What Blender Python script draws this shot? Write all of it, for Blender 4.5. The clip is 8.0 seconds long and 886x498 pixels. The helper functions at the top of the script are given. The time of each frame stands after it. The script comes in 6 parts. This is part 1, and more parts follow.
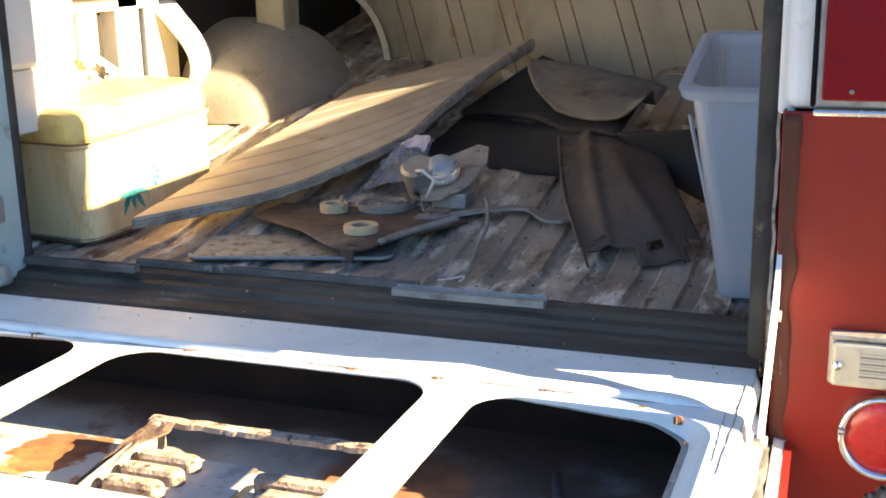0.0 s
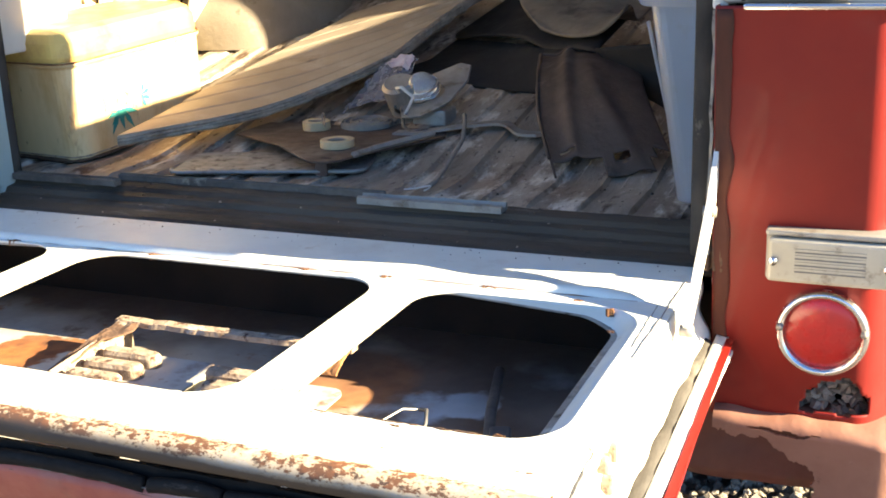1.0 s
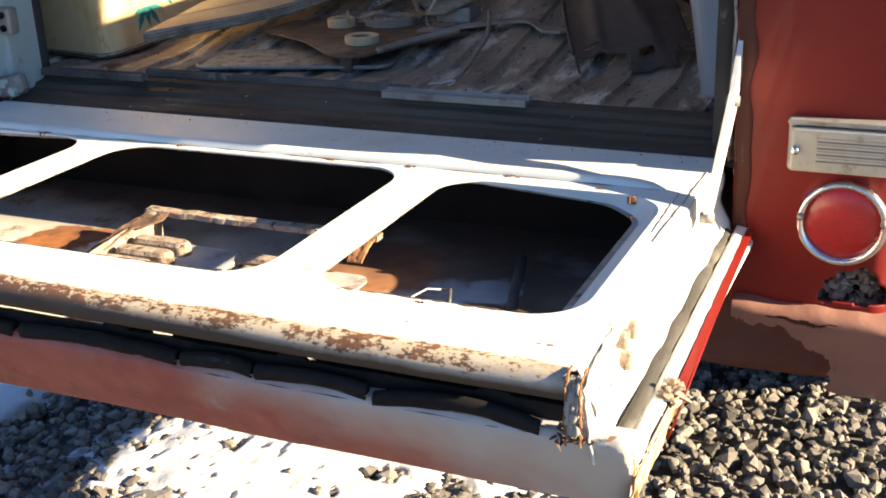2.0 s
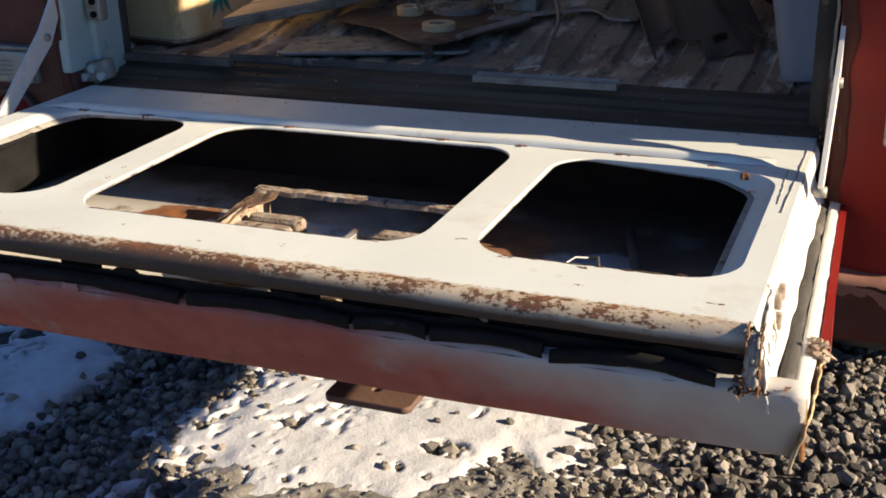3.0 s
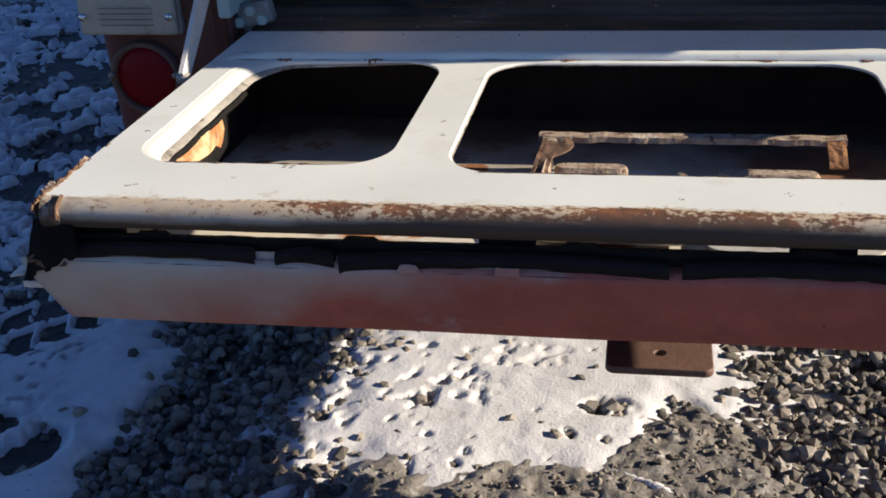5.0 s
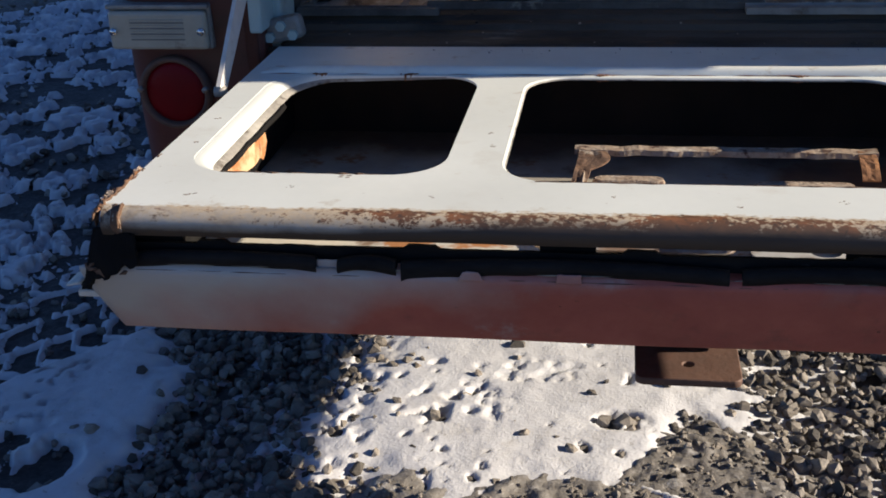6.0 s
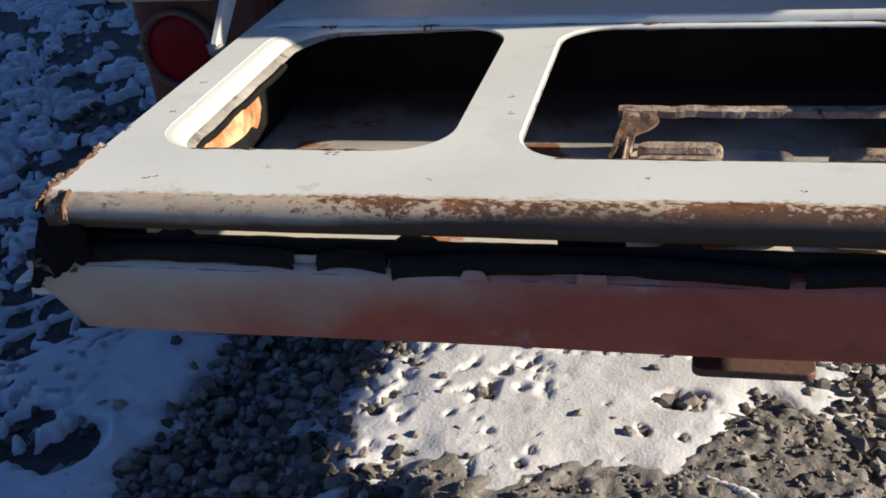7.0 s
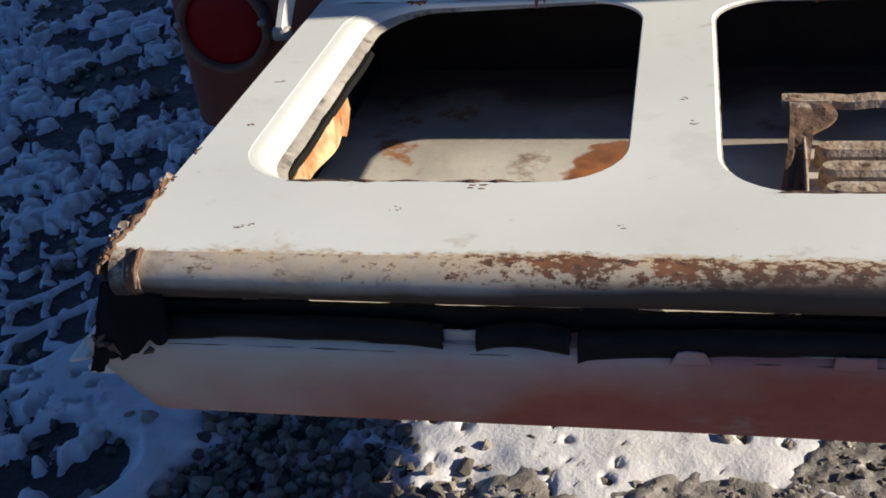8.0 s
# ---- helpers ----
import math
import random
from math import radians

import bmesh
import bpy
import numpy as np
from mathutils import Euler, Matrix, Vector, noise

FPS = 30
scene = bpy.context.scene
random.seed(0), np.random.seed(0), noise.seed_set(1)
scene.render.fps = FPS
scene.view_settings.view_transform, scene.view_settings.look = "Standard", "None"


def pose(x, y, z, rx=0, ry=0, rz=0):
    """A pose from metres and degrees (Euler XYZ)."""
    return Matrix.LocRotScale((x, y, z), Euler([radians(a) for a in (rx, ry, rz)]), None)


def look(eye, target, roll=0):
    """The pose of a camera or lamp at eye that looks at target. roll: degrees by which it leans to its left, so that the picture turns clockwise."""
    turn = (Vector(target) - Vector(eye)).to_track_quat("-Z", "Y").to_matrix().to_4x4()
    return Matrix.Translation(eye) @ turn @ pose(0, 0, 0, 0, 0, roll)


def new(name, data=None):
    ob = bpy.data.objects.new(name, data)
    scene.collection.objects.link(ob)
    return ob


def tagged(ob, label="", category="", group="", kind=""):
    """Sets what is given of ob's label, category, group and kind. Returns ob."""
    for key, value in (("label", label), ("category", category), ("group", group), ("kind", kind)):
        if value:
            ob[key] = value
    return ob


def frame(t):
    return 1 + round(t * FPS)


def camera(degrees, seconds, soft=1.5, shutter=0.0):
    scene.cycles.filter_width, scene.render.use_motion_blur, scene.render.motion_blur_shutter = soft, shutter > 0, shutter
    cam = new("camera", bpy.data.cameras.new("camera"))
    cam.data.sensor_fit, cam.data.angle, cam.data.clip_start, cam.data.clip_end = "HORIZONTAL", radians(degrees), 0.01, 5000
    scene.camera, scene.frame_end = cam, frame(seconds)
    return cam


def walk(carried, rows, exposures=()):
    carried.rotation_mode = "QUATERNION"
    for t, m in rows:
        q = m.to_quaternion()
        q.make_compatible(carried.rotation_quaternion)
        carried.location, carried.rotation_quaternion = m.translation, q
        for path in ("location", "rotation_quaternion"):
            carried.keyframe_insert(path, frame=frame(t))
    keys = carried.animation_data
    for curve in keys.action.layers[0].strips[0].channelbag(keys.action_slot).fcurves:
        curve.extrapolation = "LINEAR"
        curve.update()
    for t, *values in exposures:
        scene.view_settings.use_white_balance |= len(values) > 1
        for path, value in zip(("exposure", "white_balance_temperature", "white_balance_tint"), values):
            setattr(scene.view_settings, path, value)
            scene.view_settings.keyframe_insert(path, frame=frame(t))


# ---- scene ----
cam = camera(41.7, 8.0, soft=1.75)
PATH = [
    (0, (0.743, -0.83, 1.411), (0.072, 0.985, 0.905), -1.2),
    (0.5, (0.856, -0.802, 1.384), (0.085, 0.964, 0.849), -2.3),
    (1, (0.895, -0.827, 1.353), (0.141, 0.93, 0.768), -2.2),
    (1.5, (0.894, -0.852, 1.327), (0.101, 0.851, 0.641), -2.7),
    (1.7, (0.908, -0.854, 1.327), (0.128, 0.841, 0.606), -2.8),
    (2.8, (0.809, -0.956, 1.328), (0.021, 0.739, 0.617), -1.3),
    (3, (0.741, -1.014, 1.336), (0.029, 0.706, 0.605), -1.8),
    (3.5, (0.525, -1.122, 1.314), (-0.182, 0.566, 0.507), -2.4),
    (4, (0.347, -1.085, 1.286), (-0.321, 0.591, 0.424), -2.2),
    (4.5, (0.114, -0.992, 1.306), (-0.577, 0.681, 0.455), -2.2),
    (5, (-0.033, -0.987, 1.287), (-0.373, 0.796, 0.447), -2.8),
    (5.2, (-0.077, -1.005, 1.285), (-0.366, 0.786, 0.444), -2.0),
    (6.3, (-0.121, -1.022, 1.279), (-0.404, 0.791, 0.482), -2.4),
    (6.5, (-0.11, -0.991, 1.268), (-0.406, 0.814, 0.46), -3.4),
    (7, (-0.078, -0.819, 1.242), (-0.507, 0.92, 0.352), -4.5),
    (7.5, (-0.139, -0.674, 1.236), (-0.668, 1.004, 0.285), -3.5),
    (8, (-0.264, -0.598, 1.223), (-0.662, 1.094, 0.233), -5.6),
]
walk(cam, [(t, look(eye, target, roll)) for t, eye, target, roll in PATH],
     exposures=[(0, 2.90, 7900, 4), (1.0, 2.70, 7900, 4), (1.7, 2.30, 7750, 6), (2.8, 1.12, 7250, 10), (3.5, 0.94, 6850, 11), (4.5, 0.86, 6550, 11), (8, 0.66, 6350, 9)])
SUN_TO = Vector((2.6, 0.23, 1.0)).normalized()

# ---- world and sun ----
world = bpy.data.worlds.new("sky")
scene.world = world
world.use_nodes = True
wn = world.node_tree
sky = wn.nodes.new("ShaderNodeTexSky")
sky.sky_type = "NISHITA"
sky.sun_disc = False
sky.sun_elevation = math.asin(SUN_TO.z)
sky.sun_rotation = math.atan2(SUN_TO.x, SUN_TO.y)
sky.altitude, sky.air_density, sky.dust_density, sky.ozone_density = 300, 1.0, 0.0, 6.5
blue = wn.nodes.new("ShaderNodeMix")   # deep winter sky
blue.data_type, blue.blend_type = "RGBA", "MULTIPLY"
blue.inputs["Factor"].default_value = 1.0
blue.inputs[7].default_value = (0.93, 0.95, 1.12, 1)
wn.links.new(sky.outputs["Color"], blue.inputs[6])
wn.links.new(blue.outputs[2], wn.nodes["Background"].inputs["Color"])
wn.nodes["Background"].inputs["Strength"].default_value = 0.062
sun_data = bpy.data.lights.new("sun", "SUN")
sun_data.energy, sun_data.angle, sun_data.color = 5.6, radians(0.53), (1.0, 0.87, 0.70)
sun = new("sun", sun_data)
sun.matrix_world = look((0, 0, 0), -SUN_TO)


# ---- node materials ----
def surface(name, a, b, scale=6.0, rough=(0.45, 0.7), metal=0.0, bump=0.15, fine=90.0, stains=(), island=0.0, coat=0.0, trans=0.0, stretch=(1, 1, 1), alpha=1.0, spec=0.5):
    """Two colours mixed by noise, stains on top [(colour, scale, from, to)], fine relief."""
    m = bpy.data.materials.new(name)
    m.use_nodes = True
    t = m.node_tree
    p = t.nodes["Principled BSDF"]
    geo = t.nodes.new("ShaderNodeNewGeometry")
    mp = t.nodes.new("ShaderNodeMapping")
    mp.inputs["Scale"].default_value = stretch
    t.links.new(geo.outputs["Position"], mp.inputs["Vector"])

    def tex(sc, detail=6.0, rg=0.6):
        n = t.nodes.new("ShaderNodeTexNoise")
        n.inputs["Scale"].default_value, n.inputs["Detail"].default_value, n.inputs["Roughness"].default_value = sc, detail, rg
        t.links.new(mp.outputs["Vector"], n.inputs["Vector"])
        return n.outputs["Fac"]

    def span(fac, lo, hi, to0=0.0, to1=1.0):
        r = t.nodes.new("ShaderNodeMapRange")
        for k, v in zip(("From Min", "From Max", "To Min", "To Max"), (lo, hi, to0, to1)):
            r.inputs[k].default_value = v
        t.links.new(fac, r.inputs["Value"])
        return r.outputs["Result"]

    def mix(fac, c1, c2):
        x = t.nodes.new("ShaderNodeMix")
        x.data_type = "RGBA"
        t.links.new(fac, x.inputs["Factor"])
        for key, c in ((6, c1), (7, c2)):
            if isinstance(c, tuple):
                x.inputs[key].default_value = (*c, 1)
            else:
                t.links.new(c, x.inputs[key])
        return x.outputs[2]

    col = mix(span(tex(scale), 0.33, 0.67), a, b)
    for c, sc, lo, hi in stains:
        col = mix(span(tex(sc, 8.0, 0.65), lo, hi), col, c)
    if island:
        hsv = t.nodes.new("ShaderNodeHueSaturation")
        t.links.new(span(geo.outputs["Random Per Island"], 0, 1, 1 - island, 1 + island), hsv.inputs["Value"])
        t.links.new(col, hsv.inputs["Color"])
        col = hsv.outputs["Color"]
    t.links.new(col, p.inputs["Base Color"])
    t.links.new(span(tex(scale * 4), 0.3, 0.7, *rough), p.inputs["Roughness"])
    p.inputs["Metallic"].default_value = metal
    p.inputs["Specular IOR Level"].default_value = spec
    p.inputs["Coat Weight"].default_value = coat
    p.inputs["Transmission Weight"].default_value = trans
    p.inputs["Alpha"].default_value = alpha
    if bump:
        bn = t.nodes.new("ShaderNodeBump")
        bn.inputs["Strength"].default_value, bn.inputs["Distance"].default_value = bump, 0.004
        t.links.new(tex(fine), bn.inputs["Height"])
        t.links.new(bn.outputs["Normal"], p.inputs["Normal"])
    return m


RUST = (0.20, 0.075, 0.03)
RUST_D = (0.07, 0.03, 0.018)
M = {}
M["gate_white"] = surface("gate_white", (0.72, 0.745, 0.69), (0.63, 0.65, 0.60), 5, (0.4, 0.62), bump=0.03,
                          stains=(((0.52, 0.49, 0.41), 7, 0.56, 0.80), ((0.22, 0.13, 0.07), 38, 0.71, 0.76), ((0.07, 0.05, 0.04), 26, 0.76, 0.79), ((0.30, 0.24, 0.18), 75, 0.71, 0.76), ((0.46, 0.40, 0.30), 22, 0.62, 0.74)))
M["gate_inside"] = surface("gate_inside", (0.48, 0.45, 0.39), (0.34, 0.36, 0.37), 7, (0.6, 0.8), bump=0.2,
                           stains=(((0.20, 0.13, 0.09), 7, 0.52, 0.64), (RUST, 12, 0.62, 0.70)))
M["lip"] = surface("lip_dirty_white", (0.56, 0.51, 0.43), (0.40, 0.34, 0.26), 7, (0.5, 0.75), bump=0.12,
                   stains=(((0.30, 0.23, 0.16), 14, 0.50, 0.66), ((0.16, 0.085, 0.05), 70, 0.60, 0.68), ((0.10, 0.08, 0.065), 26, 0.66, 0.74)), stretch=(0.5, 1, 1))
M["worn_red"] = surface("worn_red_brown", (0.105, 0.030, 0.018), (0.060, 0.024, 0.016), 9, (0.6, 0.85), bump=0.15, stains=(((0.035, 0.020, 0.015), 13, 0.50, 0.68), ((0.17, 0.060, 0.025), 20, 0.62, 0.72)), spec=0.25, stretch=(1, 1, 0.25))
M["rust_dark"] = surface("dark_flaking_rust", (0.17, 0.095, 0.055), (0.085, 0.050, 0.034), 60, (0.8, 1.0), bump=0.8, stains=(((0.40, 0.35, 0.28), 26, 0.60, 0.70), ((0.03, 0.022, 0.018), 45, 0.60, 0.70)))
M["rust"] = surface("rust", (0.26, 0.12, 0.05), (0.13, 0.06, 0.03), 22, (0.75, 0.95), bump=0.6, stains=(((0.42, 0.20, 0.08), 30, 0.58, 0.68), ((0.5, 0.45, 0.38), 18, 0.64, 0.70)))
M["rust_orange"] = surface("rust_orange", (0.34, 0.14, 0.05), (0.46, 0.29, 0.15), 16, (0.75, 0.95), bump=0.4, stains=((RUST, 24, 0.56, 0.64), ((0.5, 0.45, 0.36), 20, 0.60, 0.70)))
M["rust_tan"] = surface("rust_tan", (0.42, 0.35, 0.27), (0.24, 0.16, 0.105), 45, (0.75, 0.95), bump=0.8, stains=((RUST_D, 70, 0.54, 0.66), ((0.56, 0.52, 0.45), 24, 0.60, 0.70)))
M["red"] = surface("red_paint", (0.205, 0.0105, 0.0075), (0.165, 0.009, 0.0065), 4, (0.4, 0.6), bump=0.05, coat=0.08, spec=0.3,
                   stains=(((0.17, 0.030, 0.016), 6, 0.58, 0.80), ((0.10, 0.05, 0.03), 30, 0.72, 0.78)))
M["red_dull"] = surface("darkened_red", (0.12, 0.026, 0.018), (0.085, 0.026, 0.018), 6, (0.5, 0.75), bump=0.1, stains=(((0.07, 0.035, 0.02), 8, 0.5, 0.7),))
M["end_white"] = surface("worn_end_white", (0.72, 0.71, 0.66), (0.58, 0.55, 0.48), 9, (0.45, 0.7), bump=0.15, stains=(((0.40, 0.34, 0.25), 14, 0.58, 0.72), ((0.20, 0.12, 0.07), 40, 0.66, 0.72)))
M["white_pillar"] = surface("white_pillar", (0.70, 0.68, 0.63), (0.60, 0.57, 0.52), 6, (0.45, 0.7), stains=(((0.35, 0.30, 0.24), 10, 0.60, 0.75),))
M["mint"] = surface("mint_paint", (0.40, 0.50, 0.47), (0.33, 0.42, 0.40), 7, (0.5, 0.75), stains=(((0.16, 0.15, 0.13), 13, 0.58, 0.72), (RUST_D, 28, 0.70, 0.76)))
M["cream"] = surface("cream_inner_panel", (0.68, 0.60, 0.42), (0.56, 0.48, 0.32), 6, (0.5, 0.75), stains=(((0.30, 0.22, 0.12), 9, 0.56, 0.72), (RUST, 26, 0.68, 0.76)))
# darker copy of the cream: shade of the load room put into colour
M["cream_shaded"] = surface("cream_ribbed_panel", (0.29, 0.255, 0.175), (0.215, 0.187, 0.127), 5, (0.55, 0.8), stains=(((0.16, 0.12, 0.075), 6, 0.54, 0.74), (RUST_D, 24, 0.66, 0.74), ((0.24, 0.14, 0.07), 14, 0.64, 0.72)), stretch=(1, 1, 0.5))
M["well"] = surface("dusty_wheel_well", (0.27, 0.235, 0.185), (0.19, 0.16, 0.125), 5, (0.7, 0.9), bump=0.3, stains=(((0.36, 0.32, 0.26), 8, 0.58, 0.74), ((0.09, 0.07, 0.05), 14, 0.62, 0.74)))
M["rubber"] = surface("black_rubber", (0.009, 0.009, 0.009), (0.017, 0.016, 0.015), 20, (0.85, 1.0), bump=0.3, stains=(((0.12, 0.105, 0.09), 34, 0.68, 0.76),), spec=0.06)
M["strip"] = surface("dusty_weatherstrip", (0.017, 0.015, 0.014), (0.009, 0.008, 0.008), 30, (0.6, 0.85), bump=0.25, stains=(((0.12, 0.105, 0.088), 26, 0.64, 0.76),), spec=0.18, stretch=(0.4, 1, 1))
M["seal"] = surface("dusty_rubber_seal", (0.022, 0.021, 0.020), (0.06, 0.053, 0.046), 14, (0.7, 0.95), bump=0.4, stains=(((0.22, 0.19, 0.15), 22, 0.62, 0.74),), spec=0.25)
M["side_seal"] = surface("grey_brown_seal", (0.16, 0.135, 0.11), (0.07, 0.06, 0.052), 16, (0.75, 0.95), bump=0.6, stains=(((0.30, 0.26, 0.20), 24, 0.58, 0.70),), spec=0.25)
M["sill"] = surface("grimy_sill", (0.060, 0.047, 0.036), (0.105, 0.083, 0.062), 9, (0.7, 0.95), bump=0.9, fine=60, stains=(((0.030, 0.024, 0.019), 7, 0.50, 0.64), ((0.27, 0.23, 0.18), 13, 0.61, 0.74), ((0.17, 0.08, 0.04), 34, 0.62, 0.72)), stretch=(0.3, 1, 1), spec=0.25)
M["bed"] = surface("dirty_bed_floor", (0.36, 0.30, 0.235), (0.19, 0.145, 0.105), 8, (0.75, 0.95), bump=0.6,
                   stains=(((0.60, 0.54, 0.45), 10, 0.52, 0.62), ((0.09, 0.055, 0.037), 13, 0.55, 0.66), ((0.07, 0.045, 0.035), 50, 0.60, 0.70)), stretch=(1.5, 0.55, 1), spec=0.3)
M["dark_under"] = surface("dark_underbody", (0.018, 0.015, 0.013), (0.036, 0.027, 0.021), 8, (0.85, 1.0), bump=0.4, spec=0.2)
M["primer"] = surface("rust_primer", (0.25, 0.120, 0.085), (0.20, 0.090, 0.062), 5, (0.6, 0.85), bump=0.2, stains=(((0.36, 0.23, 0.17), 9, 0.60, 0.75), (RUST_D, 30, 0.66, 0.74)))
M["steel_brown"] = surface("brown_steel", (0.16, 0.09, 0.065), (0.10, 0.06, 0.045), 12, (0.55, 0.8), bump=0.3, metal=0.2)
M["brown_plate"] = surface("dusty_brown_plate", (0.105, 0.072, 0.054), (0.065, 0.046, 0.036), 9, (0.55, 0.8), bump=0.3, stains=(((0.17, 0.14, 0.115), 8, 0.56, 0.72), ((0.035, 0.026, 0.02), 14, 0.58, 0.70)), spec=0.3)
M["chrome"] = surface("chrome", (0.75, 0.75, 0.74), (0.6, 0.6, 0.6), 20, (0.12, 0.3), metal=1.0, bump=0.02)
M["dull_metal"] = surface("dull_metal", (0.34, 0.33, 0.30), (0.24, 0.22, 0.20), 14, (0.45, 0.7), metal=0.45, bump=0.15, stains=(((0.14, 0.10, 0.07), 18, 0.56, 0.70),))
M["lens_red"] = surface("red_lens", (0.40, 0.008, 0.010), (0.33, 0.006, 0.008), 12, (0.2, 0.38), bump=0.06, coat=0.4)
M["lens_red_dark"] = surface("dark_red_lens", (0.20, 0.004, 0.009), (0.15, 0.004, 0.008), 12, (0.25, 0.4), bump=0.04, spec=0.12)
M["lens_clear"] = surface("clouded_clear_lens", (0.44, 0.41, 0.33), (0.35, 0.32, 0.25), 16, (0.25, 0.45), bump=0.1, coat=0.3, stains=(((0.22, 0.19, 0.14), 30, 0.60, 0.72),))
M["lens_inner"] = surface("lamp_ribs", (0.20, 0.19, 0.17), (0.13, 0.12, 0.11), 16, (0.3, 0.5), bump=0.1)
M["old_seal"] = surface("weathered_seal", (0.085, 0.078, 0.068), (0.045, 0.041, 0.036), 30, (0.65, 0.9), bump=0.5, stains=(((0.20, 0.18, 0.15), 22, 0.58, 0.72),), spec=0.25, stretch=(1, 0.3, 1))
M["leaf_print"] = surface("teal_leaf_print", (0.02, 0.20, 0.19), (0.03, 0.28, 0.22), 60, (0.4, 0.5), bump=0)
M["petal_print"] = surface("orange_flower_print", (0.70, 0.30, 0.16), (0.78, 0.48, 0.30), 60, (0.4, 0.5), bump=0)
M["snow"] = surface("snow", (0.68, 0.685, 0.70), (0.585, 0.585, 0.595), 9, (0.5, 0.8), bump=0.45, fine=140, stains=(((0.46, 0.44, 0.41), 7, 0.56, 0.76), ((0.30, 0.28, 0.25), 48, 0.64, 0.72)))
M["slush"] = surface("dirty_slush", (0.255, 0.236, 0.212), (0.17, 0.157, 0.14), 14, (0.3, 0.65), bump=0.9, fine=110, stains=(((0.50, 0.48, 0.45), 15, 0.57, 0.67), ((0.13, 0.118, 0.10), 40, 0.56, 0.68), ((0.20, 0.175, 0.13), 6, 0.58, 0.70)))
M["mud"] = surface("wet_fines", (0.060, 0.050, 0.042), (0.036, 0.030, 0.026), 16, (0.5, 0.85), bump=1.0, fine=90, stains=(((0.10, 0.088, 0.075), 34, 0.60, 0.68), ((0.30, 0.29, 0.29), 11, 0.64, 0.70)))
M["gravel"] = surface("limestone_gravel", (0.138, 0.119, 0.097), (0.224, 0.199, 0.167), 18, (0.75, 0.95), bump=0.6, fine=260, island=0.66, stains=(((0.24, 0.165, 0.085), 3.1, 0.655, 0.73), ((0.085, 0.075, 0.062), 60, 0.56, 0.70)))
M["soil"] = surface("gravel_fines", (0.085, 0.077, 0.068), (0.16, 0.147, 0.13), 34, (0.8, 0.95), bump=1.0, fine=55, stains=(((0.23, 0.21, 0.185), 48, 0.54, 0.60), ((0.04, 0.037, 0.033), 42, 0.58, 0.66), ((0.60, 0.595, 0.60), 0.9, 0.60, 0.66)))
M["tub"] = surface("cream_tin_enamel", (0.74, 0.58, 0.33), (0.62, 0.46, 0.24), 7, (0.4, 0.6), bump=0.06, stains=(((0.46, 0.27, 0.10), 7, 0.50, 0.70), ((0.24, 0.12, 0.05), 18, 0.60, 0.72), ((0.12, 0.065, 0.035), 60, 0.66, 0.74)), stretch=(1, 1, 0.32))
M["tub_lid"] = surface("yellow_lid", (0.70, 0.52, 0.17), (0.60, 0.40, 0.12), 7, (0.4, 0.6), bump=0.06, stains=(((0.44, 0.22, 0.08), 8, 0.52, 0.68), ((0.18, 0.10, 0.05), 30, 0.68, 0.74)))
M["panel_tan"] = surface("tan_panel_board", (0.37, 0.305, 0.23), (0.28, 0.225, 0.165), 4, (0.6, 0.85), bump=0.15, stains=(((0.42, 0.36, 0.29), 7, 0.56, 0.72), ((0.12, 0.09, 0.065), 20, 0.66, 0.76), ((0.18, 0.14, 0.10), 9, 0.60, 0.76)))
M["panel_edge"] = surface("frayed_board_edge", (0.30, 0.27, 0.22), (0.15, 0.12, 0.09), 30, (0.75, 0.95), bump=0.7)
M["brown_mat"] = surface("brown_sheet", (0.085, 0.058, 0.045), (0.052, 0.037, 0.030), 7, (0.5, 0.75), bump=0.3, stains=(((0.25, 0.19, 0.145), 8, 0.60, 0.74), ((0.03, 0.023, 0.018), 13, 0.58, 0.70)), spec=0.3)
M["grey_mat"] = surface("grey_rubber_mat", (0.15, 0.131, 0.106), (0.105, 0.090, 0.073), 8, (0.6, 0.85), bump=0.25, stains=(((0.05, 0.043, 0.036), 12, 0.56, 0.70), ((0.21, 0.185, 0.155), 16, 0.62, 0.74)), spec=0.25)
M["black_mat"] = surface("black_rubber_sheet", (0.016, 0.015, 0.014), (0.034, 0.030, 0.027), 8, (0.7, 0.95), bump=0.25, spec=0.25)
M["tape"] = surface("masking_tape", (0.54, 0.43, 0.26), (0.44, 0.34, 0.20), 24, (0.6, 0.8), bump=0.1)
M["bracket"] = surface("rusted_cream_bracket", (0.58, 0.45, 0.27), (0.48, 0.34, 0.18), 12, (0.7, 0.9), bump=0.4, stains=(((0.36, 0.14, 0.045), 11, 0.48, 0.58), ((0.14, 0.07, 0.04), 26, 0.60, 0.70)))
M["flange_dirt"] = surface("dirty_flange", (0.34, 0.32, 0.28), (0.20, 0.185, 0.16), 30, (0.6, 0.85), bump=0.4, stains=(((0.08, 0.065, 0.05), 45, 0.54, 0.66), ((0.55, 0.53, 0.48), 20, 0.60, 0.72)))
M["strap"] = surface("rolled_strap", (0.27, 0.24, 0.20), (0.18, 0.16, 0.135), 26, (0.7, 0.9), bump=0.3)
M["wire"] = surface("wire", (0.05, 0.05, 0.05), (0.10, 0.095, 0.09), 40, (0.4, 0.6), bump=0.1)
M["pale_wire"] = surface("pale_wire", (0.62, 0.60, 0.55), (0.5, 0.48, 0.44), 40, (0.4, 0.6), bump=0.05)
M["glass"] = surface("lamp_glass", (0.85, 0.87, 0.88), (0.75, 0.78, 0.80), 14, (0.05, 0.15), bump=0.1, trans=0.75)
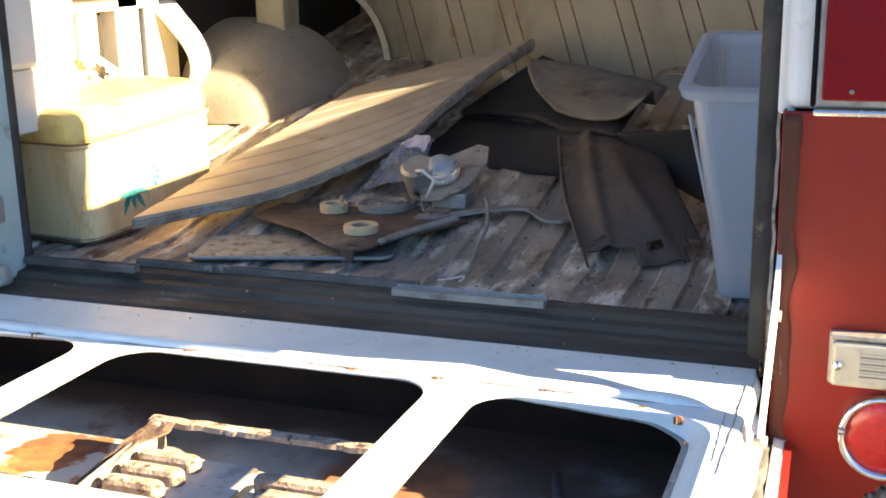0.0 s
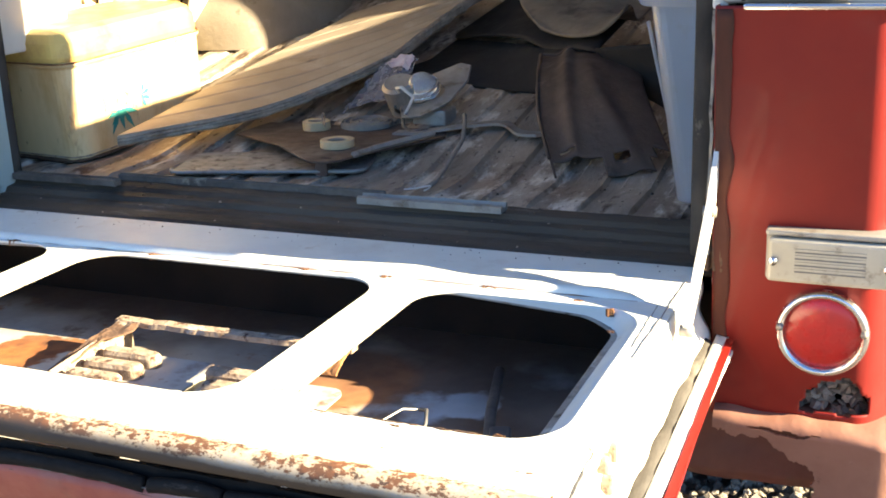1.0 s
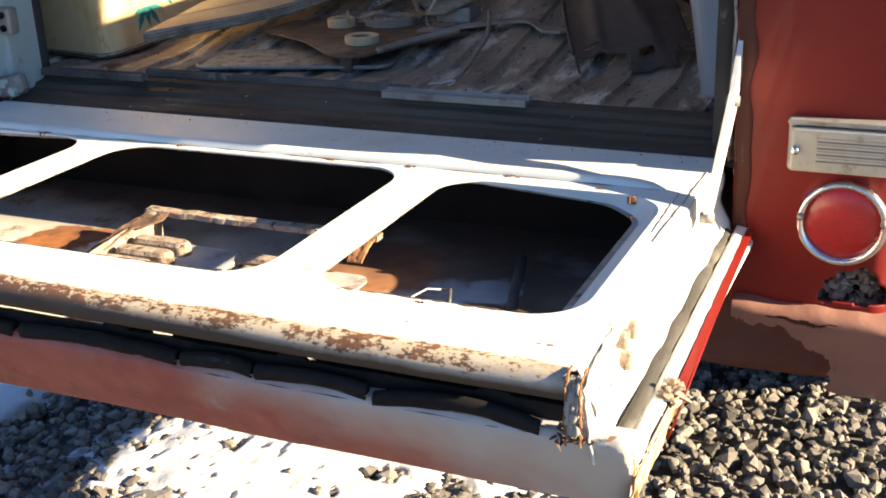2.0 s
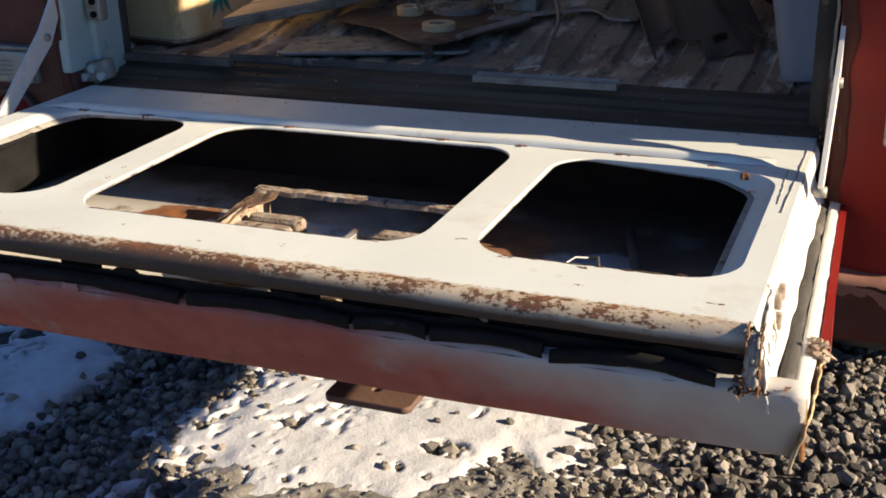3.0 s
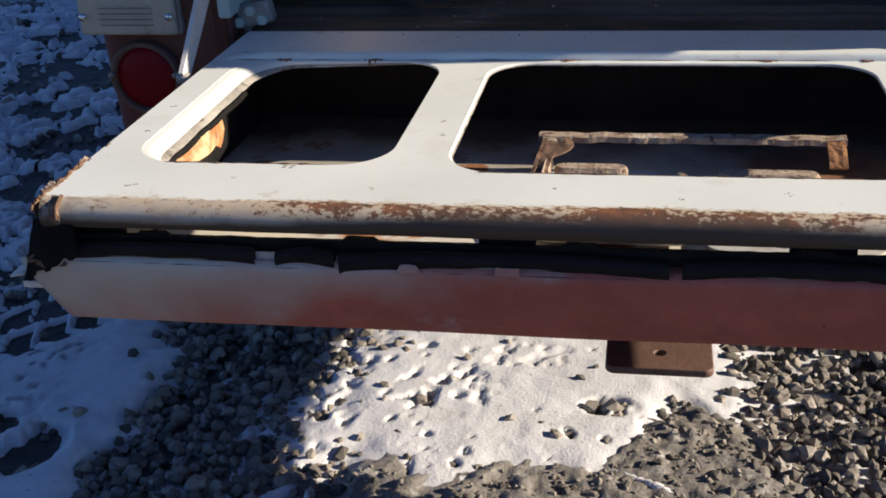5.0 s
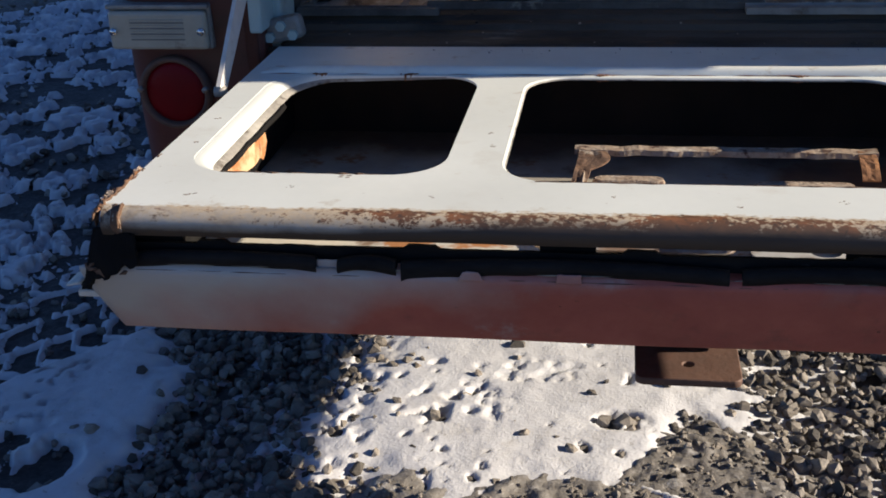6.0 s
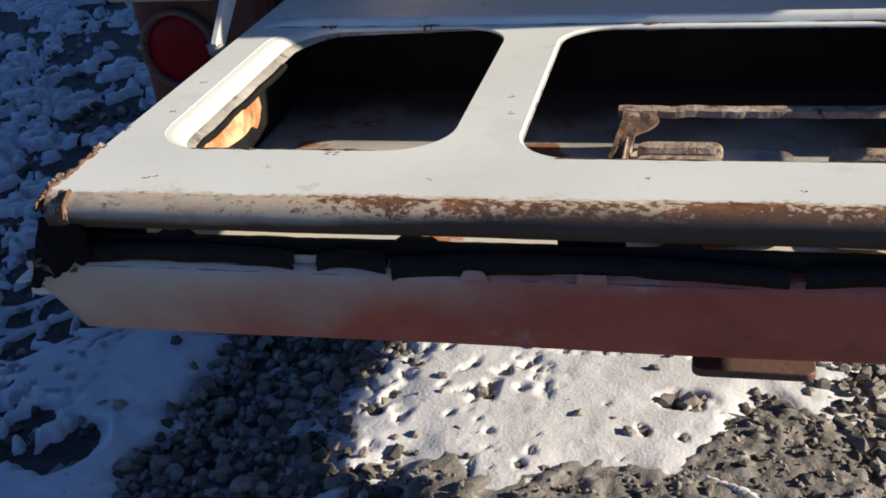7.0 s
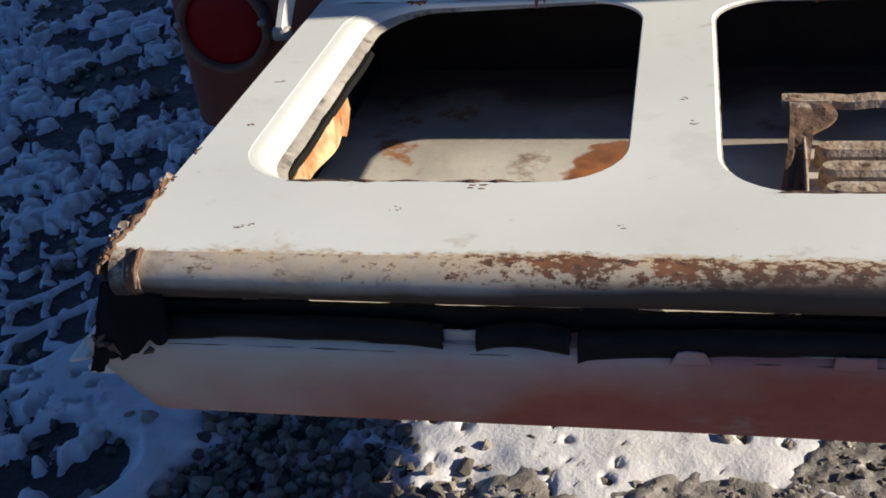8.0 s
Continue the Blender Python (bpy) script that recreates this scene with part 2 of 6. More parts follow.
M["film"] = surface("plastic_bag_film", (0.42, 0.39, 0.40), (0.26, 0.24, 0.25), 9, (0.15, 0.35), bump=0.15, trans=0.6)
M["bin_plastic"] = surface("milky_plastic", (0.80, 0.87, 0.96), (0.74, 0.82, 0.92), 5, (0.28, 0.42), bump=0.03, trans=0.84, stains=(((0.66, 0.64, 0.60), 12, 0.62, 0.78),))
M["tyre"] = surface("tyre_rubber", (0.03, 0.03, 0.03), (0.05, 0.048, 0.045), 14, (0.7, 0.9), bump=0.3)
M["grass"] = surface("dead_grass", (0.20, 0.10, 0.05), (0.28, 0.19, 0.10), 30, (0.8, 0.95), bump=0)


def skin_paint():
    """Outer skin of the gate: red primer in the middle, grey-white overspray towards both ends."""
    m = surface("outer_skin_paint", (0.44, 0.120, 0.088), (0.33, 0.082, 0.060), 8, (0.45, 0.72), bump=0.15, stains=(((0.46, 0.24, 0.19), 4, 0.54, 0.76), ((0.22, 0.075, 0.055), 15, 0.58, 0.74), ((0.44, 0.36, 0.33), 9, 0.60, 0.74), (RUST_D, 34, 0.70, 0.74)))
    t = m.node_tree
    p = t.nodes["Principled BSDF"]
    old = p.inputs["Base Color"].links[0].from_socket
    geo = t.nodes.new("ShaderNodeNewGeometry")
    sep = t.nodes.new("ShaderNodeSeparateXYZ")
    t.links.new(geo.outputs["Position"], sep.inputs["Vector"])
    n = t.nodes.new("ShaderNodeTexNoise")
    n.inputs["Scale"].default_value, n.inputs["Detail"].default_value = 9.0, 7.0
    t.links.new(geo.outputs["Position"], n.inputs["Vector"])
    ab = t.nodes.new("ShaderNodeMath")
    ab.operation = "ABSOLUTE"
    t.links.new(sep.outputs["X"], ab.inputs[0])
    sm = t.nodes.new("ShaderNodeMath")
    sm.operation = "MULTIPLY_ADD"
    t.links.new(n.outputs["Fac"], sm.inputs[0])
    sm.inputs[1].default_value = 0.60
    t.links.new(ab.outputs[0], sm.inputs[2])
    # the overspray reaches further in along the upper edge
    sm2 = t.nodes.new("ShaderNodeMath")
    sm2.operation = "MULTIPLY_ADD"
    t.links.new(sep.outputs["Z"], sm2.inputs[0])
    sm2.inputs[1].default_value = 3.0
    t.links.new(sm.outputs[0], sm2.inputs[2])
    r = t.nodes.new("ShaderNodeMapRange")
    for k, v in zip(("From Min", "From Max"), (2.80, 3.20)):
        r.inputs[k].default_value = v
    t.links.new(sm2.outputs[0], r.inputs["Value"])
    x = t.nodes.new("ShaderNodeMix")
    x.data_type = "RGBA"
    t.links.new(r.outputs["Result"], x.inputs["Factor"])
    t.links.new(old, x.inputs[6])
    x.inputs[7].default_value = (0.47, 0.44, 0.40, 1)
    t.links.new(x.outputs[2], p.inputs["Base Color"])
    return m


M["skin"] = skin_paint()


def lining_paint():
    """Inside of the outer skin: cream paint that gives way to bare rust towards the right end."""
    m = surface("skin_lining", (0.62, 0.57, 0.46), (0.50, 0.49, 0.45), 6, (0.55, 0.8), bump=0.15, stains=(((0.36, 0.32, 0.27), 6, 0.58, 0.76), ((0.22, 0.15, 0.10), 10, 0.58, 0.66), ((0.40, 0.18, 0.07), 6, 0.55, 0.59), (RUST_D, 30, 0.68, 0.74)))
    t = m.node_tree
    p = t.nodes["Principled BSDF"]
    old = p.inputs["Base Color"].links[0].from_socket
    geo = t.nodes.new("ShaderNodeNewGeometry")
    sep = t.nodes.new("ShaderNodeSeparateXYZ")
    t.links.new(geo.outputs["Position"], sep.inputs["Vector"])

    def tex(sc, detail=7.0):
        n = t.nodes.new("ShaderNodeTexNoise")
        n.inputs["Scale"].default_value, n.inputs["Detail"].default_value = sc, detail
        t.links.new(geo.outputs["Position"], n.inputs["Vector"])
        return n.outputs["Fac"]

    def ramp(sock, lo, hi):
        r = t.nodes.new("ShaderNodeMapRange")
        r.inputs["From Min"].default_value, r.inputs["From Max"].default_value = lo, hi
        t.links.new(sock, r.inputs["Value"])
        return r.outputs["Result"]

    def mix(fac, a, b):
        x = t.nodes.new("ShaderNodeMix")
        x.data_type = "RGBA"
        t.links.new(fac, x.inputs["Factor"])
        for k, c in ((6, a), (7, b)):
            if isinstance(c, tuple):
                x.inputs[k].default_value = (*c, 1)
            else:
                t.links.new(c, x.inputs[k])
        return x.outputs[2]
    edge = t.nodes.new("ShaderNodeMath")
    edge.operation = "MULTIPLY_ADD"
    t.links.new(tex(5.0), edge.inputs[0])
    edge.inputs[1].default_value = 0.45
    t.links.new(sep.outputs["X"], edge.inputs[2])
    brown = mix(ramp(tex(9.0), 0.35, 0.65), (0.13, 0.085, 0.06), (0.20, 0.145, 0.11))
    brown = mix(ramp(tex(6.3), 0.60, 0.66), brown, (0.42, 0.46, 0.48))
    brown = mix(ramp(tex(16.0), 0.60, 0.68), brown, (0.32, 0.15, 0.06))
    deep = t.nodes.new("ShaderNodeMath")      # shade inside the gate, put into the colour towards the hinge
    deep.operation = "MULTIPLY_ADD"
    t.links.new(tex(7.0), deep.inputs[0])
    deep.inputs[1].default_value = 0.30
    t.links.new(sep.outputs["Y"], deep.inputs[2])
    both = mix(ramp(edge.outputs[0], 0.46, 0.52), old, brown)
    spot = t.nodes.new("ShaderNodeVectorMath")
    spot.operation = "DISTANCE"
    t.links.new(geo.outputs["Position"], spot.inputs[0])
    spot.inputs[1].default_value = (-0.300, 0.405, 0.7325)
    rag = t.nodes.new("ShaderNodeMath")
    rag.operation = "MULTIPLY_ADD"
    t.links.new(tex(22.0), rag.inputs[0])
    rag.inputs[1].default_value = 0.10
    t.links.new(spot.outputs["Value"], rag.inputs[2])
    flake = mix(ramp(tex(40.0), 0.4, 0.65), (0.36, 0.135, 0.045), (0.20, 0.075, 0.03))
    both = mix(ramp(rag.outputs[0], 0.119, 0.111), both, flake)
    orange = t.nodes.new("ShaderNodeVectorMath")
    orange.operation = "DISTANCE"
    t.links.new(geo.outputs["Position"], orange.inputs[0])
    orange.inputs[1].default_value = (0.190, 0.455, 0.7325)
    both = mix(ramp(orange.outputs["Value"], 0.115, 0.09), both, mix(ramp(tex(30.0), 0.4, 0.65), (0.34, 0.155, 0.07), (0.24, 0.105, 0.05)))
    bare = t.nodes.new("ShaderNodeVectorMath")
    bare.operation = "DISTANCE"
    t.links.new(geo.outputs["Position"], bare.inputs[0])
    bare.inputs[1].default_value = (0.388, 0.430, 0.7325)
    rim = t.nodes.new("ShaderNodeMath")
    rim.operation = "MULTIPLY_ADD"
    t.links.new(tex(18.0), rim.inputs[0])
    rim.inputs[1].default_value = 0.07
    t.links.new(bare.outputs["Value"], rim.inputs[2])
    both = mix(ramp(rim.outputs[0], 0.078, 0.070), both, (0.44, 0.48, 0.50))
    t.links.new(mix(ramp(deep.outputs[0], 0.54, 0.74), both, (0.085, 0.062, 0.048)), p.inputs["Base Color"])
    return m


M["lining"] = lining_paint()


def rust_band(m, axis_lo, axis_hi, soft, low=None):
    """Flaking rust in a ragged band along the crest of the rolled edge (between two values of Y)."""
    t = m.node_tree
    p = t.nodes["Principled BSDF"]
    old = p.inputs["Base Color"].links[0].from_socket
    geo = t.nodes.new("ShaderNodeNewGeometry")
    sep = t.nodes.new("ShaderNodeSeparateXYZ")
    t.links.new(geo.outputs["Position"], sep.inputs["Vector"])

    def ramp(sock, lo, hi, a=0.0, b=1.0):
        r = t.nodes.new("ShaderNodeMapRange")
        for k, v in zip(("From Min", "From Max", "To Min", "To Max"), (lo, hi, a, b)):
            r.inputs[k].default_value = v
        t.links.new(sock, r.inputs["Value"])
        return r.outputs["Result"]

    def calc(op, a, b):
        n = t.nodes.new("ShaderNodeMath")
        n.operation = op
        for k, v in ((0, a), (1, b)):
            if isinstance(v, float):
                n.inputs[k].default_value = v
            else:
                t.links.new(v, n.inputs[k])
        return n.outputs[0]

    def tex(sc, stretch, seed):
        mp = t.nodes.new("ShaderNodeMapping")
        mp.inputs["Scale"].default_value = stretch
        mp.inputs["Location"].default_value = (seed, seed, seed)
        t.links.new(geo.outputs["Position"], mp.inputs["Vector"])
        n = t.nodes.new("ShaderNodeTexNoise")
        n.inputs["Scale"].default_value, n.inputs["Detail"].default_value, n.inputs["Roughness"].default_value = sc, 8.0, 0.68
        t.links.new(mp.outputs["Vector"], n.inputs["Vector"])
        return n.outputs["Fac"]
    band = calc("MULTIPLY", ramp(sep.outputs["Y"], axis_lo - soft, axis_lo), ramp(sep.outputs["Y"], axis_hi + soft, axis_hi))
    where = calc("ADD", calc("MULTIPLY", tex(5.5, (1, 0.3, 0.3), 3.0), 0.32), calc("ADD", calc("ADD", calc("MULTIPLY", tex(38.0, (0.6, 1.4, 1.4), 8.0), 0.36), calc("MULTIPLY", tex(170.0, (0.8, 1.2, 1.2), 5.0), 0.42)), calc("ADD", ramp(sep.outputs["X"], -0.60, -0.10, -0.035, 0.062), ramp(sep.outputs["X"], 0.05, 0.45, 0.0, -0.055))))
    off = calc("SUBTRACT", band, 1.0)
    halo = ramp(calc("ADD", where, calc("MULTIPLY", off, 0.26)), 0.47, 0.57)
    core = ramp(calc("ADD", where, calc("MULTIPLY", off, 0.26)), 0.574, 0.606)
    specks = calc("MULTIPLY", halo, ramp(tex(150.0, (0.8, 1.2, 1.2), 2.0), 0.56, 0.61))
    bright = calc("MULTIPLY", core, ramp(tex(34.0, (0.7, 1.2, 1.2), 6.0), 0.50, 0.62))
    layers = [(halo, (0.50, 0.40, 0.27)), (core, (0.135, 0.062, 0.032)), (bright, (0.23, 0.092, 0.040)), (specks, (0.070, 0.040, 0.027))]
    if low:          # dark brown on the turned-under half of the roll and its left end
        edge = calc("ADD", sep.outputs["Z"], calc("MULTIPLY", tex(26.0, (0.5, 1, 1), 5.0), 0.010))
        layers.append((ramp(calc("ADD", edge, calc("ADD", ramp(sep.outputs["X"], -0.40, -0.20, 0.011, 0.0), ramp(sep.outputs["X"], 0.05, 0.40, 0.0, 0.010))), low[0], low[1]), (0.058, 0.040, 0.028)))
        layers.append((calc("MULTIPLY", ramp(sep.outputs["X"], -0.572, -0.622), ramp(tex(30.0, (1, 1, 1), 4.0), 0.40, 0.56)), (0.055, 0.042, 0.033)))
    for fac, c in layers:
        x = t.nodes.new("ShaderNodeMix")
        x.data_type = "RGBA"
        t.links.new(fac, x.inputs["Factor"])
        t.links.new(old, x.inputs[6])
        x.inputs[7].default_value = (*c, 1)
        old = x.outputs[2]
    t.links.new(old, p.inputs["Base Color"])


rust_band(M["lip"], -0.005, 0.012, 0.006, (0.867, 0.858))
rust_band(M["gate_white"], 0.0, 0.012, 0.014)


# ---- mesh tools ----
def link(name, me, material, parent=None, label=""):
    ob = new(name, me)
    me.materials.append(material)
    if parent is not None:
        ob.parent = parent
        if parent.data is None:
            ob.matrix_parent_inverse = Matrix.Translation(-parent.location)
    if label:
        ob["label"] = label
    return ob


def part(name, bm, material, parent=None, label="", smooth=False):
    me = bpy.data.meshes.new(name)
    bmesh.ops.recalc_face_normals(bm, faces=bm.faces)
    bm.to_mesh(me)
    bm.free()
    if smooth:
        me.shade_smooth()
    return link(name, me, material, parent, label)


def thing(name, at, label, category, group="", kind=""):
    ob = new(name)
    ob.location = at
    ob.empty_display_size = 0.05
    return tagged(ob, label, category, group, kind)


def box(bm, lo, hi, r=0.0, turn=None, seg=2):
    """A box between two corners, its edges rounded by r, turned about its middle by a pose."""
    lo, hi = Vector(lo), Vector(hi)
    mid, size = (lo + hi) / 2, hi - lo
    b = bmesh.new()
    bmesh.ops.create_cube(b, size=1)
    for v in b.verts:
        v.co = Vector((v.co.x * size.x, v.co.y * size.y, v.co.z * size.z))
    if r:
        bmesh.ops.bevel(b, geom=b.edges[:], offset=min(r, min(size) * 0.45), segments=seg, affect="EDGES", profile=0.5)
    b.transform(Matrix.Translation(mid) @ (turn or Matrix()))
    merge(bm, b)


def merge(bm, b):
    me = bpy.data.meshes.new("tmp")
    b.to_mesh(me)
    b.free()
    bm.from_mesh(me)
    bpy.data.meshes.remove(me)


def loft(bm, rings, closed=True, caps=True):
    """Skin a row of equally long rings of points."""
    rows = [[bm.verts.new(p) for p in ring] for ring in rings]
    n = len(rows[0])
    for a, b in zip(rows, rows[1:]):
        for i in range(n if closed else n - 1):
            j = (i + 1) % n
            bm.faces.new((a[i], a[j], b[j], b[i]))
    if caps and closed:
        bm.faces.new(rows[0][::-1])
        bm.faces.new(rows[-1])


def tube(bm, pts, r, n=8, taper=None):
    """A round tube along points."""
    pts = [Vector(p) for p in pts]
    rings = []
    for i, p in enumerate(pts):
        d = (pts[min(i + 1, len(pts) - 1)] - pts[max(i - 1, 0)]).normalized()
        u = d.cross((0, 0, 1)) if abs(d.z) < 0.9 else d.cross((1, 0, 0))
        u.normalize()
        w = d.cross(u)
        rr = r if taper is None else r * taper[i]
        rings.append([p + (u * math.cos(a) + w * math.sin(a)) * rr for a in (2 * math.pi * k / n for k in range(n))])
    loft(bm, rings)


def sheet(bm, fn, nu, nv, thick, skip=None):
    """A curved sheet fn(u, v) with thickness; skip(u, v) leaves holes."""
    g = [[Vector(fn(i / nu, j / nv)) for j in range(nv + 1)] for i in range(nu + 1)]

    def normal(i, j):
        a = g[min(i + 1, nu)][j] - g[max(i - 1, 0)][j]
        b = g[i][min(j + 1, nv)] - g[i][max(j - 1, 0)]
        c = a.cross(b)
        return c.normalized() if c.length > 1e-9 else Vector((0, 0, 1))
    top = [[bm.verts.new(g[i][j]) for j in range(nv + 1)] for i in range(nu + 1)]
    low = [[bm.verts.new(g[i][j] - normal(i, j) * thick) for j in range(nv + 1)] for i in range(nu + 1)]
    keep = [[not (skip and skip((i + 0.5) / nu, (j + 0.5) / nv)) for j in range(nv)] for i in range(nu)]
    for i in range(nu):
        for j in range(nv):
            if not keep[i][j]:
                continue
            bm.faces.new((top[i][j], top[i + 1][j], top[i + 1][j + 1], top[i][j + 1]))
            bm.faces.new((low[i][j], low[i][j + 1], low[i + 1][j + 1], low[i + 1][j]))
            for di, dj, a, b in ((-1, 0, (i, j), (i, j + 1)), (1, 0, (i + 1, j + 1), (i + 1, j)), (0, -1, (i + 1, j), (i, j)), (0, 1, (i, j + 1), (i + 1, j + 1))):
                ii, jj = i + di, j + dj
                if not (0 <= ii < nu and 0 <= jj < nv and keep[ii][jj]):
                    bm.faces.new((top[a[0]][a[1]], top[b[0]][b[1]], low[b[0]][b[1]], low[a[0]][a[1]]))
    for v in [v for v in bm.verts if not v.link_faces]:
        bm.verts.remove(v)


def round_rect(x0, y0, x1, y1, r, n=8):
    pts = []
    for cx, cy, a0 in ((x1 - r, y1 - r, 0), (x0 + r, y1 - r, 90), (x0 + r, y0 + r, 180), (x1 - r, y0 + r, 270)):
        for k in range(n + 1):
            a = radians(a0 + 90 * k / n)
            pts.append((cx + r * math.cos(a), cy + r * math.sin(a)))
    return pts


def flat_plate(name, loops, z, thick, edge=0.0):
    """A mesh of a plate with holes: the first loop is the outline, the others are holes; its top lies at z."""
    cu = bpy.data.curves.new(name, "CURVE")
    cu.dimensions, cu.fill_mode = "2D", "BOTH"
    cu.extrude, cu.bevel_depth, cu.bevel_resolution = thick / 2 - edge, edge, 1
    for loop in loops:
        s = cu.splines.new("POLY")
        s.points.add(len(loop) - 1)
        for q, (x, y) in zip(s.points, loop):
            q.co = (x, y, 0, 1)
        s.use_cyclic_u = True
    ob = bpy.data.objects.new(name, cu)
    me = bpy.data.meshes.new_from_object(ob)
    bpy.data.objects.remove(ob)
    bpy.data.curves.remove(cu)
    me.transform(Matrix.Translation((0, 0, z - thick / 2)))
    me.materials.clear()
    b = bmesh.new()
    b.from_mesh(me)
    bmesh.ops.remove_doubles(b, verts=b.verts, dist=0.00005)
    b.to_mesh(me)
    b.free()
    return me


def smooth_step(a, b, x):
    f = min(1.0, max(0.0, (x - a) / (b - a)))
    return f * f * (3 - 2 * f)


def wob(x, y, z=0.0, s=1.0):
    return noise.noise((x * s, y * s, z * s))


# ---- the truck ----
truck = thing("pickup_truck", (0, 1.6, 0), "old red and white truck with its rusty tailgate lowered", "truck")
GZ = 0.862          # top of the open gate
HINGE = 0.668
FLOOR = 0.888
FRONT = 2.75


def build_gate():
    me = flat_plate("tailgate", [[(-0.63, 0.009), (0.63, 0.009), (0.628, HINGE - 0.006), (-0.628, HINGE - 0.006)]] + [round_rect(*h[0], h[2]) for h in HOLES], GZ, 0.003)
    gate = link("tailgate", me, M["gate_white"], truck, "lowered white tailgate with three open access holes")
    # rolled flanges round the holes
    for top, low, r, r2 in HOLES:
        bm = bmesh.new()
        a, b = round_rect(*top, r), round_rect(*low, r2)
        rings = []
        if top[0] < -0.4:        # rolled over towards the left end, with a flat lip elsewhere
            steps = ((0.0, 0.0), (0.22, 0.03), (0.42, 0.13), (0.58, 0.30), (0.72, 0.46), (1.0, 0.70))
        else:
            steps = ((0.0, 0.0), (0.10, 0.04), (0.29, 0.28), (0.62, 0.86), (0.76, 1.0), (1.0, 1.04))
        for across, drop in steps:
            ring = []
            for p, q in zip(a, b):
                gap = min(1.0, math.hypot(p[0] - q[0], p[1] - q[1]) / 0.03)
                ring.append((p[0] + (q[0] - p[0]) * across, p[1] + (q[1] - p[1]) * across, GZ - 0.0006 - (0.001 + 0.019 * gap * gap) * drop))
            rings.append(ring)
        rings.append([(q[0], q[1], v[2] - 0.002) for q, v in zip(b, rings[-1])])
        loft(bm, rings[:5], caps=False)
        part("hole_flange", bm, M["gate_white"], gate, smooth=True)
        bm = bmesh.new()
        loft(bm, rings[4:], caps=False)
        part("flange_skirt", bm, M["flange_dirt"], gate, "dirty lower edge of the flange", smooth=True)
    # long bead beyond the holes
    bm = bmesh.new()
    prof = [(0.509, 0.0), (0.511, 0.006), (0.516, 0.0092), (0.524, 0.0095), (0.534, 0.006), (0.546, 0.0)]
    rings = []
    for i in range(41):
        x = -0.612 + 1.20 * i / 40
        f = min(1, (i + 0.2) / 2, (40.2 - i) / 2)
        rings.append([(x, y + 0.0015 * wob(x * 3, 1), GZ - 0.0002 + z * f) for y, z in prof])
    loft(bm, rings, closed=False)
    part("bead", bm, M["gate_white"], gate, smooth=True)
    # rusted spots with flaking edges on the bead
    for k, (x, w) in enumerate(((-0.525, 0.022), (-0.40, 0.03), (-0.138, 0.03), (0.117, 0.028), (0.235, 0.015), (0.383, 0.024), (0.511, 0.018), (0.556, 0.010))):
        bm = bmesh.new()
        rs = random.Random(k)
        y = 0.5065 if k < 6 else (0.492, 0.472)[k - 6]
        z = GZ + (0.0016 if k < 6 else 0.0006)
        for _ in range(16):
            cx, cy, rr = x + rs.gauss(0, 0.4) * w / 2, y + rs.gauss(0, 0.0018), rs.uniform(0.0006, 0.0024)
            ring = [(cx + rr * rs.uniform(0.6, 1.5) * math.cos(a), cy + rr * rs.uniform(0.5, 1.0) * math.sin(a)) for a in (2 * math.pi * j / 9 for j in range(9))]
            loft(bm, [[(p, q, z - 0.009) for p, q in ring], [(p, q, z + rs.uniform(-0.0006, 0.0003)) for p, q in ring]])
        tagged(part("rust_blister", bm, M["rust"], gate), kind="stuff")
    # rolled near edge
    bm = bmesh.new()
    rings = []
    for i in range(181):
        x = -0.628 + 1.256 * i / 180
        ring = []
        for k in range(13):
            a = radians(90 + 130 * k / 12)
            dent = (0.0006 * wob(x * 9, k * 0.25) + 0.0002 * wob(x * 40, k * 0.6, 4)) * min(1.0, k / 4)
            ry, rz = 0.0165 + dent, 0.0165 + dent
            ring.append((x, 0.0095 + ry * math.cos(a), GZ - 0.0161 + rz * math.sin(a)))
        rings.append(ring)
    loft(bm, rings, closed=False)
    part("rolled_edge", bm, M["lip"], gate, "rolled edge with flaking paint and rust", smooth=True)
    # return of the edge and the slot rails behind it
    for x0, x1 in ((-0.615, -0.555), (-0.19, -0.135), (0.10, 0.16), (0.19, 0.33), (0.36, 0.615)):
        bm = bmesh.new()
        box(bm, (x0, 0.022, 0.79), (x1, 0.030, GZ - 0.028), 0.001)
        part("slot_web", bm, M["rubber"], gate)
    # outer skin: curled end, underside, side returns
    bm = bmesh.new()
    prof = [(0.020, 0.803), (0.004, 0.801), (0.000, 0.795), (0.003, 0.782), (0.012, 0.762), (0.022, 0.742), (0.032, 0.722), (0.038, 0.712), (0.050, 0.706), (0.12, 0.704)]
    prof += [(0.12 + (HINGE - 0.13) * k / 6, 0.704) for k in range(1, 7)]

    def skin(u, v):
        x = -0.685 + 1.37 * u
        k = v * (len(prof) - 1)
        i = min(int(k), len(prof) - 2)
        y = prof[i][0] + (prof[i + 1][0] - prof[i][0]) * (k - i)
        z = prof[i][1] + (prof[i + 1][1] - prof[i][1]) * (k - i)
        e = max(0.0, (abs(x) - 0.60) / 0.085)
        if x > 0:                      # the right side slants inwards below
            x -= min(1.0, e) * (0.013 * min(1.0, max(0.0, (0.775 - z) / 0.065)) + 0.026 * max(0.0, (y - 0.03) / 0.6))
        else:                          # the torn left corner is cut back
            x += e * (0.024 + 0.022 * min(1.0, max(0.0, (0.795 - z) / 0.083)))
        z += 0.0015 * wob(x * 5, y * 4)
        return (x, y, z)
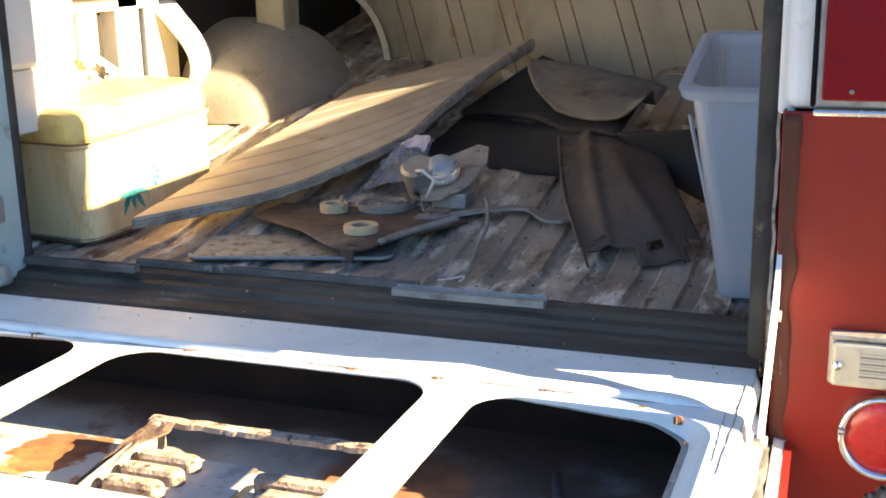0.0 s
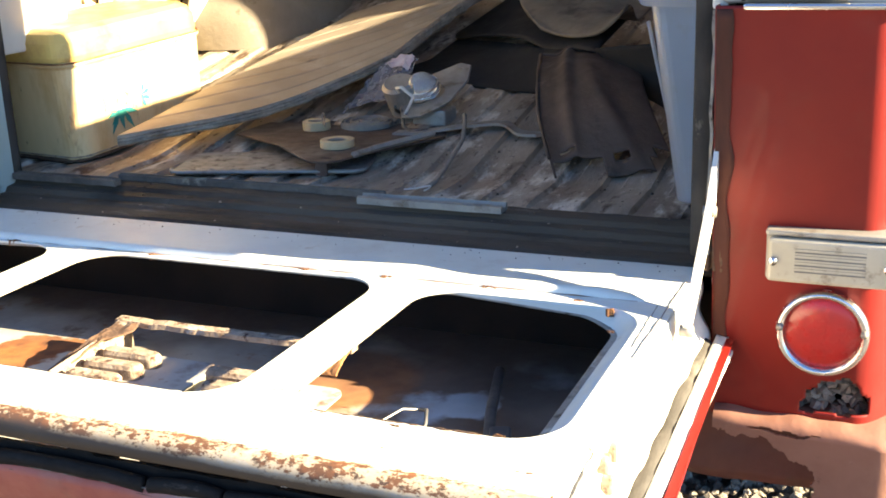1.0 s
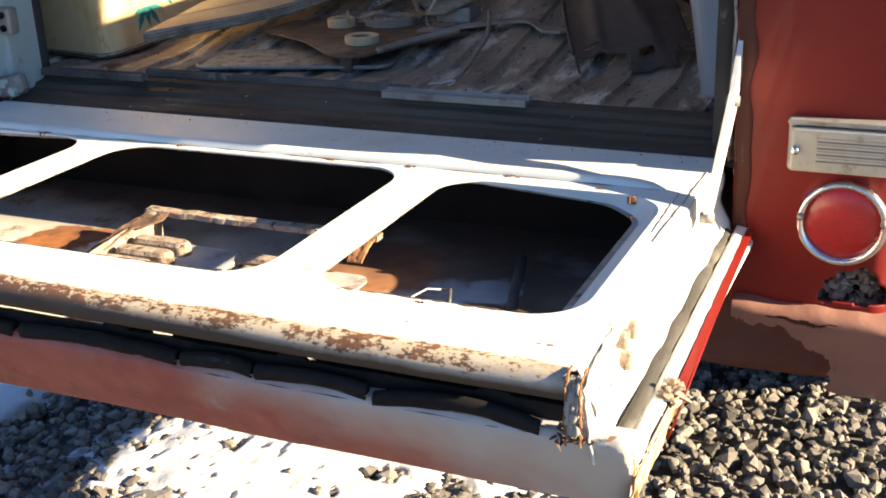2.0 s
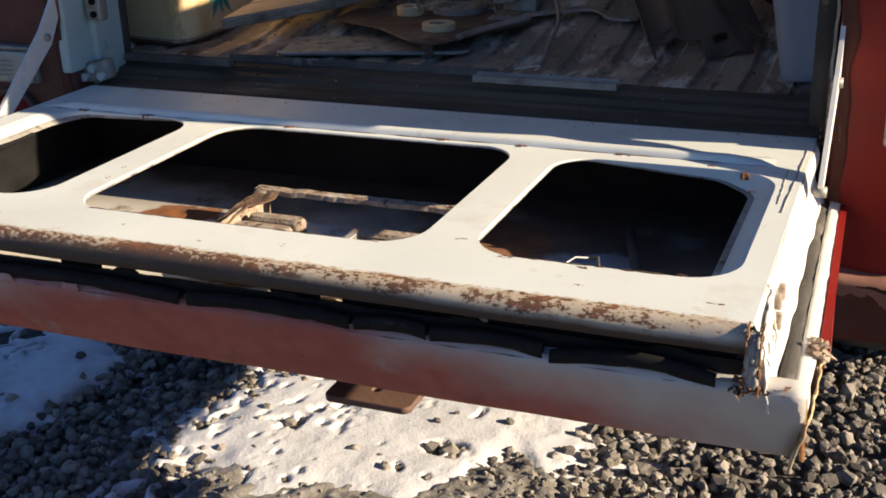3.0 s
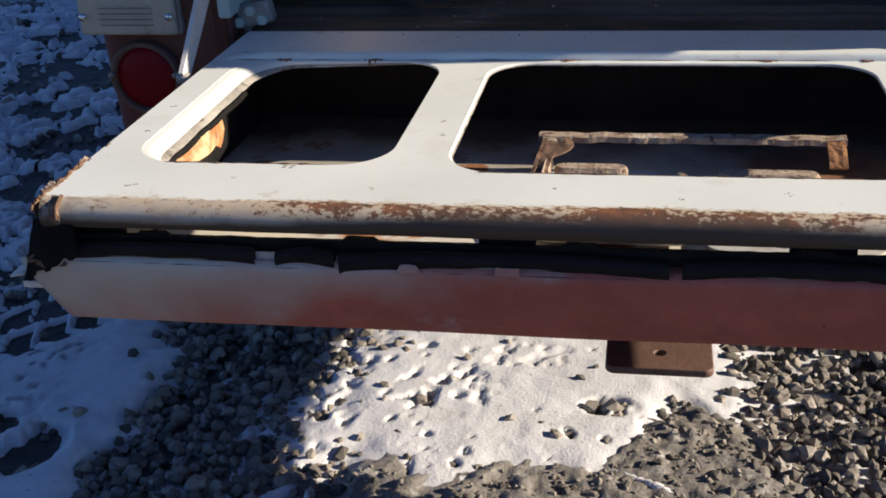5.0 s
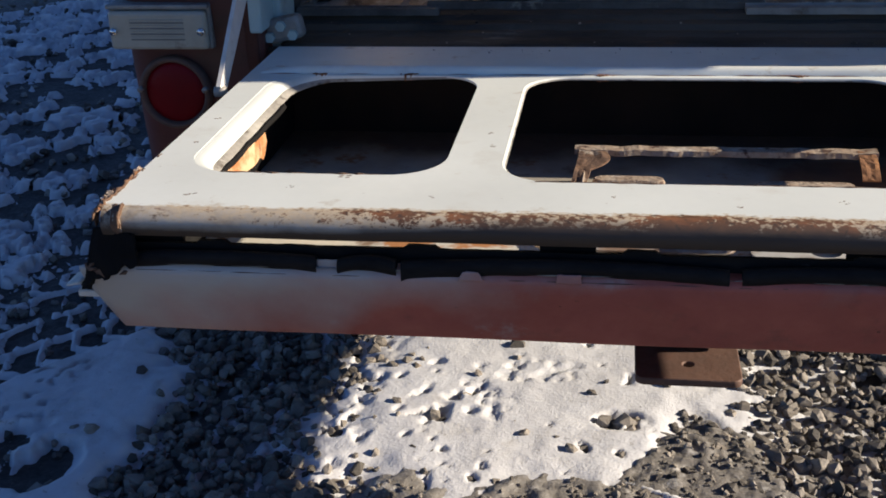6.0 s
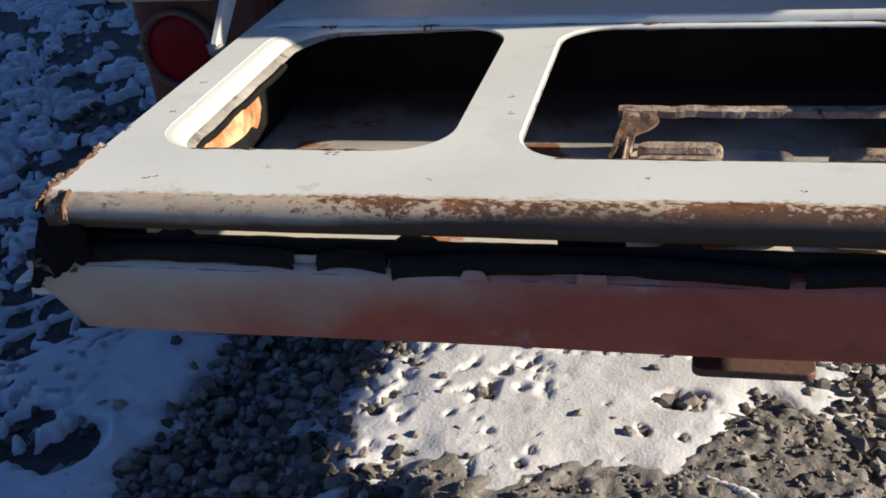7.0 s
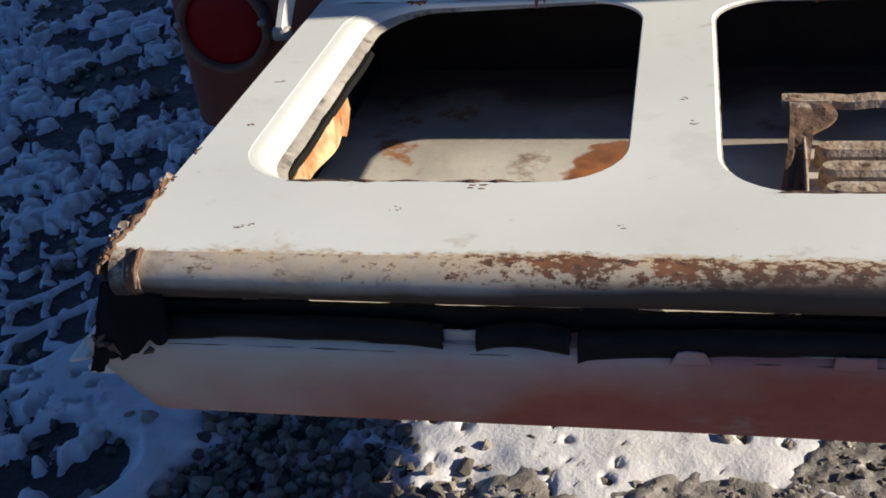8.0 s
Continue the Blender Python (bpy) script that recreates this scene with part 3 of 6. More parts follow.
    sheet(bm, skin, 90, 45, 0.0022, skip=lambda u, v: u < 0.035 and v < 0.10 + 0.05 * wob(u * 150, v * 30))
    part("outer_skin", bm, M["skin"], gate, "outer skin in red primer with grey overspray", smooth=True)
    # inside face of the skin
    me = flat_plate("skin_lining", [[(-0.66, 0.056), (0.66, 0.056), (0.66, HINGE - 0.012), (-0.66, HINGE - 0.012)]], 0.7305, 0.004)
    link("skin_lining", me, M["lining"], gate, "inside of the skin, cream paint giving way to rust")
    # hinge-side wall, near-black to stand in for shade, and the two end walls
    bm = bmesh.new()
    box(bm, (-0.63, HINGE - 0.012, 0.714), (0.63, HINGE - 0.006, GZ - 0.004), 0.001)
    part("hinge_wall", bm, M["dark_under"], gate)
    for s in (-1, 1):
        bm = bmesh.new()

        def cap(u, v, s=s):
            y = 0.014 + (HINGE - 0.03) * u
            z = GZ - 0.002 - v * 0.095
            x = 0.628 + 0.008 * math.sin(v * 9) * (1 - 0.5 * u) + 0.016 * v * v + 0.003 * wob(y * 14, z * 20, s)
            return (s * x, y, z)
        sheet(bm, cap, 40, 12, 0.002)
        part("end_wall", bm, M["end_white"], gate, smooth=True)
        bm = bmesh.new()
        box(bm, (s * 0.655 - 0.024, 0.02, 0.752), (s * 0.655 + 0.024, HINGE - 0.03, 0.760), 0.002)
        part("end_ledge", bm, M["end_white"], gate)
        # thick perished seal lying in the groove, with a split along it
        for off, r, mt, hgt in ((0.0, 0.0105, "old_seal", 0.769), (-0.010, 0.0055, "side_seal", 0.767), (0.0085, 0.0050, "seal", 0.766)):
            bm = bmesh.new()
            tube(bm, [(s * (0.661 + off - 0.016 * k / 40 + 0.0028 * wob(k * 0.21, 2 + off * 90)), 0.022 + 0.60 * k / 40, hgt + 0.003 * wob(k * 0.3, 9)) for k in range(41)], r, 9, [1 + 0.22 * wob(k * 0.2, 6) + 0.12 * wob(k * 0.9, 1) for k in range(41)])
            part("side_seal", bm, M[mt], gate, "perished rubber seal", smooth=True)
        # white flange of the skin and its red outer edge, ending in a rusted tear
        bm = bmesh.new()
        sheet(bm, lambda u, v: (s * (0.669 - 0.014 * u + (0.016 + 0.002 * wob(u * 14, 1)) * v), 0.010 + 0.64 * u, 0.774 + 0.0015 * wob(u * 22, v * 3) - 0.003 * v), 60, 3, 0.002)
        part("skin_flange", bm, M["end_white"], gate, "white painted flange of the skin", smooth=True)

        def outer(u, v, s=s):
            return (s * (0.6935 - 0.022 * u - 0.016 * v), 0.165 + 0.475 * u, 0.7705 - 0.055 * v)
        bm = bmesh.new()
        sheet(bm, outer, 24, 6, 0.0022)
        part("side_return", bm, M["red"], gate, "bright red painted skin edge", smooth=True)
        bm = bmesh.new()
        sheet(bm, lambda u, v: (s * (0.6835 - 0.014 * u + 0.0095 * v), 0.165 + 0.475 * u, 0.7722 - 0.001 * v), 20, 2, 0.002)
        part("skin_edge", bm, M["red"], gate, "bright red painted skin edge")
        if s > 0:
            bm = bmesh.new()
            sheet(bm, lambda u, v: (s * (0.6885 + 0.003 * wob(u * 9, v * 4, 2) - 0.016 * v), 0.008 + 0.16 * u, 0.772 + 0.003 * wob(u * 16, v * 3, 6) - 0.062 * v), 34, 12, 0.002, skip=lambda u, v: v < 0.25 and wob(u * 14, v * 9, 3) > 0.30)
            part("side_return", bm, M["bracket"], gate, "rusted bare side of the skin", smooth=True)
            bm = bmesh.new()
            rs = random.Random(31)
            for _ in range(26):
                c = Vector((s * (0.682 + rs.gauss(0, 0.005)), 0.155 + rs.gauss(0, 0.009), 0.776 + rs.gauss(0, 0.004)))
                b = bmesh.new()
                for _k in range(9):
                    b.verts.new(c + Vector((rs.gauss(0, 1), rs.gauss(0, 1), rs.gauss(0, 0.6))) * rs.uniform(0.002, 0.005))
                bmesh.ops.convex_hull(b, input=b.verts[:])
                merge(bm, b)
            tagged(part("rust_lump", bm, M["rust_tan"], gate, "crusted tear in the skin edge"), kind="stuff")
        # crumpled corner piece carries the roll of the edge round to the end wall
        bm = bmesh.new()

        def corner(u, v, s=s):
            x = 0.606 + 0.030 * u
            g = min(1.0, v / 0.55) * radians(130)
            r = (0.0172 + 0.0016 * wob(u * 7, v * 6, s * 3)) * (1 - 0.9 * u ** 5)
            y = 0.009 - r * math.sin(g) + 0.012 * u * u
            z = GZ - 0.0166 + r * math.cos(g) + 0.0012 - 0.004 * u * u - (0.026 * max(0.0, v - 0.55) / 0.45 if s > 0 else 0.012 * max(0.0, v - 0.55))
            return (s * x, y, z + 0.0015 * wob(u * 12, v * 8, 5))
        sheet(bm, corner, 14, 26, 0.0015, skip=(lambda u, v: v > 0.8 + 0.3 * wob(u * 8, 3) or (u > 0.6 and v > 0.35 + 0.4 * wob(v * 9, u * 5, 2))) if s < 0 else None)
        if s > 0:
            bm.free()
            bm = bmesh.new()

            def face(u, v):
                y = -0.004 + 0.115 * u
                x = 0.6405 - 0.007 * u + 0.003 * wob(u * 6, v * 5, 3) + 0.010 * v
                return (x, y, GZ - 0.005 - 0.008 * (1 - u) ** 3 - (0.072 - 0.012 * u) * v + 0.002 * wob(u * 9, v * 7, 8))
            sheet(bm, face, 46, 30, 0.002, skip=lambda u, v: 0.30 < v < 0.56 and (0.10 < u < 0.19 or 0.30 < u < 0.40) or (u > 0.62 and v > 0.50 + 0.5 * wob(u * 9, v * 5, 1) and u < 0.90))
            part("end_face", bm, M["end_white"], gate, "white end face with two slots", smooth=True)
            bm = bmesh.new()
            sheet(bm, lambda u, v: (0.628 + 0.011 * u + 0.0015 * wob(v * 8, 3), 0.006 - 0.0145 * math.sin(min(1.0, 0.25 + v * 1.5) * math.pi / 2) + 0.002 * wob(u * 5, v * 9, 1), GZ - 0.003 + 0.001 * u - 0.060 * v + 0.003 * wob(u * 6, v * 10, 4)), 10, 34, 0.003, skip=lambda u, v: v > 0.90 + 0.15 * wob(u * 9, 2))
        part("corner_piece", bm, M["rust_dark"] if s < 0 else M["flange_dirt"], gate, "crumpled rusty corner" if s < 0 else "crusted corner flange", smooth=True)
        seam = 0.608 if s < 0 else 0.6275
        for q, r in ((0.0, 0.0019), (0.0135, 0.0016)) if s > 0 else ((0.0, 0.0017),):
            bm = bmesh.new()
            path = [(s * (seam + q + 0.002 * wob(k * 0.8, 5 + q * 50)), 0.009 - 0.0195 * math.sin(radians(9 * k)), GZ - 0.0166 + 0.0192 * math.cos(radians(9 * k))) for k in range(11)]
            if s > 0:
                path = path + [(seam + q + 0.002 * wob(k * 0.9, 7), -0.0098 + 0.001 * wob(k, 3), 0.842 - 0.0052 * k) for k in range(1, 10)]
            tube(bm, path, r, 6, [0.5 + 1.3 * abs(wob(k * 0.9, 2 + q * 30)) for k in range(len(path))])
            part("corner_seam", bm, M["rust_dark"] if s < 0 else M["rust"], gate)
        # dirt and rust crumbs packed at the foot of the corner
        bm = bmesh.new()
        rs = random.Random(61 + int(s))
        for _ in range(30):
            c = Vector((s * (0.634 + rs.gauss(0, 0.012)), rs.gauss(0.001, 0.005), 0.796 + abs(rs.gauss(0, 0.004))))
            b = bmesh.new()
            for _k in range(8):
                b.verts.new(c + Vector((rs.gauss(0, 1), rs.gauss(0, 1), rs.gauss(0, 0.7))) * rs.uniform(0.0015, 0.0045))
            bmesh.ops.convex_hull(b, input=b.verts[:])
            merge(bm, b)
        tagged(part("rust_crumbs", bm, M["rust_dark"], gate), kind="stuff")
        if s < 0:
            continue
        bm = bmesh.new()
        tube(bm, [(s * (0.684 - (0.02 * k / 12 if s < 0 else 0)), 0.001 + 0.031 * (k / 12) ** 1.2, 0.797 - 0.085 * k / 12) for k in range(13)], 0.0030, 6, [0.7 + 0.7 * abs(wob(k * 0.8, 4)) for k in range(13)])
        part("skin_corner", bm, M["rust_orange"] if s > 0 else M["lip"], gate)
    bm = bmesh.new()
    sheet(bm, lambda u, v: (0.630 + 0.030 * u, 0.010 + 0.010 * math.sin(3 * u) + 0.004 * wob(u * 5, v * 5), 0.795 - 0.020 * v - 0.006 * math.sin(math.pi * u)), 8, 8, 0.006)
    part("rubber_end", bm, M["rubber"], gate, "black rubber end of the seal")
    # folded rusty flap on the torn left corner
    bm = bmesh.new()
    sheet(bm, lambda u, v: (-0.628 - 0.014 * v + 0.004 * wob(u * 9, v * 5), 0.004 + 0.085 * u, GZ + 0.004 * math.sin(math.pi * v) + 0.003 * wob(u * 8, v * 4, 2) - 0.022 * v * v), 24, 8, 0.0015, skip=lambda u, v: v > 0.45 + 0.7 * wob(u * 6, 4) + 0.5 * (1 - u))
    part("corner_flap", bm, M["rust_dark"], gate, "bent rusty flap", smooth=True)
    # crushed flakes of painted and rusty sheet round the left corner
    rs = random.Random(19)
    for k in range(16):
        y0, l, w = 0.0065 * k - 0.002, rs.uniform(0.020, 0.042), rs.uniform(0.010, 0.021)
        tilt, twist, lift = rs.uniform(-0.9, 0.5), rs.uniform(-0.5, 0.5), rs.uniform(0.0, 0.003)

        def flake(u, v, y0=y0, l=l, w=w, tilt=tilt, twist=twist, lift=lift, k=k):
            a = tilt + twist * u + 1.2 * v
            return (-0.630 - w * math.cos(a) * v * (0.6 + 0.8 * u) + 0.003 * wob(u * 3, k), y0 + l * u - 0.004, GZ - 0.002 + lift - w * math.sin(a) * v * 0.8 + 0.002 * wob(u * 5, v * 4, k))
        bm = bmesh.new()
        sheet(bm, flake, 8, 5, 0.0012, skip=lambda u, v, k=k: v > 0.55 + 0.5 * wob(u * 4, k))
        part("corner_flake", bm, M[("rust_dark", "rust", "end_white", "rust_tan")[k % 4]], gate)
    # clips on the right end
    for y, z, w in ((0.135, 0.835, 0.012), (0.165, 0.832, 0.010), (0.150, 0.805, 0.010)):
        bm = bmesh.new()
        box(bm, (0.632, y - w / 2, z - 0.010), (0.6445, y + w / 2, z + 0.010), 0.003)
        part("slot_plug", bm, M["rust_tan"], gate)
    # pressed fold lines towards the right edge and the stay's foot
    for x0, y0, x1, y1, r in ((0.618, 0.33, 0.622, 0.60, 0.0011), (0.610, 0.36, 0.607, 0.50, 0.0008)):
        bm = bmesh.new()
        tube(bm, [(x0 + (x1 - x0) * k / 24 + 0.0012 * wob(k * 0.4, 3), y0 + (y1 - y0) * k / 24, GZ + 0.0004) for k in range(25)], r, 6, [max(0.2, 0.8 + 0.6 * wob(k * 0.5, 8)) for k in range(25)])
        part("fold_line", bm, M["flange_dirt"], gate)
    # weatherstrip pieces along the outer edge
    for k, (x0, x1, sag) in enumerate(((-0.605, -0.411, 0.004), (-0.389, -0.330, 0.005), (-0.325, -0.009, 0.006), (0.003, 0.208, 0.005), (0.215, 0.298, 0.004), (0.303, 0.426, 0.004), (0.434, 0.600, 0.010))):
        bm = bmesh.new()
        rings = []
        n = 26
        for i in range(n + 1):
            f = i / n
            x = x0 + (x1 - x0) * f
            z = 0.8155 - sag * (2 * f - 1) ** 2 + 0.0012 * wob(x * 20, k)
            h = 0.0125 + 0.002 * wob(x * 25, k + 9) + (0.008 * (1 - f) ** 6 if k == 2 else 0)
            y = 0.0015 + 0.0015 * wob(x * 12, 3)
            rings.append([(x, y + 0.009, z - 0.002), (x, y + 0.006, z + 0.0015), (x, y + 0.002, z + 0.003), (x, y - 0.002, z + 0.0015), (x, y - 0.0045, z - 0.003), (x, y - 0.0045, z - h * 0.7), (x, y - 0.002, z - h), (x, y + 0.006, z - h)])
        loft(bm, rings)
        part("weatherstrip", bm, M["strip"], gate, "cracked black rubber strip", smooth=True)
    # painted lip under the strips, with a rusty line below it, and tabs in the gaps between the strips
    for z, y, r, mt, lo in ((0.8035, -0.0005, 0.0013, "flange_dirt", 0.5), (0.7965, -0.0012, 0.0013, "rust_dark", 0.2)):
        bm = bmesh.new()
        n = 200
        tube(bm, [(-0.60 + 1.235 * k / n, y + 0.0006 * wob(k * 0.3, z * 90), z + 0.0011 * wob(k * 0.11, z * 50)) for k in range(n + 1)], r, 6, [max(0.05, lo + 0.7 * wob(k * 0.27, z * 70)) for k in range(n + 1)])
        part("skin_lip", bm, M[mt], gate, "chipped pale paint on the edge of the skin" if lo > 0.4 else "rust line under the edge", smooth=True)
    for x, w, z0, z1, y, tip in ((-0.400, 0.022, 0.800, 0.811, 0.004, 1.0), (-0.2555, 0.026, 0.796, 0.8065, -0.0046, 0.6), (-0.160, 0.025, 0.796, 0.8060, -0.0046, 0.92)):
        bm = bmesh.new()
        sheet(bm, lambda u, v, x=x, w=w, z0=z0, z1=z1, y=y, tip=tip: (x + w * (u - 0.5) * (1 - (1 - tip) * v), y + 0.0006 * wob(u * 3, v * 2), z0 + (z1 - z0) * v * (1 - 0.25 * (2 * u - 1) ** 2 * (1 - tip) + 0.08 * wob(u * 6, x * 9))), 12, 6, 0.0012)
        part("strip_tab", bm, M["skin"], gate, smooth=True)
    # inner rubber behind the slot
    bm = bmesh.new()
    sheet(bm, lambda u, v: (-0.628 + 1.256 * u, 0.014 + 0.002 * wob(u * 30, 2), 0.796 + (0.0245 + 0.0006 * wob(u * 90, 7) + (0.004 if int(u * 41) % 7 == 3 else 0.0)) * v), 240, 3, 0.005)
    part("inner_strip", bm, M["strip"], gate)
    # torn rubber end
    bm = bmesh.new()

    def rag(u, v):
        return (-0.642 + 0.048 * u - 0.014 * v * (1 - u), -0.005 + 0.014 * (1 - v) * (1 - u) + 0.003 * wob(u * 4, v * 3, 3), 0.838 - (0.064 - 0.034 * u) * (1 + 0.22 * wob(u * 6, 4) + 0.10 * wob(u * 17, 2)) * v)
    sheet(bm, rag, 28, 10, 0.005)
    part("torn_rubber", bm, M["rubber"], gate, "torn rag of black rubber")
    # works inside: rusty guide with pressed plates, brackets, wires
    bm = bmesh.new()
    rings = []
    for i in range(61):
        x = -0.172 + 0.385 * i / 60
        y, z = 0.452 + 0.002 * wob(x * 30, 1), 0.772 + 0.0015 * wob(x * 40, 7)
        w = 0.010 + 0.0012 * wob(x * 90, 3)
        rings.append([(x, y - w, z), (x, y - w * 0.8, z + 0.007), (x, y + w * 0.8, z + 0.008), (x, y + w, z)])
    loft(bm, rings)
    part("guide_bar", bm, M["rust_tan"], gate, "crusted rusty guide bar")
    for x, s in ((-0.166, 1),):
        bm = bmesh.new()

        def arm(u, v, x=x, s=s):
            w = 0.020 + 0.022 * max(0.0, math.sin(min(1.0, u * 2.4) * math.pi)) * (u < 0.42)
            return (x + s * (w * v - 0.020 * u * u), 0.458 - (0.17 if s > 0 else 0.07) * u, 0.778 - 0.030 * u * u + 0.003 * wob(u * 8, v * 3))
        sheet(bm, arm, 24, 4, 0.003)
        part("guide_arm", bm, M["rust_dark"], gate)
    # web added under the arm to block the sun from the lining beside it
    bm = bmesh.new()
    sheet(bm, lambda u, v: (-0.158 - 0.010 * u * u, 0.458 - 0.24 * u, 0.734 + (0.040 - 0.022 * u * u) * v), 16, 5, 0.003)
    part("guide_shade_web", bm, M["rust_tan"], gate, smooth=True)
    bm = bmesh.new()
    sheet(bm, lambda u, v: (0.188 + 0.022 * v, 0.455 - 0.055 * u, 0.779 - 0.020 * u * u + 0.002 * wob(u * 8, v * 3)), 12, 4, 0.003)
    part("guide_leg", bm, M["rust"], gate)
    for x0, x1, y0 in ((-0.147, -0.055, 0.385), (-0.147, -0.055, 0.345), (0.05, 0.17, 0.345), (0.07, 0.20, 0.305), (-0.147, -0.06, 0.305), (-0.13, -0.03, 0.25), (0.06, 0.19, 0.25)):
        bm = bmesh.new()
        ring = round_rect(x0, y0 - 0.013, x1, y0 + 0.013, 0.0129, 5)
        top = 0.757 if x0 < 0 else 0.768
        loft(bm, [[(p, q, 0.738) for p, q in ring], [(p, q, top) for p, q in ring], [((p - (x0 + x1) / 2) * 0.94 + (x0 + x1) / 2, (q - y0) * 0.7 + y0, top + 0.005) for p, q in ring]])
        part("pressed_rib", bm, M["rust_tan"], gate)
    me = flat_plate("mechanism_plate", [round_rect(-0.155, 0.20, 0.02, 0.42, 0.02), round_rect(-0.06, 0.22, -0.02, 0.26, 0.018)], 0.743, 0.003)
    link("mechanism_plate", me, M["gate_inside"], gate)
    me = flat_plate("mechanism_plate", [round_rect(0.035, 0.19, 0.225, 0.40, 0.02), round_rect(0.10, 0.20, 0.135, 0.235, 0.016)], 0.741, 0.003)
    link("mechanism_plate", me, M["gate_inside"], gate)
    bm = bmesh.new()
    sheet(bm, lambda u, v: (-0.600 - 0.012 * v + 0.003 * wob(u * 9, v * 4), 0.04 + 0.60 * u, 0.846 - 0.110 * v), 20, 5, 0.003)
    part("end_lining", bm, M["rubber"], gate, "black rubber lining of the end")
    bm = bmesh.new()

    def ear(u, v):
        knob = 0.010 * math.exp(-((u - 0.92) / 0.07) ** 2)
        return (-0.556 + 0.003 * math.sin(u * 12) + 0.002 * v, 0.125 + 0.20 * u, 0.843 - (0.021 + 0.006 * u + knob - 0.012 * smooth_step(0.93, 1.0, u)) * v)
    sheet(bm, ear, 22, 10, 0.003)
    part("stay_bracket", bm, M["bracket"], gate, "orange rusted bracket")
    bm = bmesh.new()
    tube(bm, [(-0.5555 + 0.0003 * k, 0.15 + 0.026 * k, 0.8435 + 0.0008 * math.sin(k * 2)) for k in range(11)], 0.004, 6)
    part("bracket_rubber", bm, M["rubber"], gate)
    bm = bmesh.new()

    def tabby(u, v):
        return (-0.240 + 0.05 * u, 0.155 + 0.04 * v, 0.775 + 0.012 * math.sin(u * 5 + v * 3))
    sheet(bm, tabby, 8, 6, 0.003, skip=lambda u, v: u > 0.6 and v > 0.55)
    part("bent_tab", bm, M["rust_tan"], gate)
    for pts, r, mt in (([(0.385, 0.10, 0.83), (0.395, 0.14, 0.835), (0.41, 0.18, 0.838), (0.425, 0.19, 0.835)], 0.0010, "pale_wire"),
                       ([(0.425, 0.19, 0.835), (0.435, 0.185, 0.838), (0.44, 0.17, 0.83), (0.43, 0.15, 0.80)], 0.0022, "wire"),
                       ([(0.40, 0.50, 0.75), (0.44, 0.36, 0.76), (0.47, 0.27, 0.765), (0.50, 0.17, 0.77), (0.515, 0.10, 0.775)], 0.007, "wire"),
                       ([(0.49, 0.28, 0.74), (0.53, 0.20, 0.745), (0.545, 0.12, 0.75)], 0.005, "wire")):
        bm = bmesh.new()
        tube(bm, pts, r, 7)
        part("cable", bm, M[mt], gate, smooth=True)
    bm = bmesh.new()
    box(bm, (0.455, 0.20, 0.740), (0.505, 0.275, 0.765), 0.006, pose(0, 0, 0, 0, 0, 20))
    box(bm, (0.47, 0.25, 0.75), (0.495, 0.30, 0.775), 0.004, pose(0, 0, 0, 0, 0, 20))
    part("latch_block", bm, M["wire"], gate)
    rs = random.Random(14)
    for x, y, w in ((0.285, 0.136, 0.016), (-0.30, 0.05, 0.005), (-0.255, 0.21, 0.008), (-0.262, 0.255, 0.006), (0.45, 0.05, 0.007), (0.10, 0.06, 0.006), (-0.45, 0.07, 0.005), (0.59, 0.045, 0.018), (0.575, 0.40, 0.008), (-0.605, 0.30, 0.007), (-0.60, 0.21, 0.006), (-0.55, 0.045, 0.010), (-0.12, 0.06, 0.007), (0.0, 0.04, 0.006), (0.355, 0.10, 0.02), (0.45, 0.098, 0.018), (-0.40, 0.105, 0.012), (0.545, 0.107, 0.012)):
        bm = bmesh.new()
        for _ in range(5):
            cx, cy, r = x + rs.gauss(0, 0.35) * w, y + rs.gauss(0, 0.002), w * rs.uniform(0.06, 0.24)
            ring = [(cx + r * rs.uniform(0.5, 1.4) * math.cos(a), cy + 0.35 * r * rs.uniform(0.5, 1.2) * math.sin(a)) for a in (2 * math.pi * j / 9 for j in range(9))]
            loft(bm, [[(p, q, GZ - 0.002) for p, q in ring], [(p, q, GZ + 0.0004) for p, q in ring]])
        tagged(part("paint_chip", bm, M["rust"], gate), kind="stuff")
    for x0, x1, y in ((-0.54, -0.345, 0.1125), (-0.20, 0.20, 0.0995), (0.345, 0.53, 0.103), ):
        bm = bmesh.new()
        n = 40
        tube(bm, [(x0 + (x1 - x0) * k / n, y + 0.0015 * wob(k * 0.5, x0), GZ - 0.0002) for k in range(n + 1)], 0.0016, 5, [max(0.10, 0.5 + 1.4 * wob(k * 0.4, x0 + 3)) for k in range(n + 1)])
        part("gasket_remnant", bm, M["rust_dark"], gate)
    # rust creeping along the foot of the bead and along both side edges
    for x0, x1, ya, yb, r in ((-0.60, 0.58, 0.5085, 0.5085, 0.0009), (-0.60, 0.58, 0.547, 0.547, 0.0008)):
        bm = bmesh.new()
        n = 150
        tube(bm, [(x0 + (x1 - x0) * k / n, ya + 0.0008 * wob(k * 0.4, 7), GZ + 0.0002) for k in range(n + 1)], r, 5, [max(0.05, 0.45 + 1.6 * wob(k * 0.23, ya * 50)) for k in range(n + 1)])
        part("rust_line", bm, M["rust"], gate)
    for x in (-0.628,):
        bm = bmesh.new()
        n = 90
        tube(bm, [(x + 0.002 * wob(k * 0.3, x), 0.02 + 0.15 * k / n, GZ - 0.001) for k in range(n + 1)], 0.0020, 6, [max(0.1, 0.5 + 1.0 * wob(k * 0.12, x * 9) + 0.5 * wob(k * 0.8, 3)) for k in range(n + 1)])
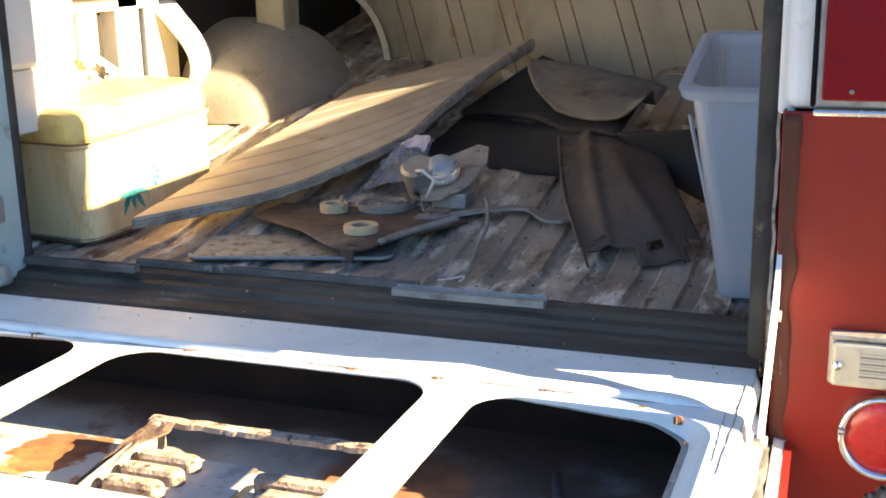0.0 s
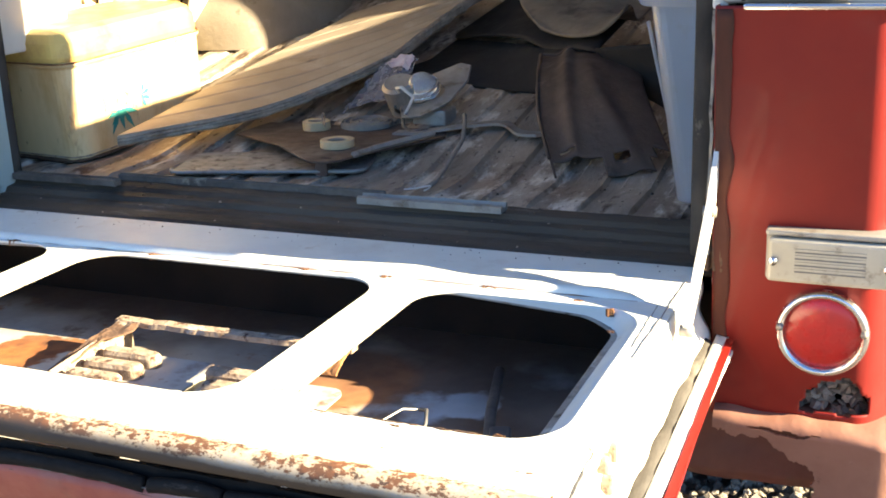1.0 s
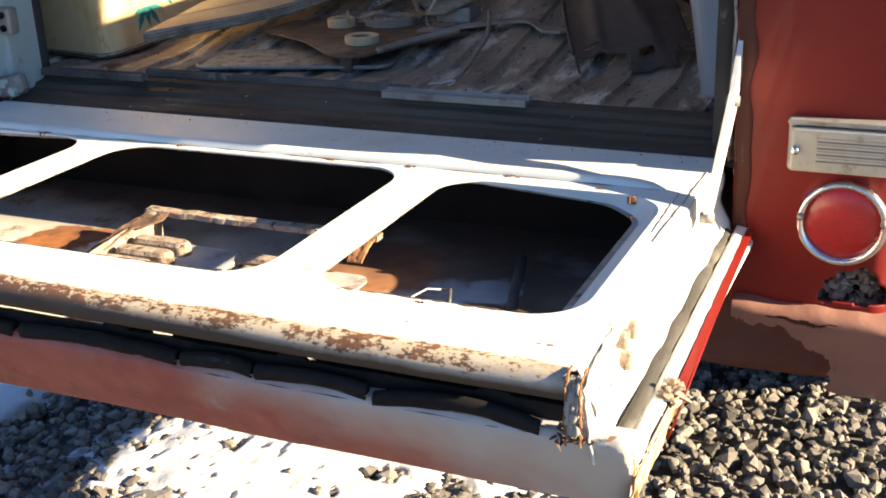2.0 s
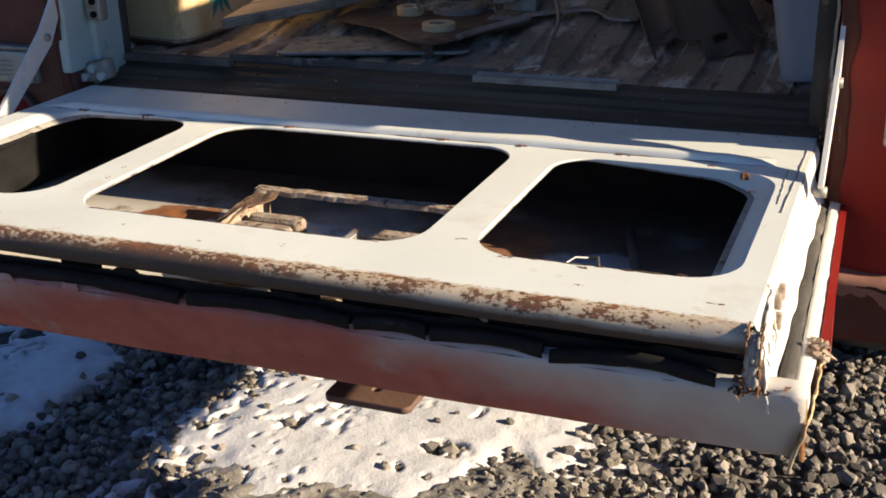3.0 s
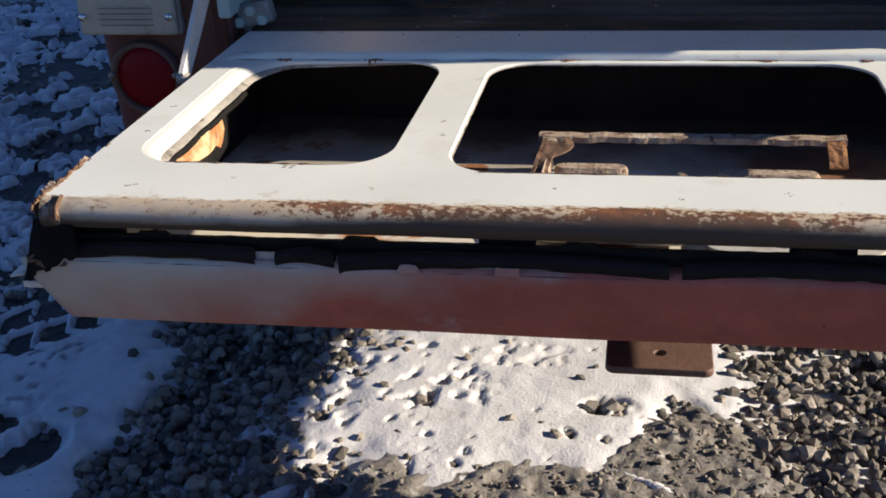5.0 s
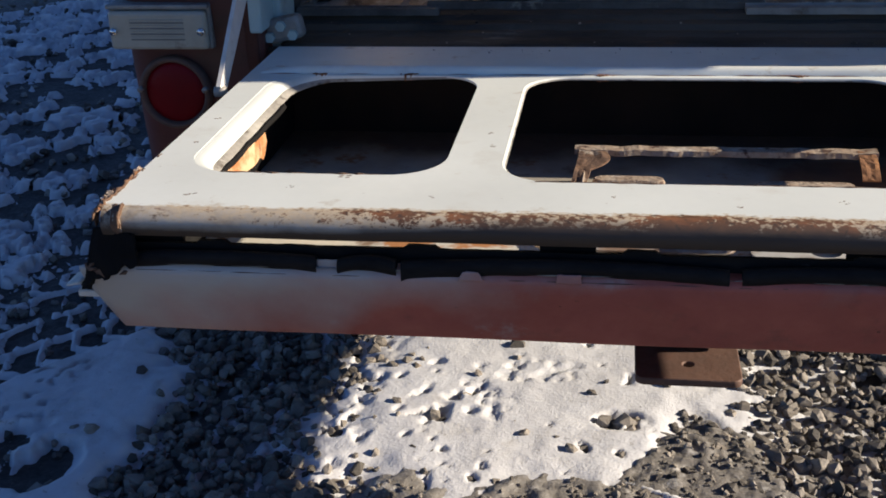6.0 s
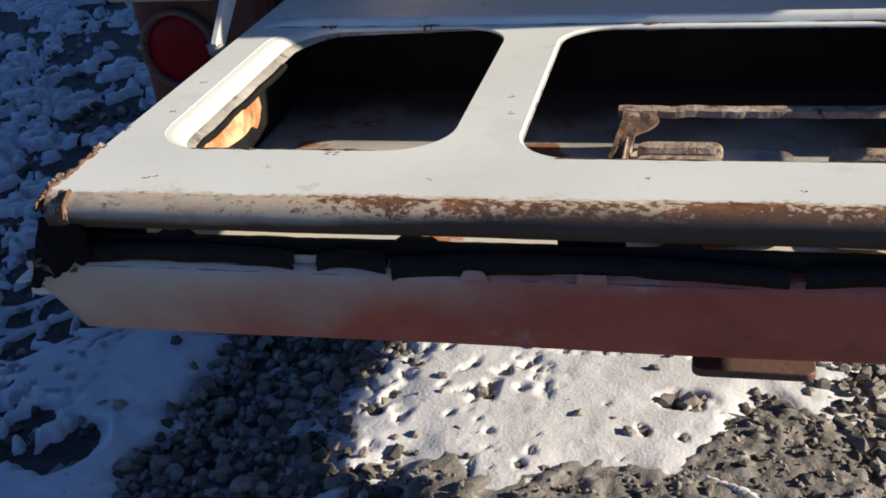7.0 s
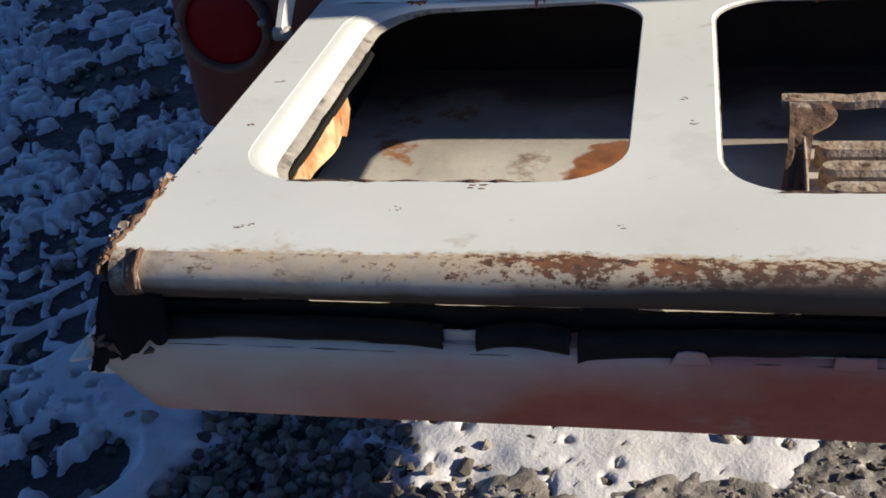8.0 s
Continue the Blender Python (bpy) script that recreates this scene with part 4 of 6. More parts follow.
        part("rust_line", bm, M["rust_dark"], gate)
    # hinge knuckles
    for x in [-0.60 + 0.15 * k for k in range(9)]:
        bm = bmesh.new()
        tube(bm, [(x - 0.07, HINGE, GZ - 0.007), (x + 0.07, HINGE, GZ - 0.007)], 0.0055, 10)
        part("hinge_knuckle", bm, M["sill"], gate, smooth=True)
    return gate


HOLES = (((-0.587, 0.112, -0.300, 0.503), (-0.556, 0.114, -0.301, 0.502), 0.060, 0.050),
         ((-0.239, 0.099, 0.240, 0.497), (-0.235, 0.100, 0.239, 0.496), 0.058, 0.055),
         ((0.303, 0.103, 0.600, 0.480), (0.305, 0.104, 0.566, 0.479), 0.060, 0.050))
gate = build_gate()


# ---- body ----
def rear_y(z):
    return 0.600 + (1.22 - z) * 0.11


def quarter(s):
    """Rear corner of the body: flat rear face, round corner, start of the flank."""
    side = "right" if s > 0 else "left"
    bm = bmesh.new()

    def fn(u, v):
        z = 0.655 + 0.557 * v
        d = u * 0.62
        y0 = rear_y(z)
        if d < 0.018:
            x, y = 0.648, y0 + 0.05 * (1 - d / 0.018)
        elif d < 0.198:
            f = (d - 0.018) / 0.18
            x, y = 0.648 + 0.18 * f, y0 + 0.006 * f * f
        elif d < 0.328:
            a = (d - 0.198) / 0.13 * math.pi / 2
            x, y = 0.828 + 0.058 * math.sin(a), y0 + 0.006 + 0.115 * (1 - math.cos(a))
        else:
            x, y = 0.886, y0 + 0.121 + (d - 0.328)
        return (s * x, y + 0.0015 * wob(x * 6, z * 6, s), z)

    def torn(u, v):
        d, z = u * 0.62, 0.655 + 0.557 * v
        return s > 0 and abs(d - 0.185) < 0.050 and z < 0.690 + 0.036 * (1 - ((d - 0.185) / 0.05) ** 2) + 0.008 * wob(d * 70, z * 70) and z > 0.672 + 0.006 * wob(d * 50, 1)
    sheet(bm, fn, 170, 150, 0.0025, skip=torn)
    # left quarter takes a darker copy of the red: shade put into the colour
    q = part("rear_quarter", bm, M["red"] if s > 0 else M["red_dull"], truck, "red painted rear quarter", smooth=True)
    # torn hole packed with mud and gravel
    if s > 0:
        bm = bmesh.new()
        rs = random.Random(8)
        for _ in range(150):
            p = Vector((rs.uniform(0.75, 0.87), 0, rs.uniform(0.655, 0.725)))
            p.y = rear_y(p.z) + 0.028 + 0.35 * max(0, p.x - 0.80) + rs.uniform(0, 0.02)
            b = bmesh.new()
            pts = [b.verts.new(p + Vector((rs.gauss(0, 1), rs.gauss(0, 1), rs.gauss(0, 1))).normalized() * rs.uniform(0.004, 0.011)) for _ in range(12)]
            bmesh.ops.convex_hull(b, input=pts)
            merge(bm, b)
        tagged(part("packed_gravel", bm, M["slush"], q, "clods of grey mud and gravel in a torn hole"), kind="stuff")
    # rub line of brown wear beside the opening
    bm = bmesh.new()
    sheet(bm, lambda u, v: (s * (0.650 + (0.019 + 0.009 * wob(v * 9, 4) + 0.004 * wob(v * 40, 2)) * u), rear_y(0.72 + 0.488 * v) - 0.0028, 0.72 + 0.488 * v), 4, 40, 0.002)
    part("worn_strip", bm, M["worn_red"], q, smooth=True)


def tail_lamp(s):
    zc, xc = 0.797, 0.790
    y = rear_y(zc)
    lamp = part("tail_lamp", disc_bm(s * xc, y - 0.004, zc, 0.054, 0.045, 0.016), M["dark_under"], truck, "round red tail lamp in a dented chrome ring")
    bm = bmesh.new()
    rings = []
    for r, dy in ((0.056, 0.002), (0.058, -0.010), (0.0565, -0.017), (0.053, -0.020), (0.0485, -0.018), (0.0465, -0.010)):
        rings.append([(s * xc + r * (1 + 0.012 * wob(k, s)) * math.cos(a), y + dy, zc + r * math.sin(a)) for k, a in enumerate(2 * math.pi * j / 48 for j in range(48))])
    loft(bm, rings, caps=False)
    part("ring", bm, M["chrome"] if s > 0 else M["steel_brown"], lamp, "dented chrome ring" if s > 0 else "tarnished ring", smooth=True)
    bm = bmesh.new()
    rings = []
    for k in range(9):
        f = k / 8
        r = 0.0475 * math.cos(f * math.pi / 2) + 0.0004
        rings.append([(s * xc + r * math.cos(a), y - 0.009 - 0.009 * math.sin(f * math.pi / 2), zc + r * math.sin(a)) for a in (2 * math.pi * j / 40 for j in range(40))])
    loft(bm, rings)
    part("lens", bm, M["lens_red"] if s > 0 else M["lens_red_dark"], lamp, "red plastic lens", smooth=True)
    for a in (8, 172):
        bm = bmesh.new()
        tube(bm, [(s * xc + 0.052 * math.cos(radians(a)), y - 0.026, zc + 0.052 * math.sin(radians(a))), (s * xc + 0.052 * math.cos(radians(a)), y - 0.014, zc + 0.052 * math.sin(radians(a)))], 0.0045, 10)
        part("screw", bm, M["dull_metal"], lamp, smooth=True)


def disc_bm(x, y, z, r, r2, depth):
    bm = bmesh.new()
    loft(bm, [[(x + rr * math.cos(a), y + dy, z + rr * math.sin(a)) for a in (2 * math.pi * j / 32 for j in range(32))] for rr, dy in ((r, depth), (r2, 0))])
    return bm


def reverse_lamp(s):
    x0, x1, z0, z1 = 0.717, 0.875, 0.867, 0.936
    y = rear_y(0.9)
    bm = bmesh.new()
    box(bm, (min(s * x0, s * x1), y - 0.012, z0), (max(s * x0, s * x1), y + 0.03, z1 - 0.004), 0.004)
    lamp = part("reversing_lamp", bm, M["dull_metal"], truck, "rectangular clear reversing lamp, yellowed and scratched")
    a, b = min(s * (x0 + 0.003), s * (x1 - 0.003)), max(s * (x0 + 0.003), s * (x1 - 0.003))
    bm = bmesh.new()
    box(bm, (a, y - 0.026, z0 + 0.002), (b, y - 0.0125, z1 - 0.009), 0.006, seg=3)
    part("lens", bm, M["lens_clear"], lamp, "clouded ribbed lens")
    for k in range(8):
        bm = bmesh.new()
        zz = z0 + 0.017 + 0.0042 * k
        box(bm, (a + 0.034, y - 0.0272, zz), (b - 0.034, y - 0.0255, zz + 0.0018), 0.0008)
        part("lens_rib", bm, M["lens_inner"] if k % 2 == 0 else M["lens_clear"], lamp)
    bm = bmesh.new()
    box(bm, (a - 0.003, y - 0.022, z1 - 0.007), (b + 0.003, y + 0.02, z1), 0.002)
    part("cap", bm, M["dull_metal"], lamp)
    for x in (a + 0.008, b - 0.008):
        bm = bmesh.new()
        tube(bm, [(x, y - 0.031, (z0 + z1) / 2 - 0.004), (x, y - 0.024, (z0 + z1) / 2 - 0.004)], 0.0055, 12)
        part("screw", bm, M["chrome"], lamp, smooth=True)


def upper_lamp(s):
    """Tall red lens beside the opening, in a bright frame."""
    x0, x1, z0, z1 = 0.684, 0.80, 1.218, 1.42
    y = rear_y(1.22) + 0.002
    bm = bmesh.new()
    a, b = min(s * x0, s * x1), max(s * x0, s * x1)
    box(bm, (a, y - 0.006, z0), (b, y + 0.05, z1), 0.004)
    lamp = part("corner_lamp", bm, M["dull_metal"], truck, "tall dark red lamp in a bright metal frame")
    bm = bmesh.new()
    box(bm, (a + 0.007, y - 0.014, z0 + 0.009), (b - 0.007, y - 0.007, z1 - 0.007), 0.004)
    part("lens", bm, M["lens_red_dark"], lamp, "dark red ribbed lens")
    bm = bmesh.new()
    box(bm, (min(s * (x0 - 0.006), s * (x0 - 0.0005)), y - 0.004, z0), (max(s * (x0 - 0.006), s * (x0 - 0.0005)), y + 0.02, z1), 0.002)
    part("gasket", bm, M["rubber"], lamp)
    bm = bmesh.new()
    tube(bm, [(s * (x0 + 0.040), y - 0.018, z0 + 0.020), (s * (x0 + 0.040), y - 0.013, z0 + 0.020)], 0.003, 10)
    part("screw", bm, M["dull_metal"], lamp, smooth=True)
    bm = bmesh.new()
    box(bm, (min(s * 0.682, s * 0.885), y - 0.012, 1.208), (max(s * 0.682, s * 0.885), y + 0.05, 1.216), 0.003)
    part("trim_strip", bm, M["chrome"], lamp)


def pillar(s):
    bm = bmesh.new()
    box(bm, (min(s * 0.650, s * 0.882), 0.607, 1.2135), (max(s * 0.650, s * 0.882), 1.0, 1.96), 0.012)
    part("rear_pillar", bm, M["white_pillar"], truck, "white painted rear pillar")
    # block added to stop sun leaking in between quarter and pillar
    bm = bmesh.new()
    box(bm, (min(s * 0.66, s * 0.872), 0.72, 1.10), (max(s * 0.66, s * 0.872), 1.0, 1.2125), 0.004)
    part("light_stop", bm, M["dark_under"] if s > 0 else M["white_pillar"], truck)
    # inner jamb with step and rubber
    bm = bmesh.new()
    box(bm, (min(s * 0.628, s * 0.70), 0.690, 0.84), (max(s * 0.628, s * 0.70), 0.775, 1.90), 0.006)
    part("door_jamb", bm, M["mint"] if s < 0 else M["seal"], truck, "pale green painted jamb" if s < 0 else "dark grimy jamb")
    bm = bmesh.new()
    tube(bm, [(s * (0.632 + 0.002 * wob(k, 4)), 0.655 if s > 0 else 0.775, 0.885 + 1.0 * k / 30) for k in range(31)], 0.017 if s > 0 else 0.011, 8)
    part("door_seal", bm, M["seal"], truck, "black rubber door seal", smooth=True)
    bm = bmesh.new()
    box(bm, (min(s * 0.640, s * 0.660), 0.625, 1.205 if s > 0 else 0.89), (max(s * 0.640, s * 0.660), 0.70, 1.90), 0.004)
    part("jamb_edge", bm, M["white_pillar"] if s > 0 else M["mint"], truck)
    if s > 0:
        bm = bmesh.new()
        sheet(bm, lambda u, v: (0.644 + 0.003 * wob(v * 9, 2), 0.632 + 0.006 * wob(v * 11, 5) + 0.07 * u, 0.89 + 0.314 * v), 4, 60, 0.004)
        part("jamb_edge", bm, M["flange_dirt"], truck, "ragged flaking jamb edge")
    if s > 0:
        return
    # striker block and hinge plate
    bm = bmesh.new()
    box(bm, (min(s * 0.600, s * 0.634), 0.676, 0.975), (max(s * 0.600, s * 0.634), 0.70, 1.022), 0.005)
    block = part("striker", bm, M["dull_metal"], truck)
    for z in (0.987, 1.010):
        bm = bmesh.new()
        tube(bm, [(s * 0.614, 0.672, z), (s * 0.614, 0.678, z)], 0.006, 10)
        part("screw", bm, M["rubber"], block, smooth=True)
    bm = bmesh.new()
    box(bm, (min(s * 0.590, s * 0.650), 0.664, 0.868), (max(s * 0.590, s * 0.650), 0.690, 0.905), 0.008, pose(0, 0, 0, 0, s * 12, 0))
    plate = part("hinge_plate", bm, M["dull_metal"], truck)
    for x, z in ((0.604, 0.880), (0.622, 0.893), (0.640, 0.876)):
        bm = bmesh.new()
        tube(bm, [(s * x, 0.656, z), (s * x, 0.668, z)], 0.008, 6)
        part("bolt", bm, M["mint"], plate)


def check_arm(s):
    """Folding stay from the side of the gate up to the pillar."""
    bm = bmesh.new()
    p0, p1, p2 = Vector((s * 0.652, 0.452, 0.852)), Vector((s * 0.652, 0.585, 0.962)), Vector((s * 0.652, 0.655, 1.06))
    rings = []
    for p, w in ((p0, 0.012), (p0.lerp(p1, 0.5), 0.016), (p1, 0.018), (p1.lerp(p2, 0.5), 0.014), (p2, 0.012)):
        d = Vector((0, 0.65, -0.76)) if p.y < 0.6 else Vector((0, 0.81, -0.58))
        rings.append([p - d * w - Vector((0.003, 0, 0)), p + d * w - Vector((0.003, 0, 0)), p + d * w + Vector((0.003, 0, 0)), p - d * w + Vector((0.003, 0, 0))])
    loft(bm, rings)
    arm = part("check_arm", bm, M["white_pillar"], truck, "white painted tailgate stay")
    for p in (p0, p1):
        bm = bmesh.new()
        tube(bm, [p - Vector((0.008, 0, 0)), p + Vector((0.008, 0, 0))], 0.007, 10)
        part("rivet", bm, M["dull_metal"], arm, smooth=True)


for s in (1, -1):
    quarter(s)
    tail_lamp(s)
    reverse_lamp(s)
    upper_lamp(s)
    pillar(s)
    check_arm(s)

# crumpled rusty metal in the gap between gate and body
bm = bmesh.new()
sheet(bm, lambda u, v: (0.635 + 0.024 * u, 0.640 + 0.007 * math.sin(u * 17 + 2 * v) + 0.004 * wob(u * 6, v * 9), 0.868 + 0.105 * v), 22, 20, 0.003, skip=lambda u, v: wob(u * 5, v * 7, 3) > 0.42)
part("gap_lining", bm, M["rust_dark"], truck, "crumpled rusty metal beside the gate", smooth=True)
bm = bmesh.new()
sheet(bm, lambda u, v: (0.648 + 0.03 * u + 0.006 * wob(u * 8, v * 8), 0.655 + 0.012 * wob(u * 9, v * 9, 4), 0.735 + 0.20 * v), 8, 26, 0.003, skip=lambda u, v: wob(u * 6, v * 9, 9) > 0.35)
part("gap_lining", bm, M["rust_tan"], truck, "crusty rusted lining beside the gate")
bm = bmesh.new()
sheet(bm, lambda u, v: (-0.648 - 0.03 * u, 0.655 + 0.012 * wob(u * 9, v * 9, 4), 0.735 + 0.20 * v), 8, 26, 0.003)
part("gap_lining", bm, M["red_dull"], truck)


# flanks, window openings, roof, front wall of the cargo room
def slab(name, lo, hi, mt, label="", r=0.006):
    bm = bmesh.new()
    box(bm, lo, hi, r)
    return part(name, bm, M[mt], truck, label)


for s in (1, -1):
    a, b = (0.845, 0.886) if s > 0 else (-0.886, -0.845)
    slab("flank", (a, 0.98, 0.66), (b, FRONT, 1.51), "red", "red painted side of the truck")
    slab("window_header", (a * 0.97, 0.98, 1.93), (b * 0.97, FRONT, 1.98), "white_pillar")
    # unseen wall; its rear edge cuts off the sun patch on the wheel well
    slab("side_wall", (a * 0.98, 1.79, 1.40), (b * 0.98, FRONT, 1.93), "white_pillar")
slab("roof", (-0.88, 0.70, 1.98), (0.88, FRONT + 0.02, 2.02), "white_pillar", "white painted roof", 0.015)
# unseen cab and front end, added so their shadow covers the far yard
for s in (1, -1):
    a, b = (0.845, 0.886) if s > 0 else (-0.886, -0.845)
    slab("cab_side", (a, FRONT, 0.60), (b, 4.3, 1.32), "red")
    slab("cab_post", (a * 0.98, FRONT, 1.32), (b * 0.98, FRONT + 0.25, 1.98), "white_pillar")
    slab("fender", (a, 4.3, 0.55), (b, 5.5, 1.22), "red")
    slab("door_top", (a * 0.98, FRONT + 0.25, 1.32), (b * 0.98, 4.1, 1.98), "white_pillar")
slab("cab_roof", (-0.86, FRONT + 0.02, 1.98), (0.86, 4.15, 2.02), "white_pillar", "", 0.015)
slab("bonnet", (-0.845, 4.3, 1.20), (0.845, 5.5, 1.24), "red", "", 0.015)
slab("front_wall", (-0.845, FRONT - 0.03, 0.66), (0.845, FRONT, 1.98), "cream_shaded")
# left inner wall: cream panels between posts; dark strips painted in for shaded gaps
slab("inner_wall", (-0.843, 0.80, FLOOR), (-0.832, 1.62, 1.40), "cream", "cream painted inner wall panel")
for y0, y1, x, mt in ((0.80, 0.85, -0.745, "white_pillar"), (1.17, 1.235, -0.775, "cream"), (1.245, 1.27, -0.79, "dark_under"), (1.29, 1.37, -0.765, "white_pillar"), (1.385, 1.395, -0.78, "dark_under"), (1.405, 1.44, -0.77, "white_pillar")):
    slab("wall_upright", (-0.831, y0, FLOOR), (x, y1, 1.40), mt)
slab("wall_rail", (-0.831, 0.80, 1.29), (-0.765, 1.45, 1.325), "cream")
bm = bmesh.new()
sheet(bm, lambda u, v: (-0.79 - 0.03 * math.cos((u - 0.5) * 2.6) * math.cos((v - 0.5) * 2.6), 0.955 + 0.19 * u, 1.09 + 0.18 * v), 16, 16, 0.003)
part("dished_panel", bm, M["cream"], truck, "dished cream cover panel", smooth=True)
bm = bmesh.new()
sheet(bm, lambda u, v: (-0.755 + 0.02 * wob(u * 4, v * 4), 0.97 + 0.32 * u, 1.02 + 0.20 * v * (0.65 + 0.35 * math.sin(math.pi * u))), 30, 20, 0.003, skip=lambda u, v: (v > 0.72 and wob(u * 9, v * 8) > 0.05) or (u < 0.14 and wob(u * 9, v * 6, 5) > -0.1))
part("torn_panel", bm, M["white_pillar"], truck, "torn sheet of pale painted metal")
# flat dark sheet that stands in for a shaded recess
slab("dark_backing", (-0.843, 1.62, FLOOR), (-0.84, FRONT - 0.03, 1.40), "dark_under")
bm = bmesh.new()
sheet(bm, lambda u, v: (-0.80 + 0.035 * math.sin(6 * v), 1.52 + 0.10 * u + 0.05 * math.sin(3.2 * v + 1), 1.06 + 0.34 * v), 5, 20, 0.006)
part("wavy_flange", bm, M["white_pillar"], truck, smooth=True)


# wheel well, bed floor, sill
def bed_z0(y):
    return FLOOR + 0.18 * max(0.0, y - 0.98)


def wheel_well(s):
    bm = bmesh.new()

    base = bed_z0(WELL_Y) - 0.05
    rings = []
    for k in range(15):
        f = k / 14
        g = math.sqrt(max(0.0, 1 - f ** 3.2))
        rings.append([(s * (0.84 - 0.30 * f), WELL_Y + 0.30 * g * math.cos(a), base + 0.235 * g * math.sin(a)) for a in (math.pi * i / 30 for i in range(31))])
    loft(bm, rings, closed=False)
    bmesh.ops.remove_doubles(bm, verts=bm.verts, dist=0.0005)
    well = part("wheel_well", bm, M["well"], truck, "dusty round wheel well", smooth=True)
    bm = bmesh.new()
    box(bm, (min(s * 0.74, s * 0.66), WELL_Y - 0.06, 1.16), (max(s * 0.74, s * 0.66), WELL_Y + 0.03, 1.45), 0.006)
    part("well_post", bm, M["cream_shaded"], well)


WELL_Y = 1.90
for s in (1, -1):
    wheel_well(s)
bm = bmesh.new()
prof = []
x = -0.84
while x < 0.84:
    prof += [(x, 0.0), (x + 0.006, 0.007), (x + 0.050, 0.007), (x + 0.056, 0.0)]
    x += 0.080
rings = []
for i in range(46):
    y = 0.80 + (FRONT - 0.83) * i / 45
    e = 0.0 if i < 1 else 1.0
    rings.append([(px, y, bed_z0(y) - 0.007 + pz * e + 0.0014 * wob(px * 7, y * 7)) for px, pz in prof])
loft(bm, rings, closed=False)
part("bed_floor", bm, M["bed"], truck, "dirty ribbed metal load floor")
slab("floor_frame", (-0.84, 0.80, 0.80), (0.84, FRONT - 0.03, 0.872), "dark_under")
bm = bmesh.new()
prof = [(HINGE + 0.002, 0.80), (HINGE + 0.002, 0.852), (0.682, 0.861), (0.715, 0.864), (0.722, 0.868), (0.738, 0.869), (0.744, 0.877), (0.764, 0.879), (0.770, 0.886), (0.786, 0.889), (0.800, 0.8885), (0.806, 0.882), (0.806, 0.80)]
rings = [[(-0.63 + 1.26 * i / 120, y, z + 0.0016 * wob(i * 0.25, y * 30)) for y, z in prof] for i in range(121)]
loft(bm, rings, closed=False)
part("sill_step", bm, M["sill"], truck, "grimy stepped sill with old rubber", smooth=False)
for x0, x1, y, w in ((-0.622, -0.396, 0.764, 0.018), (0.070, 0.312, 0.772, 0.030), (-0.42, 0.10, 0.800, 0.008)):
    bm = bmesh.new()
    ring = [(0, 0), (0, 0.010), (w * 0.25, 0.012), (w * 0.3, 0.006), (w * 0.7, 0.006), (w * 0.75, 0.013), (w, 0.011), (w, 0)]
    rings = [[(x0 + (x1 - x0) * i / 20, y - w / 2 + p + 0.002 * wob(i * 0.3, x0), 0.888 + q) for p, q in ring] for i in range(21)]
    loft(bm, rings)
    part("sill_channel", bm, M["dull_metal"] if w > 0.02 else M["side_seal"], truck, "dark metal channel strip")

# bumper end, torn and rusty
for s in (1,):
    bm = bmesh.new()

    def bump(u, v, s=s):
        x = 0.655 + 0.30 * u
        back = 0.02 + 0.5 * max(0.0, u - 0.7) ** 2 * 3
        if v < 0.35:
            f = v / 0.35
            y, z = 0.66 - 0.11 * math.sin(f * math.pi / 2), 0.645 + 0.045 * math.sin(math.pi / 2 * (0.35 + 0.65 * f)) - 0.03 * f * f
        else:
            f = (v - 0.35) / 0.65
            y, z = 0.55 + 0.012 * f, 0.66 - 0.100 * f
        z += -0.015 * u + 0.004 * wob(u * 7, v * 5)
        return (s * x, y + back + 0.07, z - 0.008)

    def tear(u, v, s=s):
        if s < 0:
            return False
        slit = 0.13 < u < 0.47 and abs(v - 0.335 - 0.03 * wob(u * 12, 3)) < 0.016 * math.sin(math.pi * (u - 0.13) / 0.34) + 0.006 * wob(u * 40, 1)
        big = u < 0.45 + 0.035 * wob(v * 9, 6) + 0.012 * wob(v * 40, 2) and v > 0.44 + 0.10 * smooth_step(0.22, 0.32, u) + 0.12 * smooth_step(0.32, 0.44, u) + 0.07 * wob(u * 16, v * 4, 7) + 0.03 * wob(u * 60, v * 20, 2)
        return slit or big
    sheet(bm, bump, 170, 110, 0.003, skip=tear)
    part("bumper_end", bm, M["primer"], truck, "rusted bumper end with torn holes" if s > 0 else "rusty red bumper end", smooth=False)
    bm = bmesh.new()
    box(bm, (min(s * 0.66, s * 0.86), 0.755, 0.54), (max(s * 0.66, s * 0.86), 0.83, 0.66), 0.01)
    part("bumper_bracket", bm, M["dark_under"], truck)
    bm = bmesh.new()
    sheet(bm, lambda u, v: (0.56 + 0.36 * u, 0.725 + 0.03 * u * u + 0.01 * wob(u * 5, v * 5), 0.650 - 0.125 * v), 16, 8, 0.003)
    part("bumper_inner", bm, M["red_dull"], truck, "dull maroon inner wall of the bumper", smooth=True)
# hitch plate under the gate
me = flat_plate("hitch_plate", [round_rect(-0.080, 0.448, 0.067, 0.70, 0.012), [(-0.006 + 0.010 * math.cos(a), 0.491 + 0.010 * math.sin(a)) for a in (2 * math.pi * k / 20 for k in range(20))]], 0.437, 0.012, 0.002)
link("hitch_plate", me, M["steel_brown"], truck, "brown steel hitch plate with a round hole")
slab("hitch_bar", (-0.055, 0.53, 0.442), (0.045, 1.3, 0.50), "dark_under")
slab("hitch_mount", (-0.06, 1.0, 0.50), (0.05, 1.1, 0.80), "dark_under")
